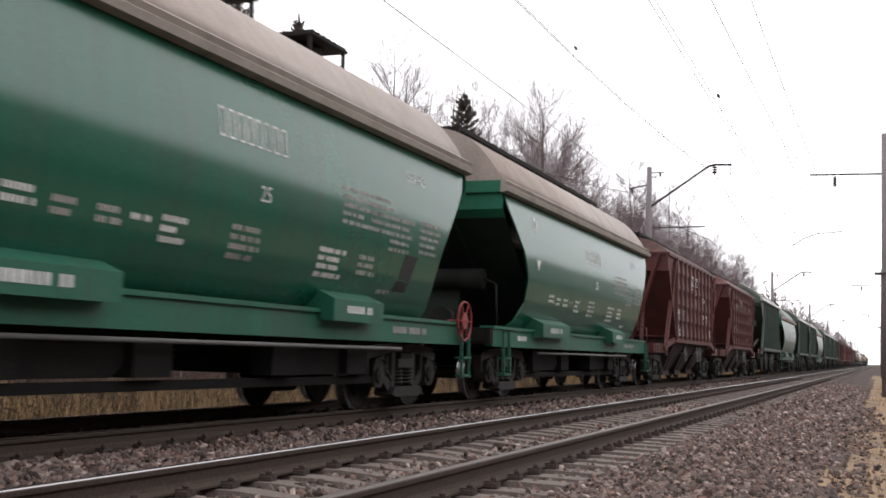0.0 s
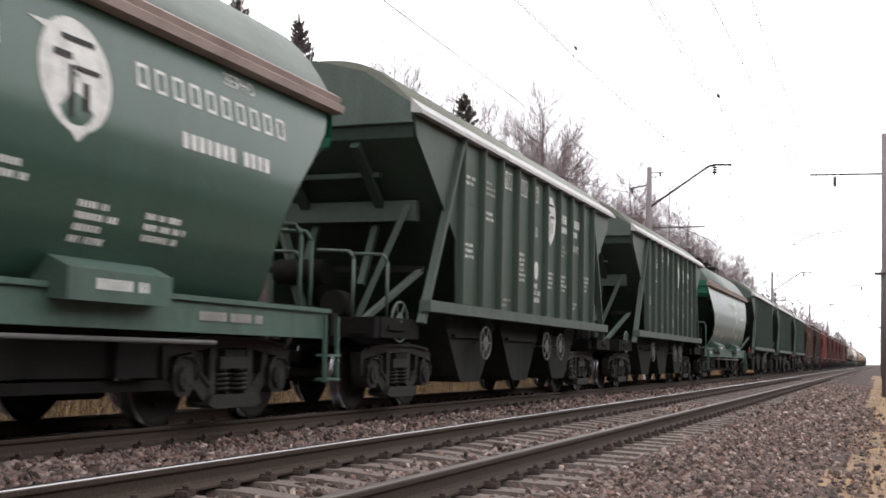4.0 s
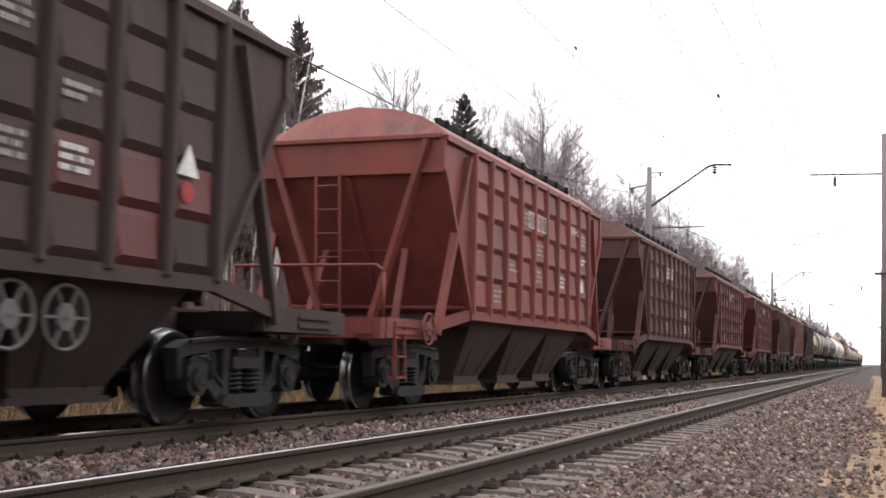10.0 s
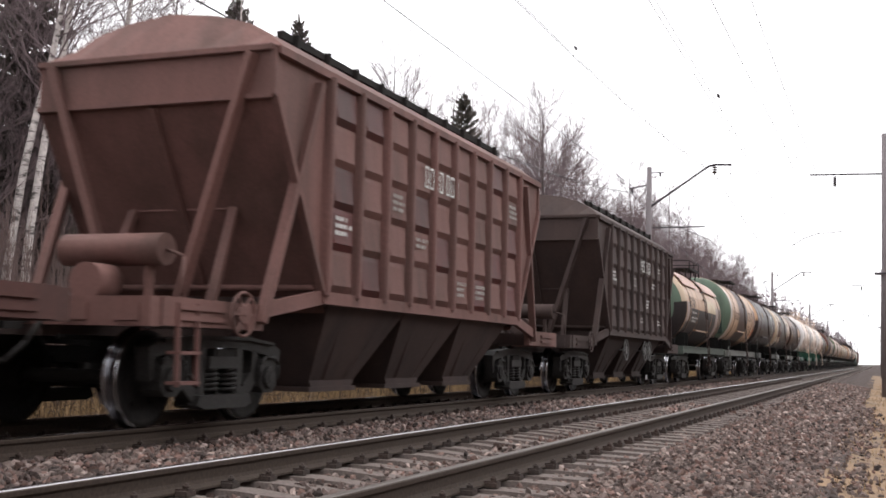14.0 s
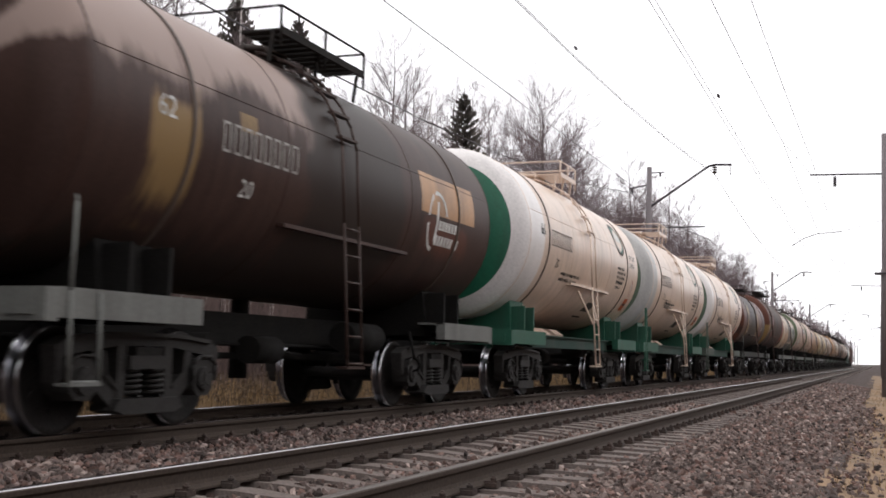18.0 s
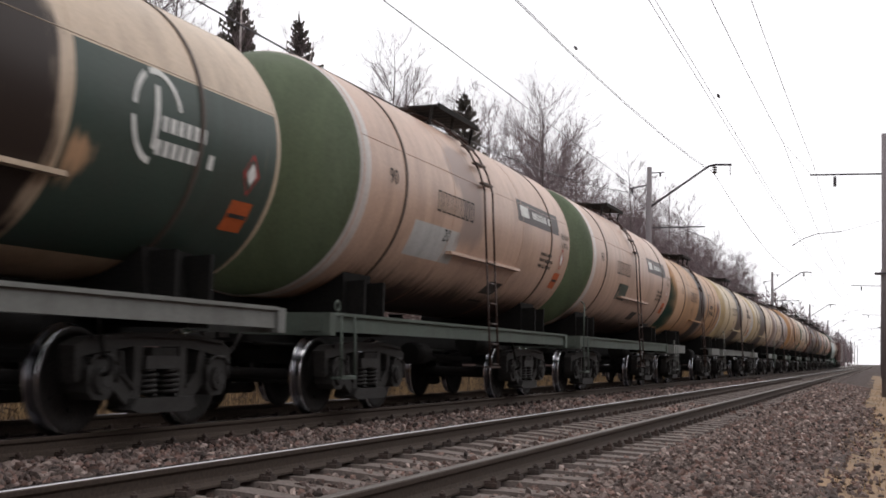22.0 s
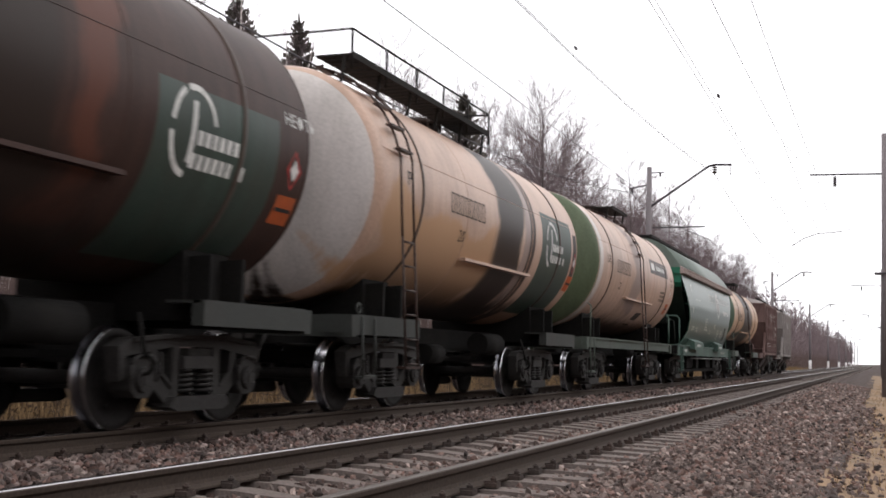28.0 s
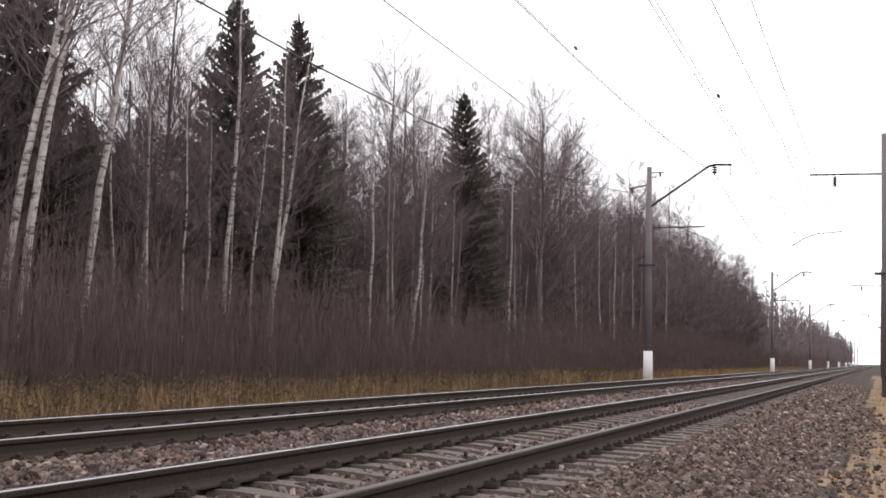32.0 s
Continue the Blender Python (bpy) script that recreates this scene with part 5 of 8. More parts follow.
def green_hopper(label, side, roof, trim, lightside=None, seed=1, walk_rail=False, ladder=False, rails=False, wheel=None, oldpatch=False):
    """Tall hopper wagon with plain plates between slender posts, a pale eave and a rounded roof."""
    rng = random.Random(seed)
    w = wagon_root("grain_hopper_wagon", label)
    L, X, bottom, eave, crest = 14.72, 1.58, 1.5, 4.12, 4.92
    y_top, y_rib, y_low = L / 2 - 1.38, L / 2 - 3.2, L / 2 - 1.85
    rail = lightside or side
    for s in (1, -1):
        bm = bmesh.new()
        pts = [(-y_rib, bottom), (y_rib, bottom), (y_rib + 0.1, 2.5), (y_top - 0.1, eave - 0.35), (y_top, eave), (-y_top, eave), (-y_top + 0.1, eave - 0.35), (-y_rib - 0.1, 2.5)]
        prism(bm, pts, X - 0.03 if s > 0 else -X, X if s > 0 else -X + 0.03, axis="x")
        if s < 0:
            for k in range(10):
                y = -y_rib + 2 * y_rib * k / 9
                quadbox(bm, -X - 0.09, -X, y - 0.03, y + 0.03, bottom, eave)
        part("side_wall" if s > 0 else "far_side_wall", bm, side, w)
    bw = 2 * y_rib / 9
    for k in range(9):
        def make():
            bm = bmesh.new()
            quadbox(bm, 0, 0.012, 0, bw - 0.08, 0, 1.55)
            quadbox(bm, 0, 0.008, 0, bw - 0.08, 1.565, eave - bottom - 0.12)
            return finish(bm, "side_panel", side)
        part("side_panel", cached(("gp", side.name), make), None, w, "", pose(X, -y_rib + k * bw + 0.04, bottom + 0.05))
    for k in range(10):
        part("side_rib", rib_mesh("green", eave - bottom - 0.05, side, 0.06, 0.11), None, w, "", pose(X, -y_rib + k * bw, bottom))
    bm = bmesh.new()
    quadbox(bm, X - 0.05, X + 0.12, -y_low, y_low, bottom - 0.13, bottom + 0.03)
    quadbox(bm, -X - 0.12, -X + 0.05, -y_low, y_low, bottom - 0.13, bottom + 0.03)
    part("bottom_rail", bm, rail, w)
    bm = bmesh.new()
    for s in (-1, 1):
        prism(bm, [(s * (X - 0.02), eave - 0.04), (s * (X + 0.14), eave - 0.06), (s * (X + 0.14), eave + 0.0), (s * (X - 0.02), eave + 0.16)], -y_top - 0.1, y_top + 0.1)
    part("eave_trim", bm, trim, w, "pale painted eave strip")
    bm = bmesh.new()
    prism(bm, arch(X - 0.02, eave + 0.08, crest, 18, 2.8), -y_top, y_top, smooth=True)
    part("roof", bm, roof, w)
    bm = bmesh.new()
    for i in range(10):
        y = -y_top + 2 * y_top * (i + 0.5) / 10
        quadbox(bm, X - 0.3, X - 0.25, y - 0.02, y + 0.02, eave + 0.1, eave + 0.2)
    quadbox(bm, 0.5, 0.56, -y_top + 1, y_top - 1, crest + 0.02, crest + 0.08)
    part("roof_seams", bm, roof, w)
    if walk_rail:
        walkway(w, -y_top + 1.5, y_top - 1.6, crest + 0.1, M["iron"], 0.3, brackets=False)
    for s in (-1, 1):
        for sx in (-1, 1):
            bm = bmesh.new()
            beam(bm, (sx * (X + 0.03), s * y_rib, eave - 0.1), (sx * (X - 0.02), s * y_low, bottom - 0.3), 0.12, 0.07)
            part("corner_brace", bm, rail, w)
        bm = bmesh.new()
        prism(bm, [(-X + 0.03, eave - 0.16), (X - 0.03, eave - 0.16), (X - 0.03, eave + 0.1), (0.8, crest - 0.2), (0, crest + 0.01), (-0.8, crest - 0.2), (-X + 0.03, eave + 0.1)], *sorted((s * (y_top + 0.02), s * (y_top - 0.05))))
        part("end_fascia", bm, rail, w)
        bm = bmesh.new()
        sheet(bm, [[(-X + 0.05, s * (y_top - 0.04), eave - 0.15), (X - 0.05, s * (y_top - 0.04), eave - 0.15)], [(-X + 0.05, s * (y_top - 0.1), eave - 0.35), (X - 0.05, s * (y_top - 0.1), eave - 0.35)],
                   [(-X + 0.05, s * (y_rib - 2.0), bottom - 0.3), (X - 0.05, s * (y_rib - 2.0), bottom - 0.3)]], smooth=False)
        beam(bm, (-0.8, s * (y_top - 0.62), eave - 0.78), (0.8, s * (y_top - 0.62), eave - 0.78), 0.1, 0.07)
        for x in (-0.62, 0.62):
            beam(bm, (x, s * (y_top - 0.12), eave - 0.42), (x, s * (y_top - 1.05), 2.95), 0.14, 0.1)
            beam(bm, (x * 0.8, s * (y_top - 1.2), 2.7), (x * 0.8, s * (y_low - 0.25), 1.75), 0.1, 0.08)
        part("slope_sheet", bm, side, w)
        for x in (-1, 1):
            bm = bmesh.new()
            quadbox(bm, x * 1.42 - 0.05, x * 1.42 + 0.05, *sorted((s * (L / 2 - 0.7), s * (y_low - 0.1))), 0.98, 1.25)
            quadbox(bm, *sorted((x * 1.47, x * 1.5)), *sorted((s * (L / 2 - 0.9), s * (L / 2 - 1.5))), 1.08, 1.14)
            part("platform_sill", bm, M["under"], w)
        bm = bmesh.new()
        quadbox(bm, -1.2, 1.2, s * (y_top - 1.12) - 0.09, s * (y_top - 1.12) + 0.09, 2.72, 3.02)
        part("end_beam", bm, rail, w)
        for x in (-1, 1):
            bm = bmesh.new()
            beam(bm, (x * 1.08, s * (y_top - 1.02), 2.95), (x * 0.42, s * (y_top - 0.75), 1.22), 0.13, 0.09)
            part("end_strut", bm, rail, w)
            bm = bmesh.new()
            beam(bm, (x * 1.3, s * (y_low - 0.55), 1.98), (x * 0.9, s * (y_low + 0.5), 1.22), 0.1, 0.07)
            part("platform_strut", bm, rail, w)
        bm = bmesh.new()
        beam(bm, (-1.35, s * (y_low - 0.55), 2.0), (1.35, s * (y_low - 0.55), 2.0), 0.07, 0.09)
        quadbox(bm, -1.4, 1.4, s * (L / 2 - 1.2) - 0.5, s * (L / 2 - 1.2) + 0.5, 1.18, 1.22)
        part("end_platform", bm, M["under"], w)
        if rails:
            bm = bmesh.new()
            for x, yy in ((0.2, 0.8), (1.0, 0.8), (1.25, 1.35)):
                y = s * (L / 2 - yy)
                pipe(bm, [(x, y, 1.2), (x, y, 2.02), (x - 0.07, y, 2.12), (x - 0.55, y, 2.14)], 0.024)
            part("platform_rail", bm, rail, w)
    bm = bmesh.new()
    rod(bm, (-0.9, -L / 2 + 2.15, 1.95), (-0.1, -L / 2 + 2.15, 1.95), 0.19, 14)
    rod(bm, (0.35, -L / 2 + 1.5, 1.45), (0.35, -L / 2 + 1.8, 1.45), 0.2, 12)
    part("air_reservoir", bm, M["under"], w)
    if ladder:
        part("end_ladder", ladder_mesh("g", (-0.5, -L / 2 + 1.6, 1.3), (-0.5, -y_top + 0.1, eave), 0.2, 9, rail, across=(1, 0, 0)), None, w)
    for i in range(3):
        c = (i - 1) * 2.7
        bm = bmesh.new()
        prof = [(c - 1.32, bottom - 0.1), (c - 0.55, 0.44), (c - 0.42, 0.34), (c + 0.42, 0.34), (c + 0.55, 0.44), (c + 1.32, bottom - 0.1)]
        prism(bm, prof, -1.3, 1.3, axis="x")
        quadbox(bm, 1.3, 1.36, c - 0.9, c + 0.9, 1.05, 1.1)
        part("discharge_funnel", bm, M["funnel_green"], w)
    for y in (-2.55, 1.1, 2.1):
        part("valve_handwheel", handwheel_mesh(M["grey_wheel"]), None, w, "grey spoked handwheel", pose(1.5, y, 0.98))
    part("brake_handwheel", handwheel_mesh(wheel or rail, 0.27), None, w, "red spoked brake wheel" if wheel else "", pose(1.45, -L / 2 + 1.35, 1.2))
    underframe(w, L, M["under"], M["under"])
    coupler(w, L)
    mk = Marks(lambda y, z: (X + 0.02, y, z))
    z = 3.62
    for i, k in ((0, 2), (1, 3), (2, 4)):
        mk.digits(-y_rib + k * bw + 0.12, z - 0.06 * 0, (3, 3, 2)[i], 0.3, 0.14, 0.07)
    mk.words("20", -y_rib + 4 * bw + 0.2, 2.98, 0.26)
    mk.emblem(-y_rib + 5.45 * bw, 3.42, 0.36, 0.44, 0, 4)
    mk.text_bars(-y_rib + 6.1 * bw, 3.62, 0.75, 1, 0.17, 0.08)
    mk.text_bars(-y_rib + 7.1 * bw, 3.62, 0.75, 1, 0.17, 0.08)
    mk.text_bars(-y_rib + 6.1 * bw, 3.38, 0.75, 1, 0.12, 0.08)
    mk.text_bars(-y_rib + 7.1 * bw, 3.38, 0.75, 1, 0.12, 0.08)
    mk.words("ЗЕРНО", -y_rib + 7.1 * bw, 2.95, 0.2)
    for k, zz, n in ((0, 3.55, 2), (1, 3.6, 3), (1, 3.1, 2), (0, 2.5, 3), (3, 2.6, 6), (5, 2.4, 4), (6, 3.0, 3), (6, 2.4, 4), (8, 2.5, 4), (2, 1.75, 2), (7, 1.9, 2)):
        mk.text_bars(-y_rib + k * bw + 0.12, zz, bw - 0.3, n, 0.05, 0.04, mi=rng.choice((0, 0, 1)))
    mk.oval(-y_rib + 4.45 * bw, 2.36, 0.14, 0.17)
    mk.text_bars(-y_rib + 4.1 * bw, 2.12, 0.72, 3, 0.09, 0.04)
    if oldpatch:
        mk.patch(-y_rib + 7.2 * bw, -y_rib + 7.7 * bw, 1.75, 2.3, 3)
    mk.done(w, [M["white"], M["dim"], M["red_sign"], M["primer"], M["black"]])
    add_bogie(w, -L / 2 + 2.12)
    add_bogie(w, L / 2 - 2.12)
    return w


SMOOTH_PROFILE = [(1.12, 1.2), (1.36, 1.42), (1.52, 1.75), (1.61, 2.2), (1.63, 2.6), (1.59, 3.0), (1.53, 3.35), (1.46, 3.62)]


def smooth_x(z):
    p = SMOOTH_PROFILE
    for (x0, z0), (x1, z1) in zip(p, p[1:]):
        if z <= z1:
            return x0 + (x1 - x0) * (z - z0) / (z1 - z0)
    return p[-1][0]


def smooth_hopper(label, side, roof, trim, head, sill, hatches=True, roof_walk=False, seed=1, emblem=True, rails=False, wheel=None, blot=False, text2=False):
    """Round-bellied hopper wagon with smooth plated sides and a vaulted roof."""
    rng = random.Random(seed)
    w = wagon_root("smooth_hopper_wagon", label)
    L, crest = 14.72, 4.78
    ends = [(1.2, 1.95), (1.42, 2.15), (1.75, 2.28), (2.2, 2.2), (2.6, 1.92), (3.0, 1.5), (3.3, 1.2), (3.62, 1.02)]

    def end_u(z):
        for (z0, u0), (z1, u1) in zip(ends, ends[1:]):
            if z <= z1:
                return u0 + (u1 - u0) * max(0.0, z - z0) / (z1 - z0)
        return ends[-1][1]
    zs = [1.2 + (3.62 - 1.2) * i / 22 for i in range(23)]
    for s in (1, -1):
        bm = bmesh.new()
        rows = []
        for z in zs:
            y1 = L / 2 - end_u(z)
            rows.append([(s * smooth_x(z), -y1 + 2 * y1 * i / 12, z) for i in range(13)])
        inner = [[(p[0] - s * 0.03, p[1], p[2]) for p in r] for r in rows]
        sheet(bm, rows, smooth=True)
        sheet(bm, inner, smooth=True)
        for j in (0, -1):
            sheet(bm, [[r[j] for r in rows], [r[j] for r in inner]], smooth=False)
        part("side_wall" if s > 0 else "far_side_wall", bm, side, w)
    bm = bmesh.new()
    for s in (-1, 1):
        prism(bm, [(s * 1.48, 3.58), (s * 1.6, 3.6), (s * 1.62, 3.68), (s * 1.55, 3.72), (s * 1.58, 3.78), (s * 1.48, 3.84)], -L / 2 + 0.86, L / 2 - 0.86)
    part("eave_moulding", bm, trim, w, "pale moulded eave band")
    bm = bmesh.new()
    prism(bm, arch(1.5, 3.76, crest, 20, 2.7), -L / 2 + 0.98, L / 2 - 0.98, smooth=True)
    part("roof", bm, roof, w)
    for s in (-1, 1):
        bm = bmesh.new()
        y = L / 2 - 0.95
        sheet(bm, [[(-1.5, s * y, 3.8), (1.5, s * y, 3.8)], [(-1.5, s * y, 3.3), (1.5, s * y, 3.3)], [(-1.52, s * (y - 0.12), 3.16), (1.52, s * (y - 0.12), 3.16)]], smooth=False)
        beam(bm, (-1.5, s * (y + 0.03), 3.62), (1.5, s * (y + 0.03), 3.62), 0.05, 0.07)
        part("end_head", bm, head, w)
        # the recess's deep shade is put into the colour of this green sheet
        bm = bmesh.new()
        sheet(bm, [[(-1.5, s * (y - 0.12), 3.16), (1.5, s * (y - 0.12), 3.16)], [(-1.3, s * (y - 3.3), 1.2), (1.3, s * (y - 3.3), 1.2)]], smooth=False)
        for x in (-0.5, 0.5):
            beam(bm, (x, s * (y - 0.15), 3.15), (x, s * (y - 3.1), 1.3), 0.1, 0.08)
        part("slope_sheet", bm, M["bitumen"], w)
        # the end platform takes the same colour with shade painted in
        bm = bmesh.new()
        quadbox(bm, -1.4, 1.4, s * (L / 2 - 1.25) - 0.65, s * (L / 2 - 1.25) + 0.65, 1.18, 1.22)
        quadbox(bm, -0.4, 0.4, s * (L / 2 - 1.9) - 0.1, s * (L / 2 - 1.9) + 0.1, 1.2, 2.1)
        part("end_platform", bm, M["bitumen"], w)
        if rails:
            bm = bmesh.new()
            for x, yy in ((-0.9, 0.7), (0.35, 0.7), (1.15, 0.7), (1.38, 1.4)):
                yv = s * (L / 2 - yy)
                pipe(bm, [(x, yv, 1.2), (x, yv, 2.1), (x - 0.08, yv, 2.22), (x - 0.7, yv, 2.24)], 0.026)
            part("platform_rail", bm, sill, w)
    bm = bmesh.new()
    rod(bm, (-0.3, -L / 2 + 1.75, 2.15), (0.9, -L / 2 + 1.75, 2.15), 0.18, 14)
    rod(bm, (0.3, -L / 2 + 1.2, 1.42), (0.3, -L / 2 + 1.55, 1.42), 0.2, 14)
    pipe(bm, [(0.9, -L / 2 + 1.75, 2.15), (1.15, -L / 2 + 1.7, 2.05), (1.2, -L / 2 + 1.65, 1.3)], 0.02)
    part("air_reservoir", bm, M["funnel_green"], w)
    # side sills with the gate covers on them
    for s in (1, -1):
        bm = bmesh.new()
        quadbox(bm, s * 1.28 if s > 0 else -1.42, 1.42 if s > 0 else -1.28, -L / 2 + 0.75, L / 2 - 0.75, 0.93, 1.25)
        quadbox(bm, s * 1.2 if s > 0 else -1.46, 1.46 if s > 0 else -1.2, -L / 2 + 0.73, L / 2 - 0.73, 1.23, 1.28)
        part("side_sill", bm, sill, w)
    for y0, y1 in ((-4.2, -2.2), (1.75, 3.15)):
        bm = bmesh.new()
        prism(bm, [(1.25, 1.16), (1.62, 1.14), (1.62, 1.4), (1.4, 1.5), (1.2, 1.5)], y0, y1)
        part("gate_cover", bm, sill, w)
    if hatches:
        for k in range(4):
            y = -4.0 + 2.5 * k
            bm = bmesh.new()
            quadbox(bm, -0.3, 0.55, y - 0.55, y + 0.55, crest + 0.19, crest + 0.23)
            for i in range(7):
                quadbox(bm, -0.3, 0.55, y - 0.53 + i * 0.155, y - 0.45 + i * 0.155, crest + 0.23, crest + 0.255)
            for x in (-0.25, 0.5):
                for yy in (-0.5, 0.5):
                    beam(bm, (x, y + yy, crest + 0.2), (x, y + yy, crest - 0.12), 0.045, 0.045)
            part("hatch_platform", bm, M["iron"], w, "dark grating over a roof hatch")
            bm = bmesh.new()
            rod(bm, (0.1, y, crest - 0.06), (0.1, y, crest + 0.15), 0.3, 14)
            part("hatch_lid", bm, M["iron"], w)
            if k % 2 == 0:
                bm = bmesh.new()
                pipe(bm, [(0.5, y - 0.53, crest + 0.2), (0.5, y - 0.53, crest + 0.42), (0.5, y - 0.2, crest + 0.42), (0.5, y - 0.2, crest + 0.2)], 0.014)
                part("hatch_handrail", bm, M["iron"], w)
    if roof_walk:
        walkway(w, -L / 2 + 1.7, L / 2 - 2.2, crest + 0.16, M["iron"], 0.36)
    if wheel:
        part("brake_handwheel", handwheel_mesh(wheel, 0.3), None, w, "red spoked brake wheel", pose(1.5, L / 2 - 0.85, 1.3))
    end_steps(w, L, sill, L / 2 - 0.75)
    end_steps(w, L, sill, -L / 2 + 1.35)
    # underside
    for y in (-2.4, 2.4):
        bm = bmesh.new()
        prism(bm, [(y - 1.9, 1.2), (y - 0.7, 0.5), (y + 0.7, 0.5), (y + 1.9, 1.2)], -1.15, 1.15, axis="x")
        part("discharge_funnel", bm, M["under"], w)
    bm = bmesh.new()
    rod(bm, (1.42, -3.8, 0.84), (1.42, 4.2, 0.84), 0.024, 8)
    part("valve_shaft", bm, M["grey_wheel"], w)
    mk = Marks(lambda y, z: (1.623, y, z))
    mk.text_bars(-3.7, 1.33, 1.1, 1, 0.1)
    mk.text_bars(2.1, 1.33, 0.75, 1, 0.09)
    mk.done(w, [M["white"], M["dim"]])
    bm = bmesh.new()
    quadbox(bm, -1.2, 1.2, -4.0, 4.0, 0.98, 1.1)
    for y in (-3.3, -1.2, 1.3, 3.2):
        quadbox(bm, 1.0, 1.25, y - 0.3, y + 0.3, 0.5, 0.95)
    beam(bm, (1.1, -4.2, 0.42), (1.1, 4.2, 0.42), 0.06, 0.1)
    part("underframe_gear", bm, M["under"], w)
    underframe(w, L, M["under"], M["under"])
    coupler(w, L)
    mk = Marks(lambda y, z: (smooth_x(z), y, z))
    if emblem:
        mk.digits(-0.66, 2.96, 8, 0.28, 0.14, 0.06)
        mk.emblem(1.74, 2.92, 0.44, 0.47, 0, 4)
        for k in range(10):
            mk.digits(2.55 + 0.27 * k, 3.02, 1, 0.22, 0.17)
        mk.text_bars(3.2, 2.75, 1.9, 1, 0.15)
        mk.words("ЗЕРНО", 4.0, 3.38, 0.18)
        mk.words("20", -0.3, 1.76, 0.24)
        spots = ((-4.4, 1.95, 0.5, 2), (-3.5, 1.92, 0.5, 2), (-2.7, 1.9, 0.35, 3), (-3.9, 2.9, 0.4, 1), (-3.2, 2.9, 0.35, 1), (-1.6, 2.3, 0.75, 5), (0.8, 2.15, 0.6, 2), (1.9, 1.95, 0.6, 4), (2.8, 1.95, 0.7, 3))
    else:
        mk.digits(-0.8, 2.84, 8, 0.3, 0.12, 0.055)
        mk.words("25", -0.02, 2.3, 0.24)
        mk.words("ЗЕРНО", 3.9, 3.1, 0.2)
        spots = ((-3.6, 1.98, 0.4, 2), (-3.05, 1.95, 0.35, 2), (-2.5, 1.95, 0.35, 2), (-2.05, 1.93, 0.35, 1), (-1.6, 1.97, 0.4, 3), (-0.45, 2.02, 0.6, 4), (1.45, 1.98, 0.7, 4), (2.5, 1.98, 0.6, 3), (3.3, 1.6, 0.5, 1))
    mk.shape([(-4.75, 2.56), (-4.45, 2.56), (-4.6, 2.36)], 0)
    mk.oval(-4.68, 3.22, 0.12, 0.13, 0, inner=0.6)
    for y, z, ww, n in spots:
        mk.text_bars(y, z, ww, n, 0.055, 0.04, mi=rng.choice((0, 0, 1)))
    if text2:
        for y, z in ((1.9, 2.75), (2.7, 2.75), (3.3, 2.55), (4.3, 2.6)):
            mk.text_bars(y, z, 0.85, 5, 0.05, 0.05, mi=1)
    if blot:
        mk.patch(3.75, 4.15, 1.6, 2.1, 4, slant=0.3)
    mk.done(w, [M["white"], M["dim"], M["red_sign"], M["primer"], M["black"]])
    mk = Marks(lambda y, z: (1.43, y, z))
    mk.text_bars(-5.2, 1.14, 0.8, 1, 0.09)
    mk.text_bars(3.9, 1.14, 1.2, 1, 0.09, mi=1)
    mk.done(w, [M["white"], M["dim"]], "sill_lettering")
    add_bogie(w, -L / 2 + 2.34)
    add_bogie(w, L / 2 - 2.34)
    return w


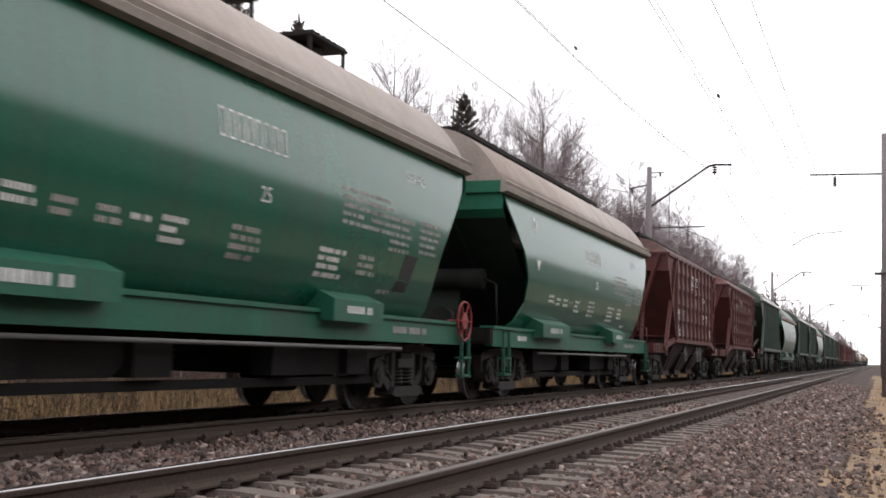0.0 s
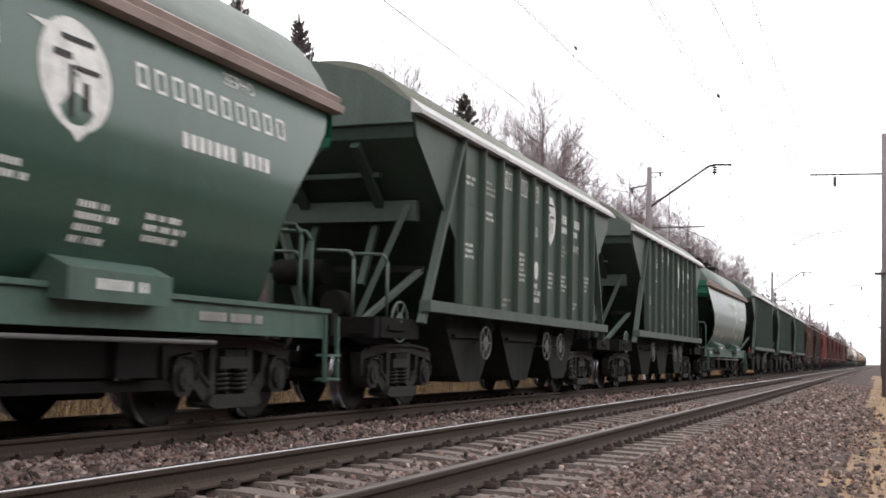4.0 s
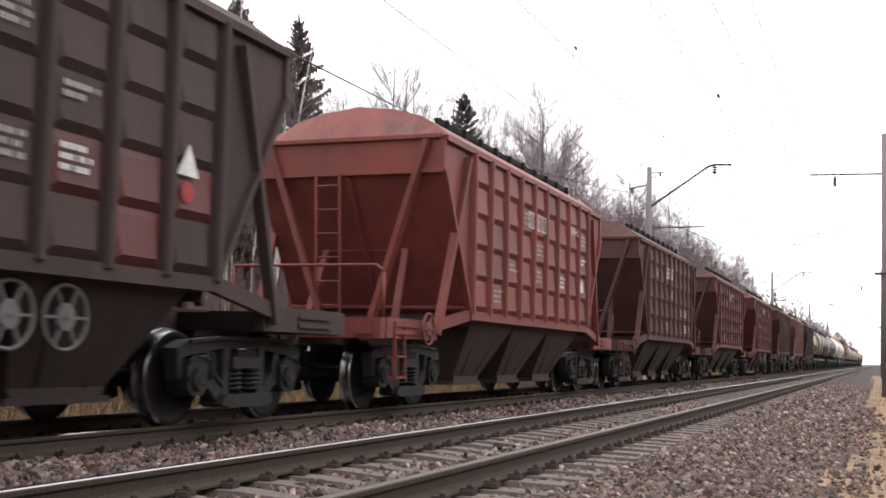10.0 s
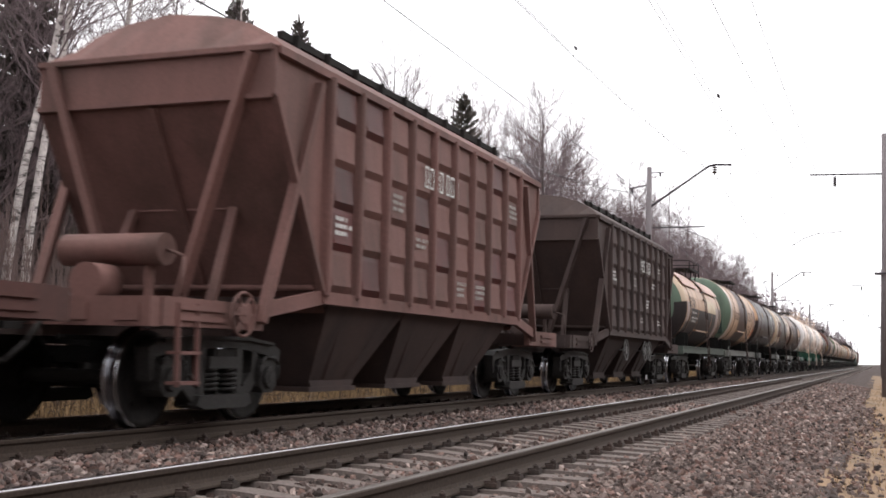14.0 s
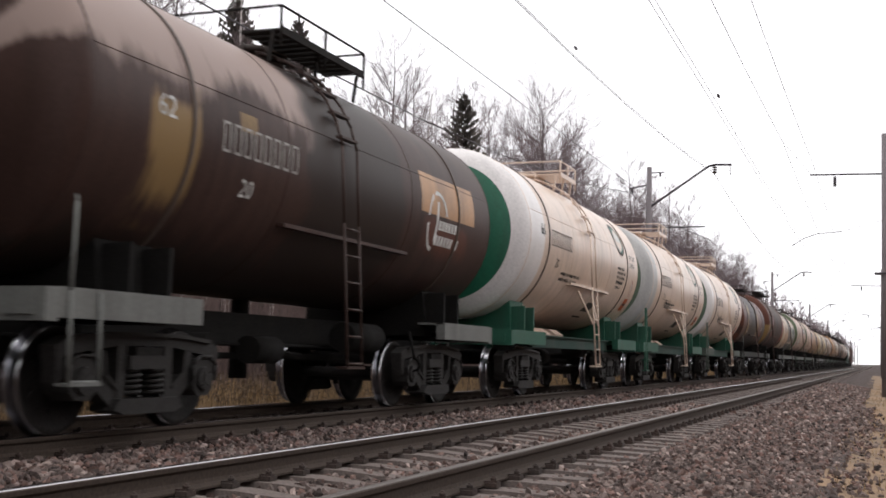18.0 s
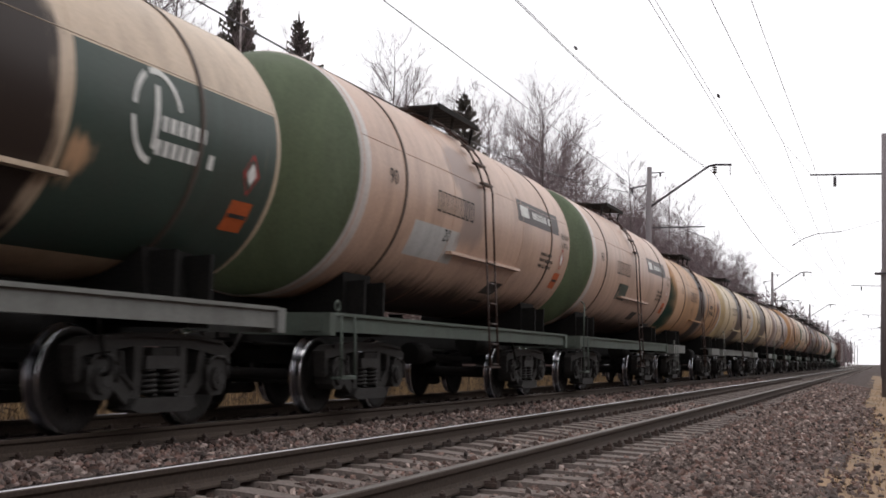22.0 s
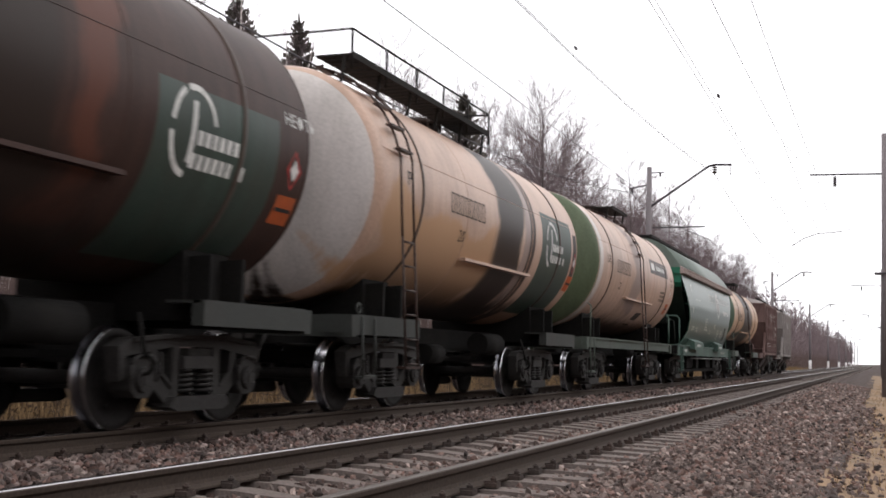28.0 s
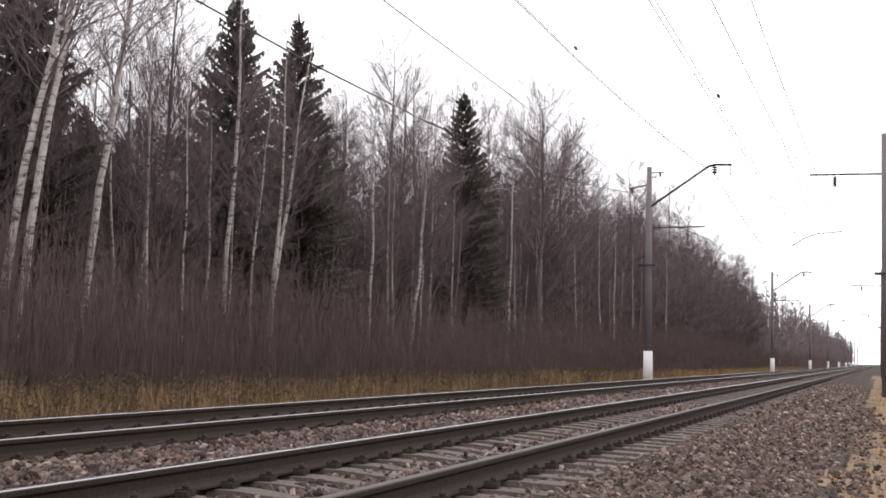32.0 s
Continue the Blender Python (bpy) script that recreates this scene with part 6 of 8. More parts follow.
def tank_wagon(label, base, cap=None, cap_r=1.0, band=(), zones=(), platform="small", seed=1, long_sill=False, sill=None, ledge=True, number=(-2.45, 2.82), num_mi=0, plaque=None,
               badge=None, badge_dark=False, hazard=True, hoops=True, pole=True, saddle=None, texts=(), cover=None, ladder_y=None, ladder_mat=None, text_mi=0, words=(), half=5.38, plate=False, rz=(1.5, 2.9), code="62", sign=(4.15, 1.88), badge_at=(2.85, 2.92), big=None):
    """Four-axle tank wagon: a riveted-looking barrel with dished ends on a short-silled frame.
    zones: (y0, y1, from degrees, to degrees from the top, material, raggedness)."""
    rng = random.Random(seed)
    w = wagon_root("tank_wagon", label)
    L = 12.02
    TANK_R, TANK_Z = rz
    up = TANK_Z - 2.9
    mats, idx = [], {}

    def mi(m):
        if m.name not in idx:
            idx[m.name] = len(mats)
            mats.append(m)
        return idx[m.name]
    mi(base)
    bm = bmesh.new()
    prof = [(-half + 0.40 - 0.40 * math.cos(a), TANK_R * math.sin(a)) for a in [math.pi / 2 * i / 10 for i in range(1, 11)]]
    body = [(-half + 0.40 + (2 * half - 0.80) * i / 92, TANK_R) for i in range(1, 92)]
    tail = [(-y, r) for y, r in prof[::-1]]
    prof = prof + body + tail
    N = 96
    vs, fs = lathe(bm, prof, TANK_Z, N, along="y")
    for row, flip in ((vs[0], 1), (vs[-1], -1)):
        f = bm.faces.new(row[::flip])
        f.smooth = True
        fs.append(f)
    hard = [z for z in zones if z[5] < 0.15]
    soft = [z for z in zones if z[5] >= 0.15]
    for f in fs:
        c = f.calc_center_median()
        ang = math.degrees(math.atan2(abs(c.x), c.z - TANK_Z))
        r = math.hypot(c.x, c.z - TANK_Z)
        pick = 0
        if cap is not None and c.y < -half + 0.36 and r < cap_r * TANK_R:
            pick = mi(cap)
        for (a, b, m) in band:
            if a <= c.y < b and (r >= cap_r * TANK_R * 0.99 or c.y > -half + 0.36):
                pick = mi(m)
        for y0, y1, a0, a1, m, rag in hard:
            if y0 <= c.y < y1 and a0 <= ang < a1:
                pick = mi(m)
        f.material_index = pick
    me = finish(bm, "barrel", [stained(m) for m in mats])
    # spilt oil and worn patches with soft, uneven edges, plus painted belly shade
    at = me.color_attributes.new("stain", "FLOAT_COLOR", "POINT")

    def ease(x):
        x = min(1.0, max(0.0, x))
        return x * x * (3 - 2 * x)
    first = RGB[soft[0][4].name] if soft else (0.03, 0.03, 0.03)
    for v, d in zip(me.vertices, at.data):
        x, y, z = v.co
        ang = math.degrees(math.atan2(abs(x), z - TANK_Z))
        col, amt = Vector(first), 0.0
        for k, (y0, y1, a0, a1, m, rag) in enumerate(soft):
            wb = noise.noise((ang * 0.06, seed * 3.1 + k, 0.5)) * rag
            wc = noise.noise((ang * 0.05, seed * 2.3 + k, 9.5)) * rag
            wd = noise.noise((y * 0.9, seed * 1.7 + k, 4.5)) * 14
            # zones from 126 degrees down fade slowly: soot plus belly shade in the colour
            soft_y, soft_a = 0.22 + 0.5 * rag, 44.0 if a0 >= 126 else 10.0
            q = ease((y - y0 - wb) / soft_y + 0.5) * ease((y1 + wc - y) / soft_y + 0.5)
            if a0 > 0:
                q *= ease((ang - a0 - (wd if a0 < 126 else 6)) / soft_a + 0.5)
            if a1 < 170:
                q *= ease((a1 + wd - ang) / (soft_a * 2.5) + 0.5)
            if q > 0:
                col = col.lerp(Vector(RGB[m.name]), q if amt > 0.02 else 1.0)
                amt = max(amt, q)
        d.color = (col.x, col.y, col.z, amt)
    part("barrel", me, None, w)
    if plate:
        bm = bmesh.new()
        quadbox(bm, 0.35, 1.15, -half + 0.07, -half + 0.13, 1.95, 2.5)
        for i in range(3):
            quadbox(bm, 0.45, (0.95, 1.08, 0.9)[i], -half + 0.064, -half + 0.071, 2.37 - 0.13 * i, 2.42 - 0.13 * i, 1)
        part("stencil_plate", bm, [M["bitumen"], M["dim"]], w, "dark panel with faded stencil lines")
    hoop_m = M["hoop"]
    if hoops:
        for y in (-3.62, 3.62):
            bm = bmesh.new()
            lathe(bm, [(y - 0.03, TANK_R), (y - 0.03, TANK_R + 0.014), (y + 0.03, TANK_R + 0.014), (y + 0.03, TANK_R)], TANK_Z, 72, along="y")
            part("barrel_strap", bm, hoop_m, w)
    for y in (-half + 0.42, half - 0.42):
        bm = bmesh.new()
        lathe(bm, [(y - 0.02, TANK_R), (y, TANK_R + 0.008), (y + 0.02, TANK_R)], TANK_Z, 72, along="y")
        part("end_seam", bm, base, w)
    # weld seams between the shell plates
    for ang in (28, 74):
        bm = bmesh.new()
        sx, sz = math.sin(radians(ang)) * (TANK_R + 0.001), TANK_Z + math.cos(radians(ang)) * (TANK_R + 0.001)
        rod(bm, (sx, -half + 0.45, sz), (sx, half - 0.45, sz), 0.004, 5)
        part("weld_seam", bm, base, w)
    for y in (-1.75, 1.75):
        bm = bmesh.new()
        lathe(bm, [(y - 0.012, TANK_R), (y, TANK_R + 0.007), (y + 0.012, TANK_R)], TANK_Z, 72, along="y")
        part("weld_seam", bm, base, w)
    # saddles
    sm = saddle or M["under"]
    for y in (-3.9, 3.9):
        bm = bmesh.new()
        pts = []
        for i in range(9):
            a = radians(-40 + 80 * i / 8)
            pts.append((TANK_R * 1.005 * math.sin(a), TANK_Z - TANK_R * 1.005 * math.cos(a)))
        prism(bm, [(-1.05, 1.05)] + pts + [(1.05, 1.05)], y - 0.42, y + 0.42)
        for s in (-0.3, 0.3):
            prism(bm, [(0.95, 1.1), (1.3, 1.12), (1.3, 1.72), (1.0, 1.7)], y + s - 0.03, y + s + 0.03)
        part("saddle", bm, sm, w)
    sillm = sill or M["frame_green"]
    if long_sill:
        for s in (-1, 1):
            bm = bmesh.new()
            quadbox(bm, s * 1.35 - 0.06, s * 1.35 + 0.06, -L / 2 + 0.7, L / 2 - 0.7, 1.02, 1.24)
            quadbox(bm, s * 1.35 - 0.1, s * 1.35 + 0.1, -L / 2 + 0.7, L / 2 - 0.7, 1.21, 1.25)
            part("side_sill", bm, sillm, w)
    else:
        for s in (-1, 1):
            for e in (-1, 1):
                bm = bmesh.new()
                y0, y1 = sorted((e * (L / 2 - 0.7), e * (L / 2 - 2.75)))
                quadbox(bm, s * 1.38 - 0.07, s * 1.38 + 0.07, y0, y1, 1.0, 1.25)
                quadbox(bm, s * 1.2 - 0.2, s * 1.2 + 0.2, y0, y1, 1.22, 1.25)
                part("end_deck", bm, sillm, w)
    if platform == "cream":
        for s in (-1, 1):
            bm = bmesh.new()
            quadbox(bm, s * 1.12 - 0.05, s * 1.12 + 0.05, -3.25, 3.25, 0.96, 1.2)
            quadbox(bm, s * 1.12 - 0.1, s * 1.12 + 0.1, -3.25, 3.25, 1.18, 1.21)
            part("side_beam", bm, M["frame_deep"], w)
        for y0, y1 in ((-2.9, -1.75), (-1.3, -0.75)):
            bm = bmesh.new()
            prism(bm, [(0.7, 1.2), (1.1, 1.2), (1.12, 1.25), (0.95, 1.36), (0.7, 1.36)], y0, y1)
            part("shell_pad", bm, base, w)
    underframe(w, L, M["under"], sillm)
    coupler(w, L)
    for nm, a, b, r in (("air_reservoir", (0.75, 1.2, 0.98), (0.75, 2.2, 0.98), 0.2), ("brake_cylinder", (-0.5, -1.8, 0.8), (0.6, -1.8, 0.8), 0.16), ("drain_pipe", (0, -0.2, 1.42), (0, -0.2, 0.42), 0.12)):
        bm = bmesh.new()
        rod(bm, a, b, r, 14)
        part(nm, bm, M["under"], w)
    bm = bmesh.new()
    ring(bm, (1.2, 2.7, 0.62), (0, 1, 0), 0.09, 0.02, 10, 5)
    rod(bm, (1.1, 2.7, 1.1), (1.2, 2.7, 0.7), 0.022, 6)
    part("safety_loop", bm, M["under"], w)
    lm = ladder_mat or (base if platform == "cream" else M["oil_brown"])
    # side ladder, curving over the barrel to the platform
    ly = ladder_y if ladder_y is not None else (-4.4 if platform == "long" else -0.4)
    bm = bmesh.new()
    for dy in (-0.2, 0.2):
        pts = [(TANK_R + 0.22, dy + ly, 0.6), (TANK_R + 0.12, dy + ly, 2.3)]
        for i in range(7):
            a = radians(78 - 66 * i / 6)
            pts.append((math.sin(a) * (TANK_R + 0.1), dy + ly, TANK_Z + math.cos(a) * (TANK_R + 0.1)))
        pipe(bm, pts, 0.018)
    for i in range(6):
        z = 0.64 + 0.32 * i
        xr = TANK_R + 0.22 - 0.1 * (z - 0.6) / 1.7
        rod(bm, (xr, ly - 0.2, z), (xr, ly + 0.2, z), 0.015, 5)
    for i in range(6):
        a = radians(74 - 60 * i / 5)
        q = (math.sin(a) * (TANK_R + 0.1), TANK_Z + math.cos(a) * (TANK_R + 0.1))
        quadbox(bm, q[0] - 0.06, q[0] + 0.03, ly - 0.22, ly + 0.22, q[1] - 0.015, q[1] + 0.015)
    quadbox(bm, TANK_R + 0.1, TANK_R + 0.24, ly - 0.25, ly + 0.25, 0.58, 0.61)
    if platform == "cream":
        for dy in (-0.45, 0.5):
            beam(bm, (TANK_R + 0.15, ly + dy * 0.4, 1.5), (TANK_R - 0.1, ly + dy * 1.3, 2.2), 0.025, 0.04)
    part("side_ladder", bm, lm, w)
    if ledge:
        bm = bmesh.new()
        z = TANK_Z - 0.74
        x = round_side(TANK_R, TANK_Z)(0, z)[0]
        quadbox(bm, x - 0.02, x + 0.1, -1.65, 1.85, z - 0.02, z + 0.025)
        part("side_ledge", bm, base, w)
    # dome and top platform
    top = TANK_Z + TANK_R
    bm = bmesh.new()
    rod(bm, (0, 0, top - 0.05), (0, 0, top + 0.16), 0.36, 18)
    rod(bm, (0, 0, top + 0.16), (0, 0, top + 0.24), 0.4, 18)
    rod(bm, (0.1, 0.7, top - 0.05), (0.1, 0.7, top + 0.12), 0.12, 10)
    for k in range(8):
        a = k * math.pi / 4
        rod(bm, (0.4 * math.cos(a), 0.4 * math.sin(a), top + 0.08), (0.4 * math.cos(a), 0.4 * math.sin(a), top + 0.26), 0.03, 6)
    part("manhole_dome", bm, M["oil"] if platform != "cream" else base, w)
    if platform:
        y0, y1 = {"small": (-0.9, 1.0), "rail": (-1.1, 1.2), "long": (-4.7, 1.0), "cream": (-0.55, 0.75)}[platform]
        bm = bmesh.new()
        px = 0.55
        pz = top + (0.1 if platform == "small" else 0.16)
        n = int((y1 - y0) / 0.2)
        for i in range(n):
            y = y0 + (y1 - y0) * i / n
            quadbox(bm, px - 0.15, px + 0.4, y, y + 0.15, pz, pz + 0.03)
        quadbox(bm, px + 0.38, px + 0.42, y0, y1, pz - 0.04, pz + 0.05)
        quadbox(bm, -px - 0.4, -px + 0.1, y0, y1, pz, pz + 0.03)
        k = max(2, int((y1 - y0) / 1.0))
        for i in range(k + 1):
            y = y0 + (y1 - y0) * i / k
            beam(bm, (px + 0.3, y, pz), (px + 0.25, y, top - 0.2), 0.04, 0.04)
        part("top_platform", bm, M["iron"] if platform != "cream" else base, w)
        if platform != "small":
            bm = bmesh.new()
            rail_z = 0.36 if platform == "long" else 0.3
            for i in range(k + 1):
                y = y0 + (y1 - y0) * i / k
                for s in (1, -1):
                    rod(bm, (s * (px + 0.4), y, pz - 0.2), (s * (px + 0.4), y, pz + rail_z), 0.02, 6)
            for s in (1, -1):
                rod(bm, (s * (px + 0.4), y0, pz + rail_z), (s * (px + 0.4), y1, pz + rail_z), 0.017, 6)
            for y in (y0, y1):
                rod(bm, (-px - 0.4, y, pz + rail_z), (px + 0.4, y, pz + rail_z), 0.017, 6)
            part("platform_railing", bm, M["iron"] if platform != "cream" else base, w)
    if pole:
        bm = bmesh.new()
        if platform == "cream":
            beam(bm, (1.44, -L / 2 + 0.85, 0.45), (1.44, -L / 2 + 0.85, 2.2), 0.04, 0.05, up=(1, 0, 0))
            beam(bm, (1.44, -L / 2 + 1.2, 0.45), (1.44, -L / 2 + 0.95, 2.2), 0.03, 0.04, up=(1, 0, 0))
            quadbox(bm, 1.34, 1.5, -L / 2 + 0.83, -L / 2 + 1.22, 0.75, 0.775)
        else:
            pipe(bm, [(1.46, -L / 2 + 0.82, 1.22), (1.48, -L / 2 + 0.82, 0.48), (1.48, -L / 2 + 1.2, 0.48), (1.46, -L / 2 + 1.2, 1.22)], 0.018)
            if seed % 2:
                pipe(bm, [(1.46, -L / 2 + 0.82, 1.2), (1.46, -L / 2 + 0.84, 1.95), (1.36, -L / 2 + 0.95, 2.02)], 0.016)
            else:
                ring(bm, (1.42, -L / 2 + 0.78, 1.33), (1, 0, 0), 0.06, 0.016, 12, 5)
        quadbox(bm, 1.36, 1.5, -L / 2 + 0.8, -L / 2 + 1.22, 0.45, 0.475)
        part("corner_post", bm, sillm, w)
    if cover:
        # raised weather cover over the upper part of the barrel
        for y0, y1 in ((-4.35, -1.0), (0.6, 4.4)):
            bm = bmesh.new()
            rows = []
            for y in (y0, y1):
                rows.append([((TANK_R + 0.07) * math.sin(radians(a)), y, TANK_Z + (TANK_R + 0.07) * math.cos(radians(a))) for a in range(-58, 59, 4)])
            sheet(bm, rows)
            bmesh.ops.solidify(bm, geom=bm.faces[:], thickness=0.05)
            part("weather_cover", bm, cover, w, "pinkish curved sheet cover")
    around = round_side(TANK_R, TANK_Z)
    mk = Marks(lambda y, z: around(y, z + up))
    if number:
        mk.digits(number[0] - 0.05, number[1] - 0.03, 8, 0.31, 0.14, 0.06, mi=9 if num_mi else 0)
        mk.words("20", number[0] + 0.4, number[1] - 0.42, 0.26, num_mi)
    if code:
        mk.words(code, -4.2, (number[1] if number else 2.8) + 0.12, 0.3, num_mi)
    for y, z, ww, n in texts:
        mk.text_bars(y, z, ww, n, 0.06, 0.05, mi=text_mi)
    for s, y, z, size in words:
        mk.words(s, y, z, size, text_mi)
    if plaque:
        y, z = plaque
        mk.patch(y, y + 2.7, z, z + 0.4, 5, 0.004, slant=0.1)
        mk.text_bars(y + 0.95, z + 0.26, 1.5, 1, 0.13, mi=2)
        mk.patch(y + 0.2, y + 0.7, z + 0.1, z + 0.3, 2, 0.008)
    if badge == "ring":
        y, z = badge_at
        bi = 0 if badge_dark else 1
        mk.oval(y, z, 0.38, 0.44, bi, inner=0.86, a0=0.04, a1=0.3)
        mk.oval(y, z, 0.38, 0.44, bi, inner=0.86, a0=0.33, a1=0.48)
        mk.oval(y, z, 0.38, 0.44, bi, inner=0.86, a0=0.52, a1=0.74)
        mk.patch(y - 0.04, y + 0.03, z - 0.3, z + 0.28, bi)
        mk.text_bars(y + 0.08, z + 0.02, 0.85, 1, 0.14, mi=bi)
        mk.text_bars(y + 0.02, z - 0.2, 0.95, 1, 0.14, mi=bi)
    if badge == "disc":
        y, z = 2.98, 3.55
        mk.oval(y, z, 0.48, 0.4, 7, inner=0.84)
        mk.oval(y, z, 0.4, 0.33, 6)
        mk.patch(y - 0.25, y + 0.25, z - 0.06, z + 0.16, 2, 0.01)
    if badge == "words":
        mk.text_bars(3.1, 3.32, 1.5, 1, 0.18, mi=0)
        mk.text_bars(3.1, 3.06, 1.5, 1, 0.18, mi=0)
    if hazard:
        yy, zz = sign
        mk.patch(yy, yy + 0.4, zz, zz + 0.3, 3)
        mk.patch(yy + 0.03, yy + 0.37, zz + 0.13, zz + 0.17, 0, 0.009)
        mk.shape([(yy + 0.2, zz + 0.36), (yy + 0.36, zz + 0.58), (yy + 0.2, zz + 0.8), (yy + 0.04, zz + 0.58)], 4)
        mk.shape([(yy + 0.2, zz + 0.46), (yy + 0.29, zz + 0.58), (yy + 0.2, zz + 0.7), (yy + 0.11, zz + 0.58)], 2, 0.01)
    if platform == "cream" or plaque:
        mk.patch(0.8, 1.5, 1.56, 1.9, 8, slant=0.5)
    if big:
        # a firm's name, as letter-sized blocks
        y, z, n, h, ww = big
        mk.digits(y, z, n, h, ww, ww * 0.35, mi=text_mi)
    mk.done(w, [M["black"], M["white"], M["white"], M["orange"], M["red_sign"], M["plaque"], M["badge_green"], M["black"], M["blot"], M["dim"]])
    add_bogie(w, -L / 2 + 2.34)
    add_bogie(w, L / 2 - 2.34)
    return w


# ---- wagon paints ----
rgbmat("green_bright", (0.006, 0.088, 0.054), amount=0.3, rough=0.24, spec=0.6, runs=0.1)
# green darkened to paint shade under hopper ends; the stencil plate shares it
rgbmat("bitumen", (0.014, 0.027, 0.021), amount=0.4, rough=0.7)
rgbmat("green_tech", (0.03, 0.072, 0.054), amount=0.35, rough=0.3, spec=0.5, runs=0.12, grime=(0.034, 0.048, 0.041))
rgbmat("green_dark", (0.047, 0.07, 0.055), amount=0.35, rough=0.5, grime=(0.034, 0.034, 0.031))
rgbmat("green_dark_trim", (0.075, 0.098, 0.084), amount=0.4, rough=0.6)
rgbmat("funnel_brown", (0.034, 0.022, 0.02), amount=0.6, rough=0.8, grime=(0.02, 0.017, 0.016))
rgbmat("cement_brown", (0.165, 0.106, 0.098), low=0.4, high=0.66, scale=1.6, amount=0.75, rough=0.85, grime=(0.075, 0.036, 0.032))
rgbmat("cement_funnel", (0.075, 0.062, 0.058), amount=0.5, rough=0.9, grime=(0.035, 0.03, 0.028))
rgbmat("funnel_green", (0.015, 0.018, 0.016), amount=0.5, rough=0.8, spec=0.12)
rgbmat("green_head", (0.014, 0.125, 0.075), amount=0.25, rough=0.5)
rgbmat("green_sill", (0.015, 0.1, 0.062), amount=0.45, rough=0.5)
rgbmat("green_sill_grey", (0.068, 0.116, 0.095), amount=0.45, rough=0.6)
rgbmat("roof_beige", (0.33, 0.275, 0.245), amount=0.35, rough=0.6, grime=(0.136, 0.109, 0.088))
rgbmat("roof_green", (0.12, 0.15, 0.13), amount=0.4, rough=0.5, grime=(0.061, 0.068, 0.061))
rgbmat("roof_olive", (0.163, 0.17, 0.143), amount=0.4, rough=0.6, grime=(0.088, 0.088, 0.075))
rgbmat("trim_white", (0.422, 0.415, 0.408), amount=0.25, rough=0.5)
rgbmat("trim_pink", (0.34, 0.272, 0.252), amount=0.35, rough=0.6)
rgbmat("trim_beige", (0.3, 0.265, 0.235), amount=0.35, rough=0.6)
rgbmat("red_oxide", (0.096, 0.026, 0.024), low=0.42, high=0.66, scale=1.1, amount=0.65, rough=0.55, grime=(0.048, 0.027, 0.024))
rgbmat("red_light", (0.19, 0.046, 0.037), low=0.42, high=0.66, scale=1.1, amount=0.65, rough=0.55, grime=(0.068, 0.031, 0.027))
rgbmat("brown_dust", (0.088, 0.049, 0.041), low=0.42, high=0.66, scale=1.1, amount=0.65, rough=0.75, grime=(0.037, 0.027, 0.024))
rgbmat("brown_mid", (0.078, 0.033, 0.028), low=0.42, high=0.66, scale=1.1, amount=0.65, rough=0.7, grime=(0.041, 0.027, 0.024))
rgbmat("brown_dark", (0.056, 0.036, 0.032), low=0.42, high=0.66, scale=1.1, amount=0.65, rough=0.75, grime=(0.027, 0.02, 0.02))
rgbmat("brown_pink", (0.16, 0.08, 0.07), low=0.42, high=0.66, scale=1.1, amount=0.65, rough=0.7, grime=(0.068, 0.041, 0.034))
rgbmat("grey_dust", (0.28, 0.25, 0.24), amount=0.5, rough=0.85, grime=(0.102, 0.088, 0.082))
rgbmat("cream", (0.48, 0.37, 0.27), runs=0.16, spec=0.5, low=0.46, high=0.68, amount=0.6, rough=0.4, grime=(0.25, 0.18, 0.12))
rgbmat("white_clean", (0.72, 0.69, 0.68), amount=0.25, rough=0.35, spec=0.5, grime=(0.4, 0.37, 0.35))
rgbmat("frame_deep", (0.012, 0.042, 0.031), amount=0.5, rough=0.7)
rgbmat("cream_bright", (0.62, 0.48, 0.385), amount=0.3, rough=0.28, spec=0.5, grime=(0.32, 0.24, 0.175))
rgbmat("peach", (0.46, 0.31, 0.235), runs=0.16, spec=0.5, low=0.46, high=0.68, amount=0.6, rough=0.4, grime=(0.25, 0.16, 0.11))
rgbmat("tan", (0.45, 0.28, 0.17), runs=0.16, spec=0.5, low=0.46, high=0.68, amount=0.6, rough=0.45, grime=(0.123, 0.073, 0.045))
rgbmat("tan_orange", (0.4, 0.215, 0.095), runs=0.16, spec=0.5, low=0.46, high=0.68, amount=0.6, rough=0.45, grime=(0.123, 0.067, 0.039))
rgbmat("yellow_cream", (0.47, 0.36, 0.205), runs=0.16, spec=0.5, low=0.46, high=0.68, amount=0.6, rough=0.42, grime=(0.151, 0.106, 0.062))
rgbmat("pink_grey", (0.29, 0.22, 0.195), runs=0.16, spec=0.5, low=0.46, high=0.68, amount=0.6, rough=0.45, grime=(0.112, 0.078, 0.067))
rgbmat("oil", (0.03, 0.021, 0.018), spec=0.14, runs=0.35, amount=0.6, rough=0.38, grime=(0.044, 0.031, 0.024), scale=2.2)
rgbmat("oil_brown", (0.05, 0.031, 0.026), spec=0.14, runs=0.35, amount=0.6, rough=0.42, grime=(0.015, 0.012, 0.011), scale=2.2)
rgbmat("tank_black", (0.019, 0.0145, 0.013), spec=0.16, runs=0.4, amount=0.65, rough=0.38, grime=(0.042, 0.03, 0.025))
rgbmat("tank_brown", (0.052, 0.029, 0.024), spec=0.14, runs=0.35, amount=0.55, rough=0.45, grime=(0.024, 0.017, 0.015))
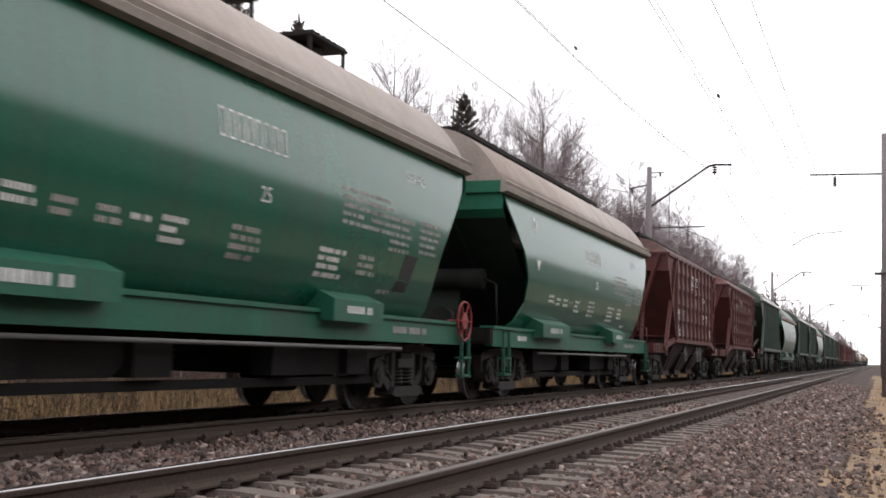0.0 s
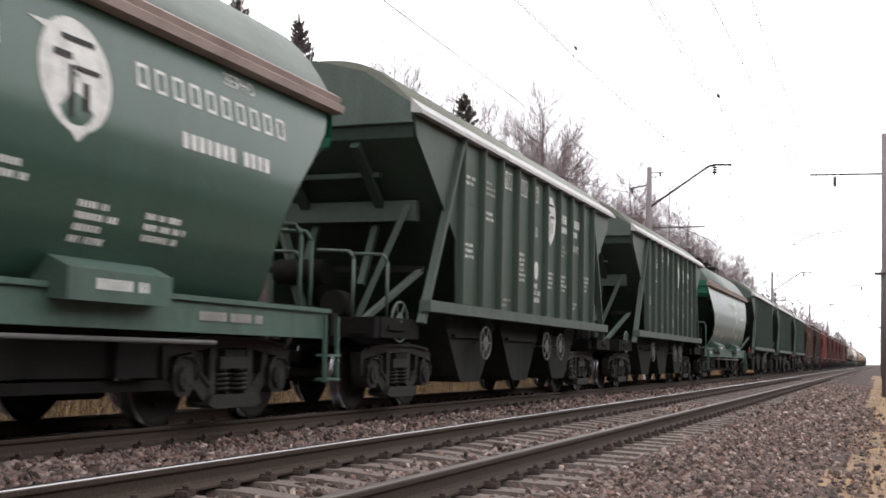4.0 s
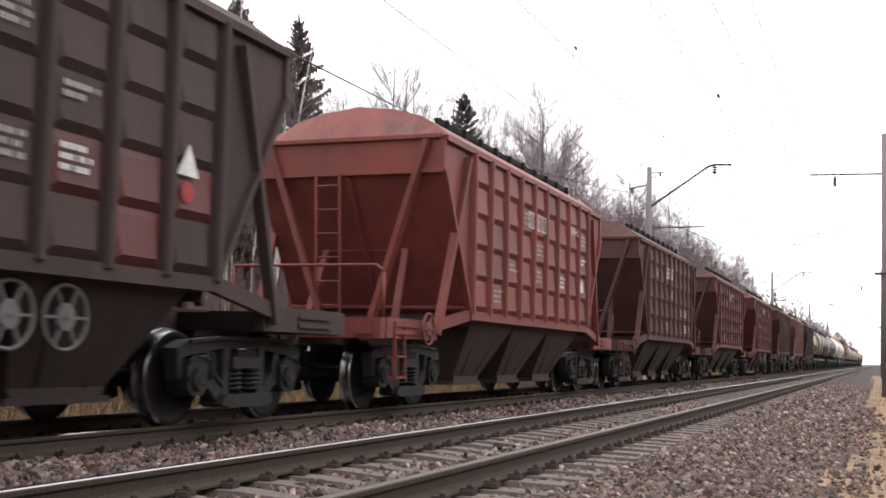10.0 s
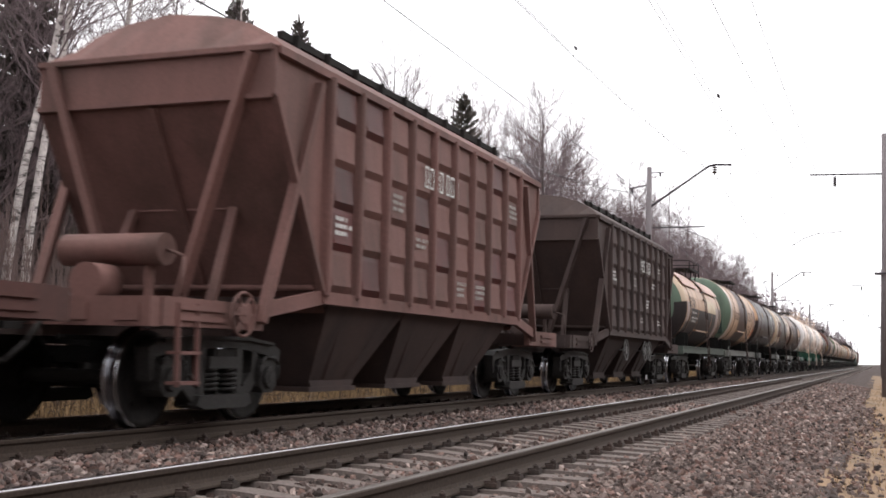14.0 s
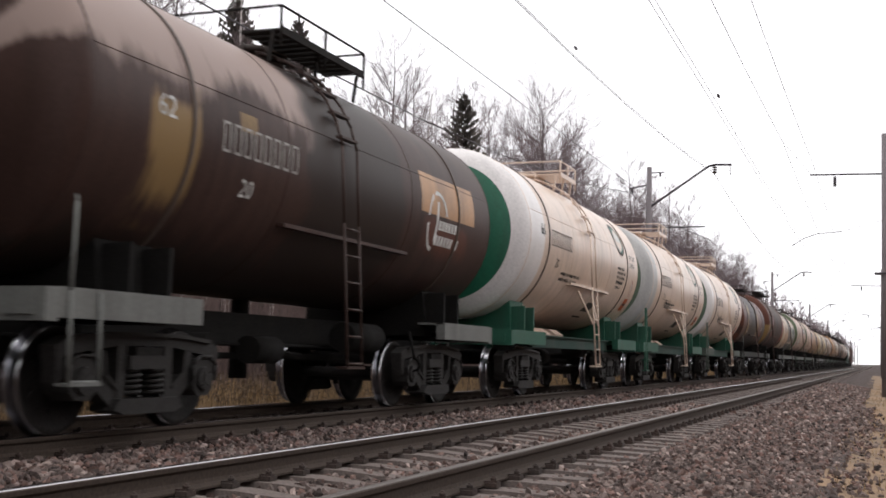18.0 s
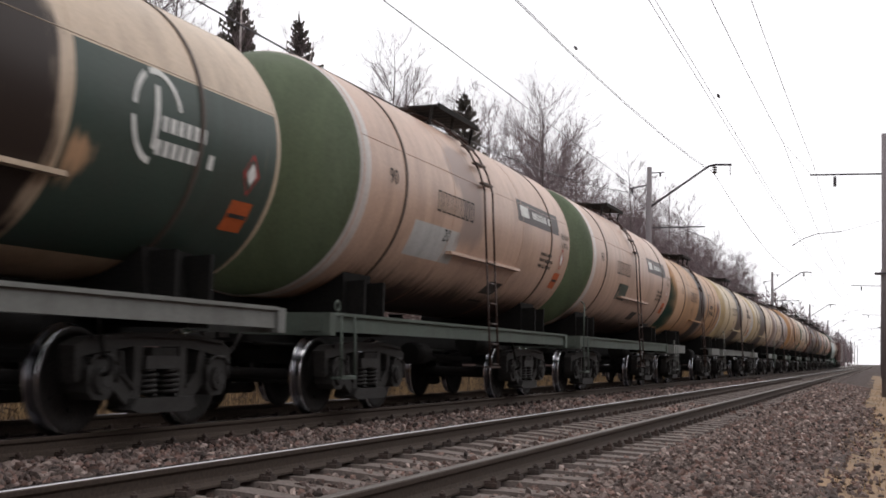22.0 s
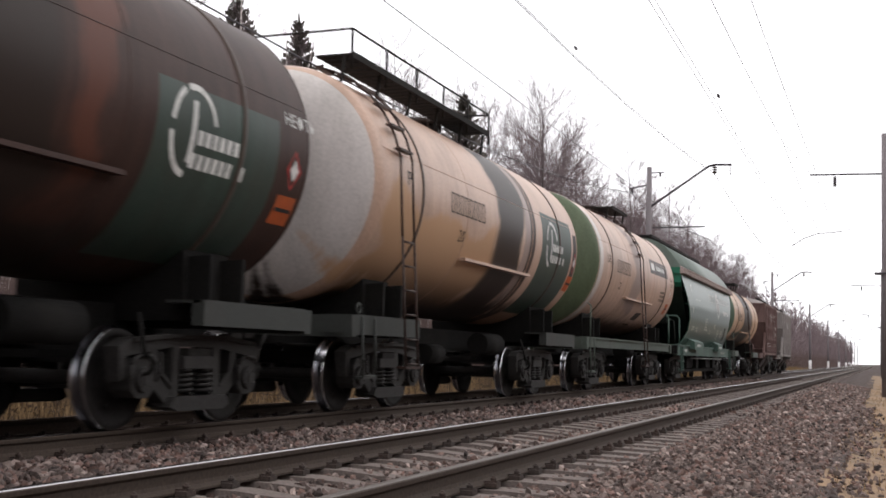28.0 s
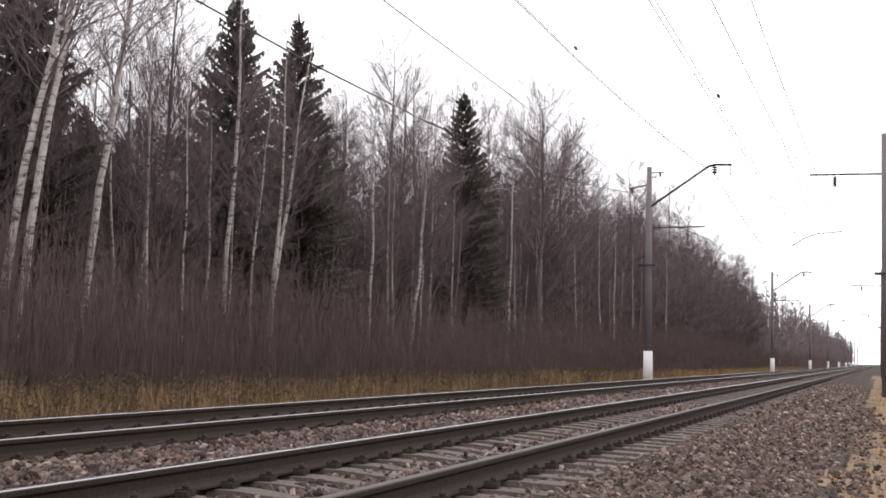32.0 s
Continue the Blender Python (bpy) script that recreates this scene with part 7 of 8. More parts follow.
rgbmat("tank_rust", (0.1, 0.04, 0.028), spec=0.14, runs=0.35, amount=0.55, rough=0.55, grime=(0.034, 0.02, 0.017))
rgbmat("cap_green", (0.095, 0.135, 0.098), amount=0.35, rough=0.5, grime=(0.027, 0.034, 0.027))
rgbmat("cap_bright", (0.017, 0.116, 0.068), amount=0.25, rough=0.4)
rgbmat("cap_olive", (0.088, 0.115, 0.066), amount=0.3, rough=0.5)
rgbmat("cap_dark", (0.022, 0.044, 0.034), amount=0.35, rough=0.5)
rgbmat("panel_green", (0.032, 0.052, 0.042), amount=0.4, rough=0.45)
rgbmat("white_ring", (0.52, 0.48, 0.46), amount=0.35, rough=0.45, grime=(0.19, 0.168, 0.146))
rgbmat("grey_ring", (0.45, 0.45, 0.445), amount=0.3, rough=0.45, grime=(0.14, 0.14, 0.134))
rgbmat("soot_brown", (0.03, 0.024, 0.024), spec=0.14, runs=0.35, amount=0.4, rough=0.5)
rgbmat("hoop", (0.07, 0.05, 0.04), amount=0.4, rough=0.6)
rgbmat("frame_green", (0.068, 0.085, 0.071), amount=0.5, rough=0.7)
rgbmat("frame_bright", (0.02, 0.095, 0.061), amount=0.45, rough=0.5)
rgbmat("frame_grey", (0.15, 0.153, 0.143), amount=0.5, rough=0.7)
rgbmat("frame_dark", (0.034, 0.037, 0.034), amount=0.5, rough=0.7)
rgbmat("cover_pink", (0.42, 0.29, 0.25), amount=0.35, rough=0.6, grime=(0.17, 0.116, 0.095))
rgbmat("patch_tan", (0.231, 0.15, 0.068), amount=0.6, rough=0.6, grime=(0.068, 0.041, 0.027), scale=4)
rgbmat("plaque", (0.061, 0.048, 0.048), amount=0.3, rough=0.5)
rgbmat("badge_green", (0.027, 0.136, 0.088), amount=0.3, rough=0.4)
rgbmat("blot", (0.037, 0.031, 0.027), amount=0.3, rough=0.7)

rgbmat("red_blotched", (0.175, 0.025, 0.021), low=0.44, high=0.56, scale=0.8, streak=1.5, amount=0.95, rough=0.55, grime=(0.085, 0.042, 0.035))

# ---- the train ----
c = M


def build_train():
    out = []
    add = out.append
    smooth_a = dict(side=c["green_bright"], roof=c["roof_beige"], trim=c["trim_beige"], head=c["green_head"], sill=c["green_sill"])
    tech = dict(side=c["green_tech"], roof=c["roof_green"], trim=c["trim_pink"], head=c["green_head"], sill=c["green_sill_grey"])
    dark = dict(side=c["green_dark"], roof=c["roof_olive"], trim=c["trim_white"], lightside=c["green_dark_trim"])
    add(smooth_hopper("bright green smooth-sided hopper wagon with glossy upper sides", emblem=False, text2=True, blot=True, seed=3, wheel=c["red_wheel"], **smooth_a))
    add(smooth_hopper("bright green smooth-sided hopper wagon with a roof walkway", emblem=False, text2=True, hatches=False, roof_walk=True, seed=4, **smooth_a))
    gre = lambda k, r: c["primer"] if (k, r) in ((0, 0), (1, 0), (0, 1)) else None
    add(grain_hopper("oxide-red ribbed grain hopper wagon with a roof walkway", c["red_oxide"], walk_mat=c["iron"], pick=gre, top_in=2.1, low_in=3.5, seed=5, numbers=(-0.98, 3.28), roof=c["brown_mid"],
                     extras=[lambda mk, y, b, z, h: (mk.words("22", -y + 0.45 * b, z + 0.12, 0.3), mk.words("ЗЕРНО", -y + 6.2 * b, 2.8, 0.24), mk.words("20", -y + 4.4 * b, 3.0, 0.24))]))
    add(grain_hopper("oxide-red ribbed grain hopper wagon, platform struts at its end", c["red_oxide"], walk_mat=c["iron"], top_in=2.25, low_in=3.6, seed=6, numbers=(-1.5, 3.2), roof=c["red_oxide"],
                     extras=[lambda mk, y, b, z, h: (mk.words("ЗЕРНО", -y + 7.15 * b, 3.15, 0.22),)]))
    add(green_hopper("dark green ribbed grain hopper wagon with a white eave strip", walk_rail=True, seed=7, wheel=c["red_wheel"], **dark))
    add(smooth_hopper("sea-green smooth-sided hopper wagon with pale lettering and hatch platforms", rails=True, seed=8, **tech))
    add(green_hopper("dark green ribbed grain hopper wagon with platform handrails", rails=True, seed=9, **dark))
    add(green_hopper("dark green ribbed grain hopper wagon with scuffed lettering", seed=10, oldpatch=True, **dark))
    add(smooth_hopper("sea-green smooth-sided hopper wagon with a pink eave moulding", rails=True, seed=11, **tech))
    add(green_hopper("dark green ribbed grain hopper wagon with a red brake wheel", seed=12, wheel=c["red_wheel"], oldpatch=True, **dark))
    add(green_hopper("dark green ribbed grain hopper wagon with an end ladder", walk_rail=True, rails=True, ladder=True, seed=13, **dark))
    add(green_hopper("dark green ribbed grain hopper wagon ahead of the brown ones", walk_rail=True, seed=14, wheel=c["red_wheel"], oldpatch=True, **dark))
    bright = lambda k, r: c["red_blotched"] if k < 4 or (k == 4 and r > 1) or (r < 2 and k < 7) else c["brown_mid"]
    add(grain_hopper("dusty brown ribbed hopper wagon with fresh red panels", c["brown_dust"], pick=bright, seed=15, roof=c["brown_dust"], numbers=(-2.6, 3.15),
                     extras=[lambda mk, y, b, z, h: (mk.words("20", -y + 2.35 * b, 2.72, 0.24), mk.words("22", -y + 0.6 * b, z + 0.1, 0.28))]))
    dk = lambda k, r: c["red_oxide"] if (r == 1 and k in (0, 6, 7, 8)) or (r == 0 and k in (1, 7)) else c["brown_dark"]
    add(grain_hopper("sooty dark brown ribbed hopper wagon with dull red panels", c["brown_dark"], pick=dk, seed=16, roof=c["brown_dark"], numbers=(-0.8, 3.2),
                     extras=[lambda mk, y, b, z, h: (mk.shape([(y - 0.75, 2.35), (y - 0.4, 2.35), (y - 0.57, 2.65)], 0), mk.oval(y - 0.57, 2.2, 0.1, 0.1, 2))]))
    add(grain_hopper("light red ribbed hopper wagon with an end ladder", c["red_light"], seed=17, roof=c["red_light"], under=c["brown_dark"], ladder=True, step=True, wheels=False, tank_air=False,
                     numbers=(-0.8, 3.1), extras=[lambda mk, y, b, z, h: (mk.words("ЗЕРНО", -y + 7.1 * b, 3.3, 0.22), mk.shape([(y - 0.75, 2.15), (y - 0.4, 2.15), (y - 0.57, 2.45)], 0))]))
    add(grain_hopper("dull brown ribbed hopper wagon with an end ladder and step", c["brown_mid"], alt=c["brown_dust"], seed=18, roof=c["brown_mid"], ladder=True, step=True, wheels=False, tank_air=False,
                     numbers=(-1.2, 3.2)))
    add(grain_hopper("brown and red patched ribbed hopper wagon", c["red_oxide"], rib=c["red_oxide"], alt=c["brown_mid"], end=c["brown_mid"], seed=19, roof=c["brown_mid"], ladder=True, wheels=False, numbers=(-0.75, 3.3)))
    add(grain_hopper("reddish brown ribbed hopper wagon with a peaked roof", c["red_oxide"], seed=20, roof=c["red_oxide"], numbers=(-0.9, 3.35),
                     extras=[lambda mk, y, b, z, h: (mk.words("ЗЕРНО", -y + 7.1 * b, 3.35, 0.22),)]))
    add(grain_hopper("weathered dark brown ribbed hopper wagon with large number", c["brown_mid"], alt=c["brown_dark"], seed=21, roof=c["brown_mid"], numbers=(-0.55, 3.0),
                     extras=[lambda mk, y, b, z, h: (mk.words("20", -y + 4.2 * b, 2.7, 0.24),)]))
    add(grain_hopper("faded pinkish red ribbed hopper wagon", c["brown_pink"], alt=c["red_oxide"], seed=22, roof=c["brown_pink"], under=c["brown_dark"], wheels=False, step=True, numbers=(-0.8, 3.1)))
    add(grain_hopper("dark brown ribbed hopper wagon ahead of the tank wagons", c["brown_dark"], seed=23, roof=c["brown_dark"], numbers=(0, 3.1)))
    # tank wagons
    W = c["white_ring"]
    R0 = -5.6
    wide, wider = (1.6, 3.0), (1.6, 3.05)
    # laid under the bellies: soot together with shade painted into the colour
    soot_and_shade = c["oil_brown"]
    add(tank_wagon("tan over dark brown tank wagon, green end, sheet cover", c["tan"], cap=c["cap_green"], cap_r=0.86, band=[(R0, -4.3, c["cream"])], half=4.75, rz=(1.4, 2.6),
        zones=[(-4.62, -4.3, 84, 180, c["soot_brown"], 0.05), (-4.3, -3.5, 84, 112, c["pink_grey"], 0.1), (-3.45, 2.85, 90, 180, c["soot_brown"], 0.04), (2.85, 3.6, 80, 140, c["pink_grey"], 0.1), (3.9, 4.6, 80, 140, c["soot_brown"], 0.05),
        (-4.3, -3.4, 112, 180, c["soot_brown"], 0.2), (0.7, 2.9, 72, 89, c["yellow_cream"], 0.0)], platform="rail", ladder_y=-0.5,
        cover=c["cover_pink"], long_sill=True, sill=c["frame_green"], seed=31, texts=[(-3.1, 2.78, 1.2, 1), (-3.1, 2.6, 1.6, 2)], text_mi=1, hazard=False, number=(-3.85, 2.98), pole=False, code=None))
    add(tank_wagon("cream tank wagon with a green end and an oil-stained middle", c["tan"], cap=c["cap_green"], plate=True, band=[(R0, -4.9, c["cap_green"]), (-4.9, -4.5, W)],
        zones=[(-1.95, 1.5, 0, 180, c["tank_brown"], 0.2), (0.9, 1.7, 0, 180, c["oil"], 0.15), (-4.6, 5.2, 136, 180, soot_and_shade, 0.4), (4.5, 5.3, 70, 125, c["tank_rust"], 0.5)], long_sill=True, sill=c["frame_grey"], seed=32,
        texts=[(2.2, 2.5, 0.9, 4)], hazard=True, number=(-3.3, 2.68), big=(2.05, 2.75, 4, 0.42, 0.23), sign=(4.5, 2.1), half=5.5))
    add(tank_wagon("black tank wagon with a peeling tan front and white lettering", c["tank_black"], cap=c["tan"], band=[(R0, -5.15, c["tan"])], zones=[(-5.6, -4.7, 84, 180, c["soot_brown"], 0.25), (-5.1, -3.8, 0, 90, c["tank_brown"], 0.5),
        (-3.75, -3.45, 82, 92, c["pink_grey"], 0.1), (-2.6, -1.9, 68, 77, c["patch_tan"], 0.1), (-3.9, -3.5, 98, 112, c["brown_pink"], 0.1), (-2.0, -1.75, 92, 102, c["brown_pink"], 0.02), (-2.5, -2.2, 104, 116, c["brown_pink"], 0.02), (4.85, 5.25, 56, 84, c["cap_olive"], 0)],
        seed=33, num_mi=1, text_mi=1, texts=[(3.0, 2.85, 1.1, 2), (3.0, 2.62, 1.0, 3)], sill=c["frame_dark"], number=(-2.95, 2.9), big=(2.75, 3.05, 4, 0.42, 0.24), sign=(4.75, 2.3), half=5.5, code="82"))
    add(tank_wagon("patched tank wagon, cream front, black middle and rusty panels", c["tank_black"], cap=c["cream"], band=[(R0, -4.5, c["cream"])], zones=[(-4.5, -1.95, 0, 74, c["cream"], 0.3), (-4.45, -1.85, 72, 113, c["tank_rust"], 0.02), (-4.4, -1.95, 113, 128, c["cream"], 0.15),
        (1.45, 2.5, 92, 116, c["cap_olive"], 0.3), (2.2, 3.1, 62, 112, c["tank_rust"], 0.3), (1.8, 5.3, 0, 66, c["pink_grey"], 0.5), (3.0, 5.4, 30, 98, c["cream"], 0.35), (3.2, 4.6, 98, 125, c["tank_brown"], 0.4)], seed=34, num_mi=1, sill=c["frame_grey"], number=(-3.15, 2.78),
        sign=(4.4, 2.05), half=5.5))
    add(tank_wagon("grimy brown tank wagon with an orange panel", c["tank_brown"], cap=c["tank_brown"], zones=[(-4.3, -3.55, 80, 118, c["patch_tan"], 0.15), (-2.75, -2.45, 77, 88, c["patch_tan"], 0.0), (-5.4, -1.3, 0, 70, c["pink_grey"], 0.9), (-1.2, 1.5, 0, 180, c["oil"], 0.3),
        (2.1, 4.35, 70, 92, c["tan_orange"], 0.03), (2.4, 4.3, 92, 110, c["tank_rust"], 0.3), (-5.2, 5.2, 130, 180, c["oil"], 0.4)], seed=35, num_mi=1, badge="ring", badge_at=(2.75, 2.72), platform="rail", sill=c["frame_grey"], number=(-3.05, 2.76), hazard=False, half=5.5))
    creamkw = dict(cap=c["cap_bright"], cap_r=0.85, platform="cream", saddle=c["frame_bright"], sill=c["frame_bright"], texts=[(2.5, 2.85, 0.9, 4), (2.6, 2.5, 0.7, 2), (-2.4, 2.35, 1.6, 2)], badge="disc", rz=wider, half=5.3, number=(-3.4, 2.82),
        sign=(4.15, 1.86), words=[("БЕНЗИН", 3.85, 3.12, 0.17), ("НЕФТЬ", 3.85, 2.92, 0.17)])
    add(tank_wagon("clean cream petrol tank wagon with a bright green end", c["cream_bright"], pole=False, band=[(R0, -3.95, c["white_clean"])], seed=36, code="66", **creamkw))
    add(tank_wagon("clean cream petrol tank wagon with a grey and green end", c["cream_bright"], band=[(R0, -4.3, c["grey_ring"])], seed=37, **{**creamkw, "cap": c["cap_green"], "cap_r": 0.78, "code": None, "words": [("СЕВ.Ж.Д.", -2.6, 2.25, 0.24), *creamkw["words"]]}))
    add(tank_wagon("cream petrol tank wagon with a round badge", c["cream_bright"], band=[(R0, -4.4, c["white_clean"])], seed=38, code=None, **{**creamkw, "sill": c["frame_green"], "cap": c["cap_green"], "cap_r": 0.86, "words": [("СЕВ.Ж.Д.", -2.6, 2.25, 0.24), *creamkw["words"]]}))
    add(tank_wagon("oil-blackened brown tank wagon", c["oil_brown"], cap=c["tank_brown"], zones=[(-5.5, -3.9, 0, 150, c["tank_rust"], 0.8), (-3.7, -2.8, 60, 120, c["patch_tan"], 1.1), (-2.2, 0.95, 0, 180, c["tank_black"], 0.3), (0.95, 1.9, 70, 125, c["patch_tan"], 0.5), (1.9, 3.5, 50, 125, c["tank_rust"], 0.7), (4.2, 5.2, 0, 70, c["brown_pink"], 0.5)],
        seed=39, num_mi=1, long_sill=True, sill=c["frame_dark"], rz=(1.5, 2.85), sign=(3.35, 2.0), number=(-3.3, 2.7), code=None, half=5.5))
    add(tank_wagon("rusty reddish-brown tank wagon with a long railed platform", c["tank_rust"], cap=c["tank_rust"], rz=wider, zones=[(-5.6, -4.4, 90, 140, c["patch_tan"], 0.5), (-4.4, -3.0, 0, 180, c["tank_brown"], 0.6), (-2.95, -2.3, 78, 92, c["red_light"], 0.03), (-2.9, -2.4, 106, 116, c["red_light"], 0.05), (-2.2, 3.6, 0, 180, c["tank_brown"], 0.4),
        (-0.15, 0.95, 0, 180, c["oil"], 0.15), (4.1, 5.2, 84, 124, c["red_light"], 0.4), (-5.0, 4.6, 128, 180, c["oil"], 0.4)], platform="long", seed=40, num_mi=1, sill=c["frame_dark"], number=(-3.7, 2.85), badge="ring", badge_at=(1.5, 2.7), badge_dark=True, sign=(4.3, 2.0), code=None))
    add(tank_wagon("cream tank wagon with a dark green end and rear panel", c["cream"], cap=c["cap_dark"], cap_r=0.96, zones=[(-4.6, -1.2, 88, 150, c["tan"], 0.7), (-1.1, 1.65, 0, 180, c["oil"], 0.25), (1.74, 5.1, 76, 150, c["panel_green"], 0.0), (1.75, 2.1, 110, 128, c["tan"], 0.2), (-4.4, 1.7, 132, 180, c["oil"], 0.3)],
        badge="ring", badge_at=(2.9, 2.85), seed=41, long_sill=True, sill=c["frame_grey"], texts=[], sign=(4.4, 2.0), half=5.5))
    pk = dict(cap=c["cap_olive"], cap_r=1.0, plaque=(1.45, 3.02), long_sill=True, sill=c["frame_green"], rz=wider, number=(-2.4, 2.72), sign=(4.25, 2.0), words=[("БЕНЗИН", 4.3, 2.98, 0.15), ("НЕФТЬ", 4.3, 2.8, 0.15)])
    add(tank_wagon("peach tank wagon with an olive green end and a dark plaque", c["peach"], seed=42, band=[(R0, -5.2, c["cap_olive"]), (-5.2, -4.75, W)], zones=[(-4.6, 4.9, 133, 180, soot_and_shade, 0.5), (-3.1, -1.25, 104, 122, c["grey_ring"], 0.04), (-1.6, -0.4, 60, 118, c["pink_grey"], 0.6)], texts=[(3.0, 2.6, 0.9, 3)], code="90", **pk))
    add(tank_wagon("peach tank wagon with a large black number", c["peach"], seed=43, band=[(R0, -5.0, c["cap_olive"]), (-5.0, -4.7, W)], zones=[(-4.8, 4.9, 133, 180, soot_and_shade, 0.5), (-1.9, -0.9, 106, 120, c["panel_green"], 0.1)], texts=[(3.0, 2.6, 0.9, 3)], code="90", **pk))
    add(tank_wagon("orange-tan tank wagon with a ragged green end", c["tan_orange"], cap=c["tan_orange"], badge="ring", badge_dark=True, badge_at=(2.35, 2.85), zones=[(-5.6, -5.15, 68, 150, c["cap_dark"], 0.15), (-5.1, -3.7, 0, 130, c["tan"], 0.3), (-0.45, 1.1, 0, 180, c["oil"], 0.2), (1.05, 1.35, 0, 150, c["pink_grey"], 0.2), (1.75, 2.0, 0, 150, c["oil_brown"], 0.1), (4.0, 5.0, 88, 125, c["tank_rust"], 0.6), (-4.8, 5.1, 137, 180, c["oil"], 0.4)],
        seed=44, sill=c["frame_grey"], hazard=False, half=5.55, texts=[(2.8, 2.55, 0.8, 1)]))
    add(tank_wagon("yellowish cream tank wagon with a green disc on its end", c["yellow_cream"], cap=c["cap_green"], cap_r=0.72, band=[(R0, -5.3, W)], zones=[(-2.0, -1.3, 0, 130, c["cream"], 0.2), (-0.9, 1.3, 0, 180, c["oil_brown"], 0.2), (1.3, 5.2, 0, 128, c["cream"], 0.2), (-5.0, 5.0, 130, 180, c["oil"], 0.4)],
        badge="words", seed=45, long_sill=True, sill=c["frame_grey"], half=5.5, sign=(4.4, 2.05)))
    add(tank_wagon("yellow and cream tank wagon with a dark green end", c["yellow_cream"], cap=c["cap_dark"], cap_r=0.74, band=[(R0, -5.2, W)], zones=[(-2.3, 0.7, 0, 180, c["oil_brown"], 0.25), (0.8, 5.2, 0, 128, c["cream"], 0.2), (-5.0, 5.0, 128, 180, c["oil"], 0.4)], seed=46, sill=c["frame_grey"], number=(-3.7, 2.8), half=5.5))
    add(tank_wagon("pinkish grey tank wagon with a smeared middle", c["pink_grey"], cap=c["pink_grey"], zones=[(-3.6, -0.5, 0, 125, c["cream"], 0.5), (0.2, 1.3, 0, 160, c["oil_brown"], 0.5), (-5, 5, 130, 180, soot_and_shade, 0.5)], seed=47))
    add(tank_wagon("streaked orange-brown tank wagon", c["tan"], cap=c["tan_orange"], ladder_y=-3.0, platform="long", zones=[(-4.2, 0.4, 0, 180, c["tan_orange"], 0.4), (-3.0, -2.2, 20, 120, c["tank_rust"], 0.5), (0.4, 1.2, 0, 180, c["tank_rust"], 0.3), (1.6, 3.0, 60, 120, c["patch_tan"], 0.8), (-5, 5, 130, 180, soot_and_shade, 0.5)], seed=48, rz=wide))
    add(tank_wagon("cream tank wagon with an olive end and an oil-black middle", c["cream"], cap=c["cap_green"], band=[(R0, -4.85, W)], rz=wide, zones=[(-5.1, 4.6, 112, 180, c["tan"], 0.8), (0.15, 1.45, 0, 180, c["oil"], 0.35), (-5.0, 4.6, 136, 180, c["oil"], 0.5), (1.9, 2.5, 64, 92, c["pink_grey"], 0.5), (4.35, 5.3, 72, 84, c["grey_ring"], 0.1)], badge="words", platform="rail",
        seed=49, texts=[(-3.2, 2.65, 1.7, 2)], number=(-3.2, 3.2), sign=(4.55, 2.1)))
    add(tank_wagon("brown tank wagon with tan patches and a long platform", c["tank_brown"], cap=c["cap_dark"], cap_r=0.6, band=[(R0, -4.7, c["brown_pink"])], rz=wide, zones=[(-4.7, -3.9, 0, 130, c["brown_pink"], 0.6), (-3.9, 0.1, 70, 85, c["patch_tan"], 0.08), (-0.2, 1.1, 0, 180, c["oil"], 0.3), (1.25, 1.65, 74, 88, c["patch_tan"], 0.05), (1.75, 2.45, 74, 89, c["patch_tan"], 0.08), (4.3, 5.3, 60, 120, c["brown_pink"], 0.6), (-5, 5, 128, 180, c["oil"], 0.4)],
        badge="ring", badge_at=(2.9, 2.95), platform="long", seed=50, num_mi=1, sill=c["frame_dark"], number=(-3.1, 2.72), sign=(3.75, 2.05), code=None, texts=[(2.9, 2.45, 0.8, 2)], text_mi=1))
    add(tank_wagon("brown tank wagon with a green badge panel", c["tank_brown"], cap=c["brown_pink"], rz=wide, zones=[(-5.6, -4.6, 95, 150, c["cap_dark"], 0.4), (-4.6, -0.7, 50, 110, c["patch_tan"], 1.0), (-1.8, -1.2, 90, 102, c["panel_green"], 0.05), (-0.3, 1.0, 0, 180, c["oil"], 0.3), (1.1, 1.6, 60, 130, c["tank_rust"], 0.4), (2.2, 4.35, 82, 150, c["panel_green"], 0.03), (-5, 2.2, 126, 180, c["oil"], 0.4)], badge="ring", badge_at=(2.75, 2.7), platform="long",
        seed=51, num_mi=1, text_mi=1, words=[("НЕФТЬ", 4.45, 3.1, 0.2)], sill=c["frame_dark"], sign=(4.5, 2.05), code=None))
    add(tank_wagon("peach tank wagon with a pale end and a long railed platform", c["peach"], cap=W, cap_r=0.95, rz=wide, zones=[(-4.8, -0.2, 96, 150, c["tan"], 0.7), (-0.3, 1.25, 0, 180, c["oil"], 0.2), (1.3, 1.6, 0, 150, c["pink_grey"], 0.1), (1.65, 1.9, 0, 160, c["oil_brown"], 0.1), (2.4, 4.6, 72, 150, c["panel_green"], 0.0), (4.65, 5.25, 78, 118, c["soot_brown"], 0.02), (-5, 2.4, 134, 180, c["oil"], 0.4)], badge="ring", badge_at=(3.05, 2.85), platform="long", seed=52,
        sill=c["frame_dark"], sign=(4.6, 2.05), code="P", num_mi=0))
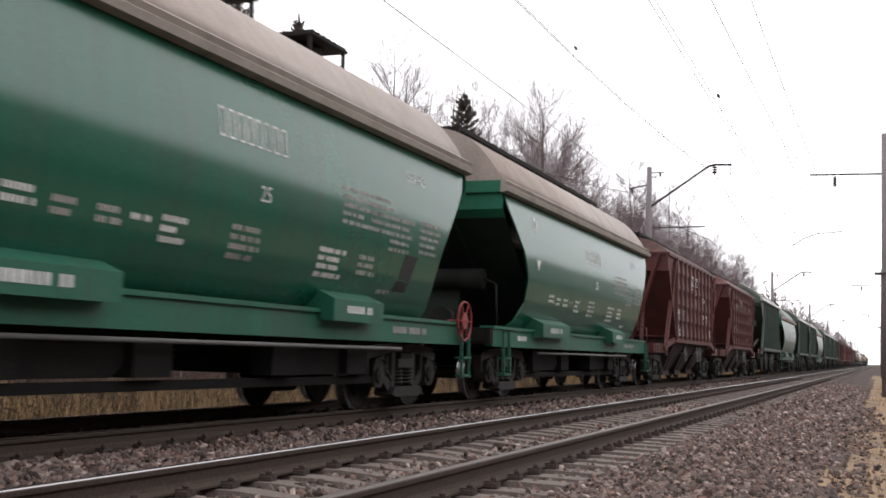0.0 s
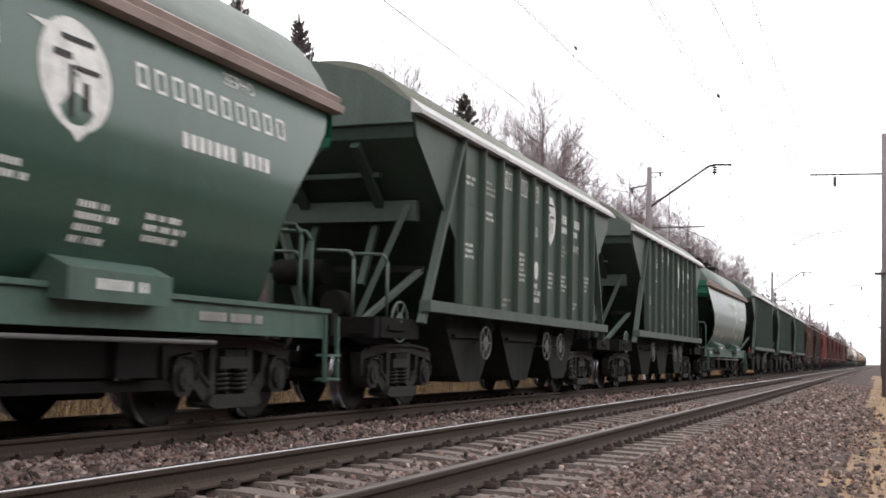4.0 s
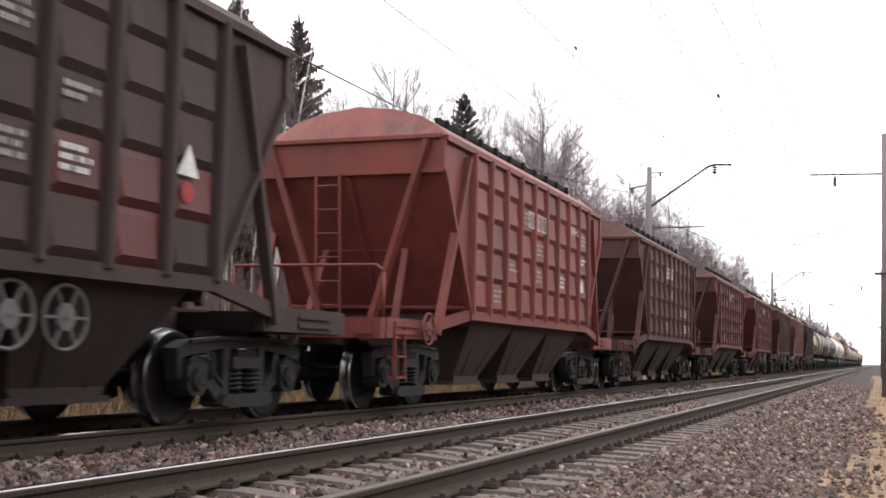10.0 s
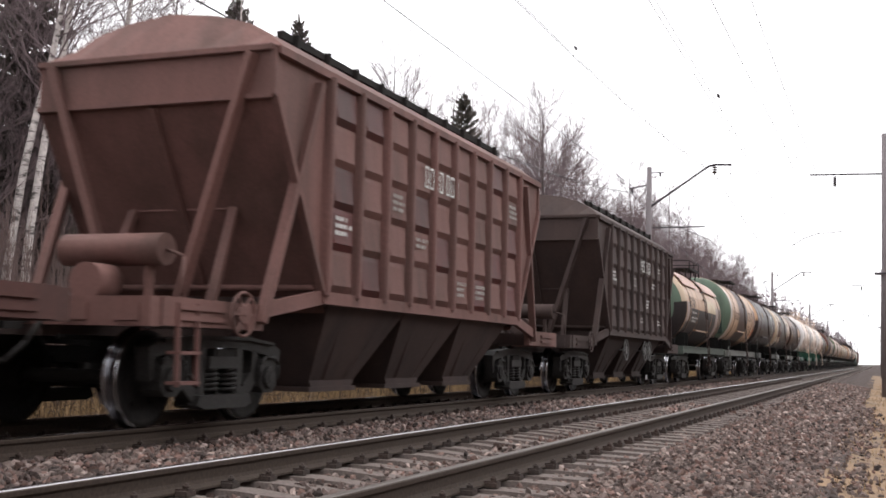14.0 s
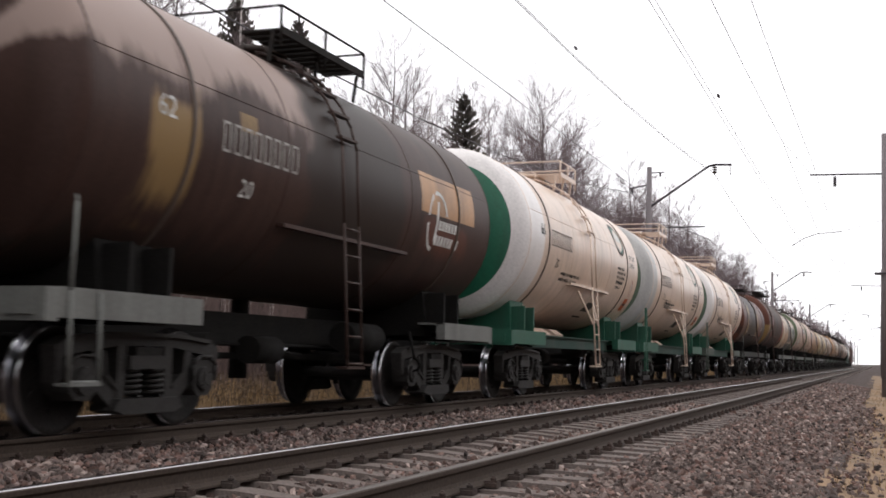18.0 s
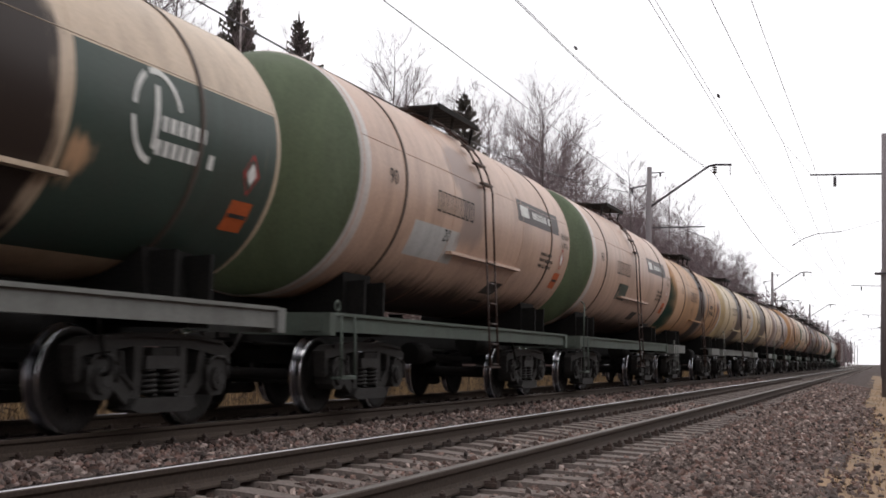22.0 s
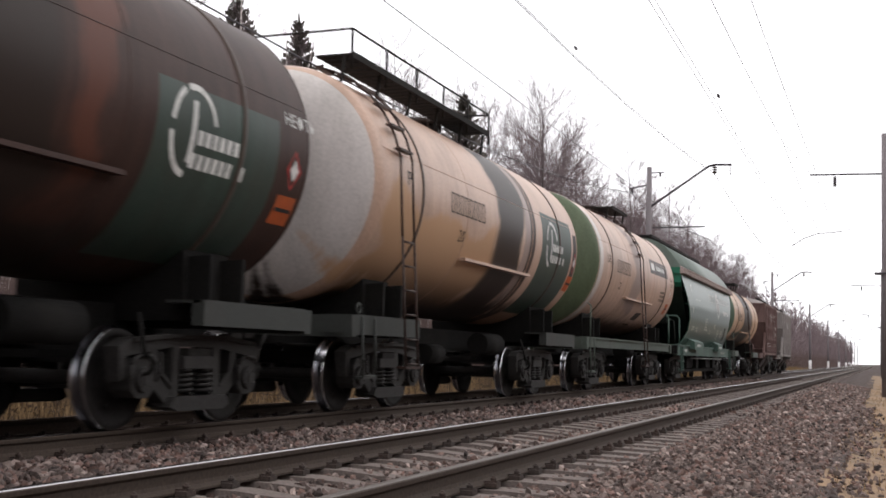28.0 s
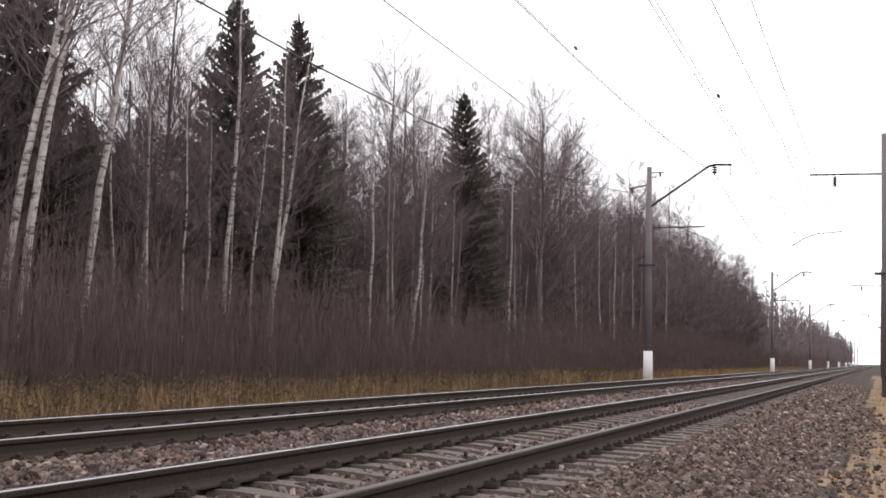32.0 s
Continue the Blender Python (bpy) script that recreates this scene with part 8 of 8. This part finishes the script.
    add(tank_wagon("peach tank wagon with a broad olive end", c["peach"], seed=53, zones=[(-1.0, 0.1, 40, 130, c["pink_grey"], 0.4), (-4.4, 4.8, 136, 180, soot_and_shade, 0.5)], texts=[(2.9, 2.6, 0.7, 3)], code="106", **{**pk, "band": [(R0, -4.84, c["cap_olive"]), (-4.84, -4.5, W)], "plaque": (1.2, 3.02), "number": (-3.0, 2.75)}))
    add(smooth_hopper("sea-green smooth-sided hopper wagon with a roof walkway", hatches=False, roof_walk=True, seed=54, rails=True, blot=True, **tech))
    add(tank_wagon("tan tank wagon with a green end and tarry middle", c["tan"], cap=c["cap_green"], band=[(R0, -5.12, c["cap_green"]), (-5.12, -4.75, c["cream"])], zones=[(-1.35, 2.0, 0, 150, c["oil"], 0.3), (1.5, 2.3, 0, 130, c["oil_brown"], 0.3), (-4.1, -1.1, 118, 136, c["cap_dark"], 0.4), (-4.8, 4.8, 132, 180, c["oil"], 0.5)], hazard=False,
        seed=55, sill=c["frame_green"], number=(-3.5, 2.68), code=None))
    cem = dict(length=12.02, bays=6, rows=4, top_in=2.12, low_in=3.1, bottom=1.27, eave=4.0, crest=4.38, head=1.0)
    add(grain_hopper("dusty brown cement hopper wagon with worn white lettering", c["cement_brown"], rib=c["cement_brown"], end=c["cement_brown"], roof=c["grey_dust"], under=c["cement_funnel"], seed=56, numbers=(-1.2, 3.2),
                     extras=[lambda mk, y, b, z, h: (mk.words("ЦЕМЕНТ", -y + 4.1 * b, 3.4, 0.22), mk.oval(-y + 4.5 * b, 2.9, 0.3, 0.36, 1, inner=0.75, a0=0.05, a1=0.45), mk.patch(-y + 4.45 * b, -y + 4.55 * b, 2.3, 2.9, 1),
                                                     mk.text_bars(-y + 5.1 * b, 2.85, 0.6, 1, 0.2), mk.text_bars(-y + 5.1 * b, 2.5, 0.6, 1, 0.2))], **cem))
    add(grain_hopper("cement-dusted pale grey hopper wagon, last of the train", c["grey_dust"], end=c["grey_dust"], roof=c["grey_dust"], under=c["cement_funnel"], seed=57, ladder=True, tank_air=False, wheels=False, numbers=(-0.6, 3.1), **cem))
    return out


TRAIN = build_train()

build_sleepers()
build_stones()


SLACK = {3: -0.2, 15: -0.28}


def motions():
    """The wagons run as one train; only the wheelsets move on them (see add_bogie)."""
    front = FIRST_GAP - LENGTHS[0]
    for k, (wagon, length) in enumerate(zip(TRAIN, LENGTHS)):
        mid = front + length / 2 + SLACK.get(k, 0.0)
        walk(wagon, [(t, pose(TRAIN_X, mid - travelled(t), 0)) for t in range(0, 33)])
        front += length


motions()
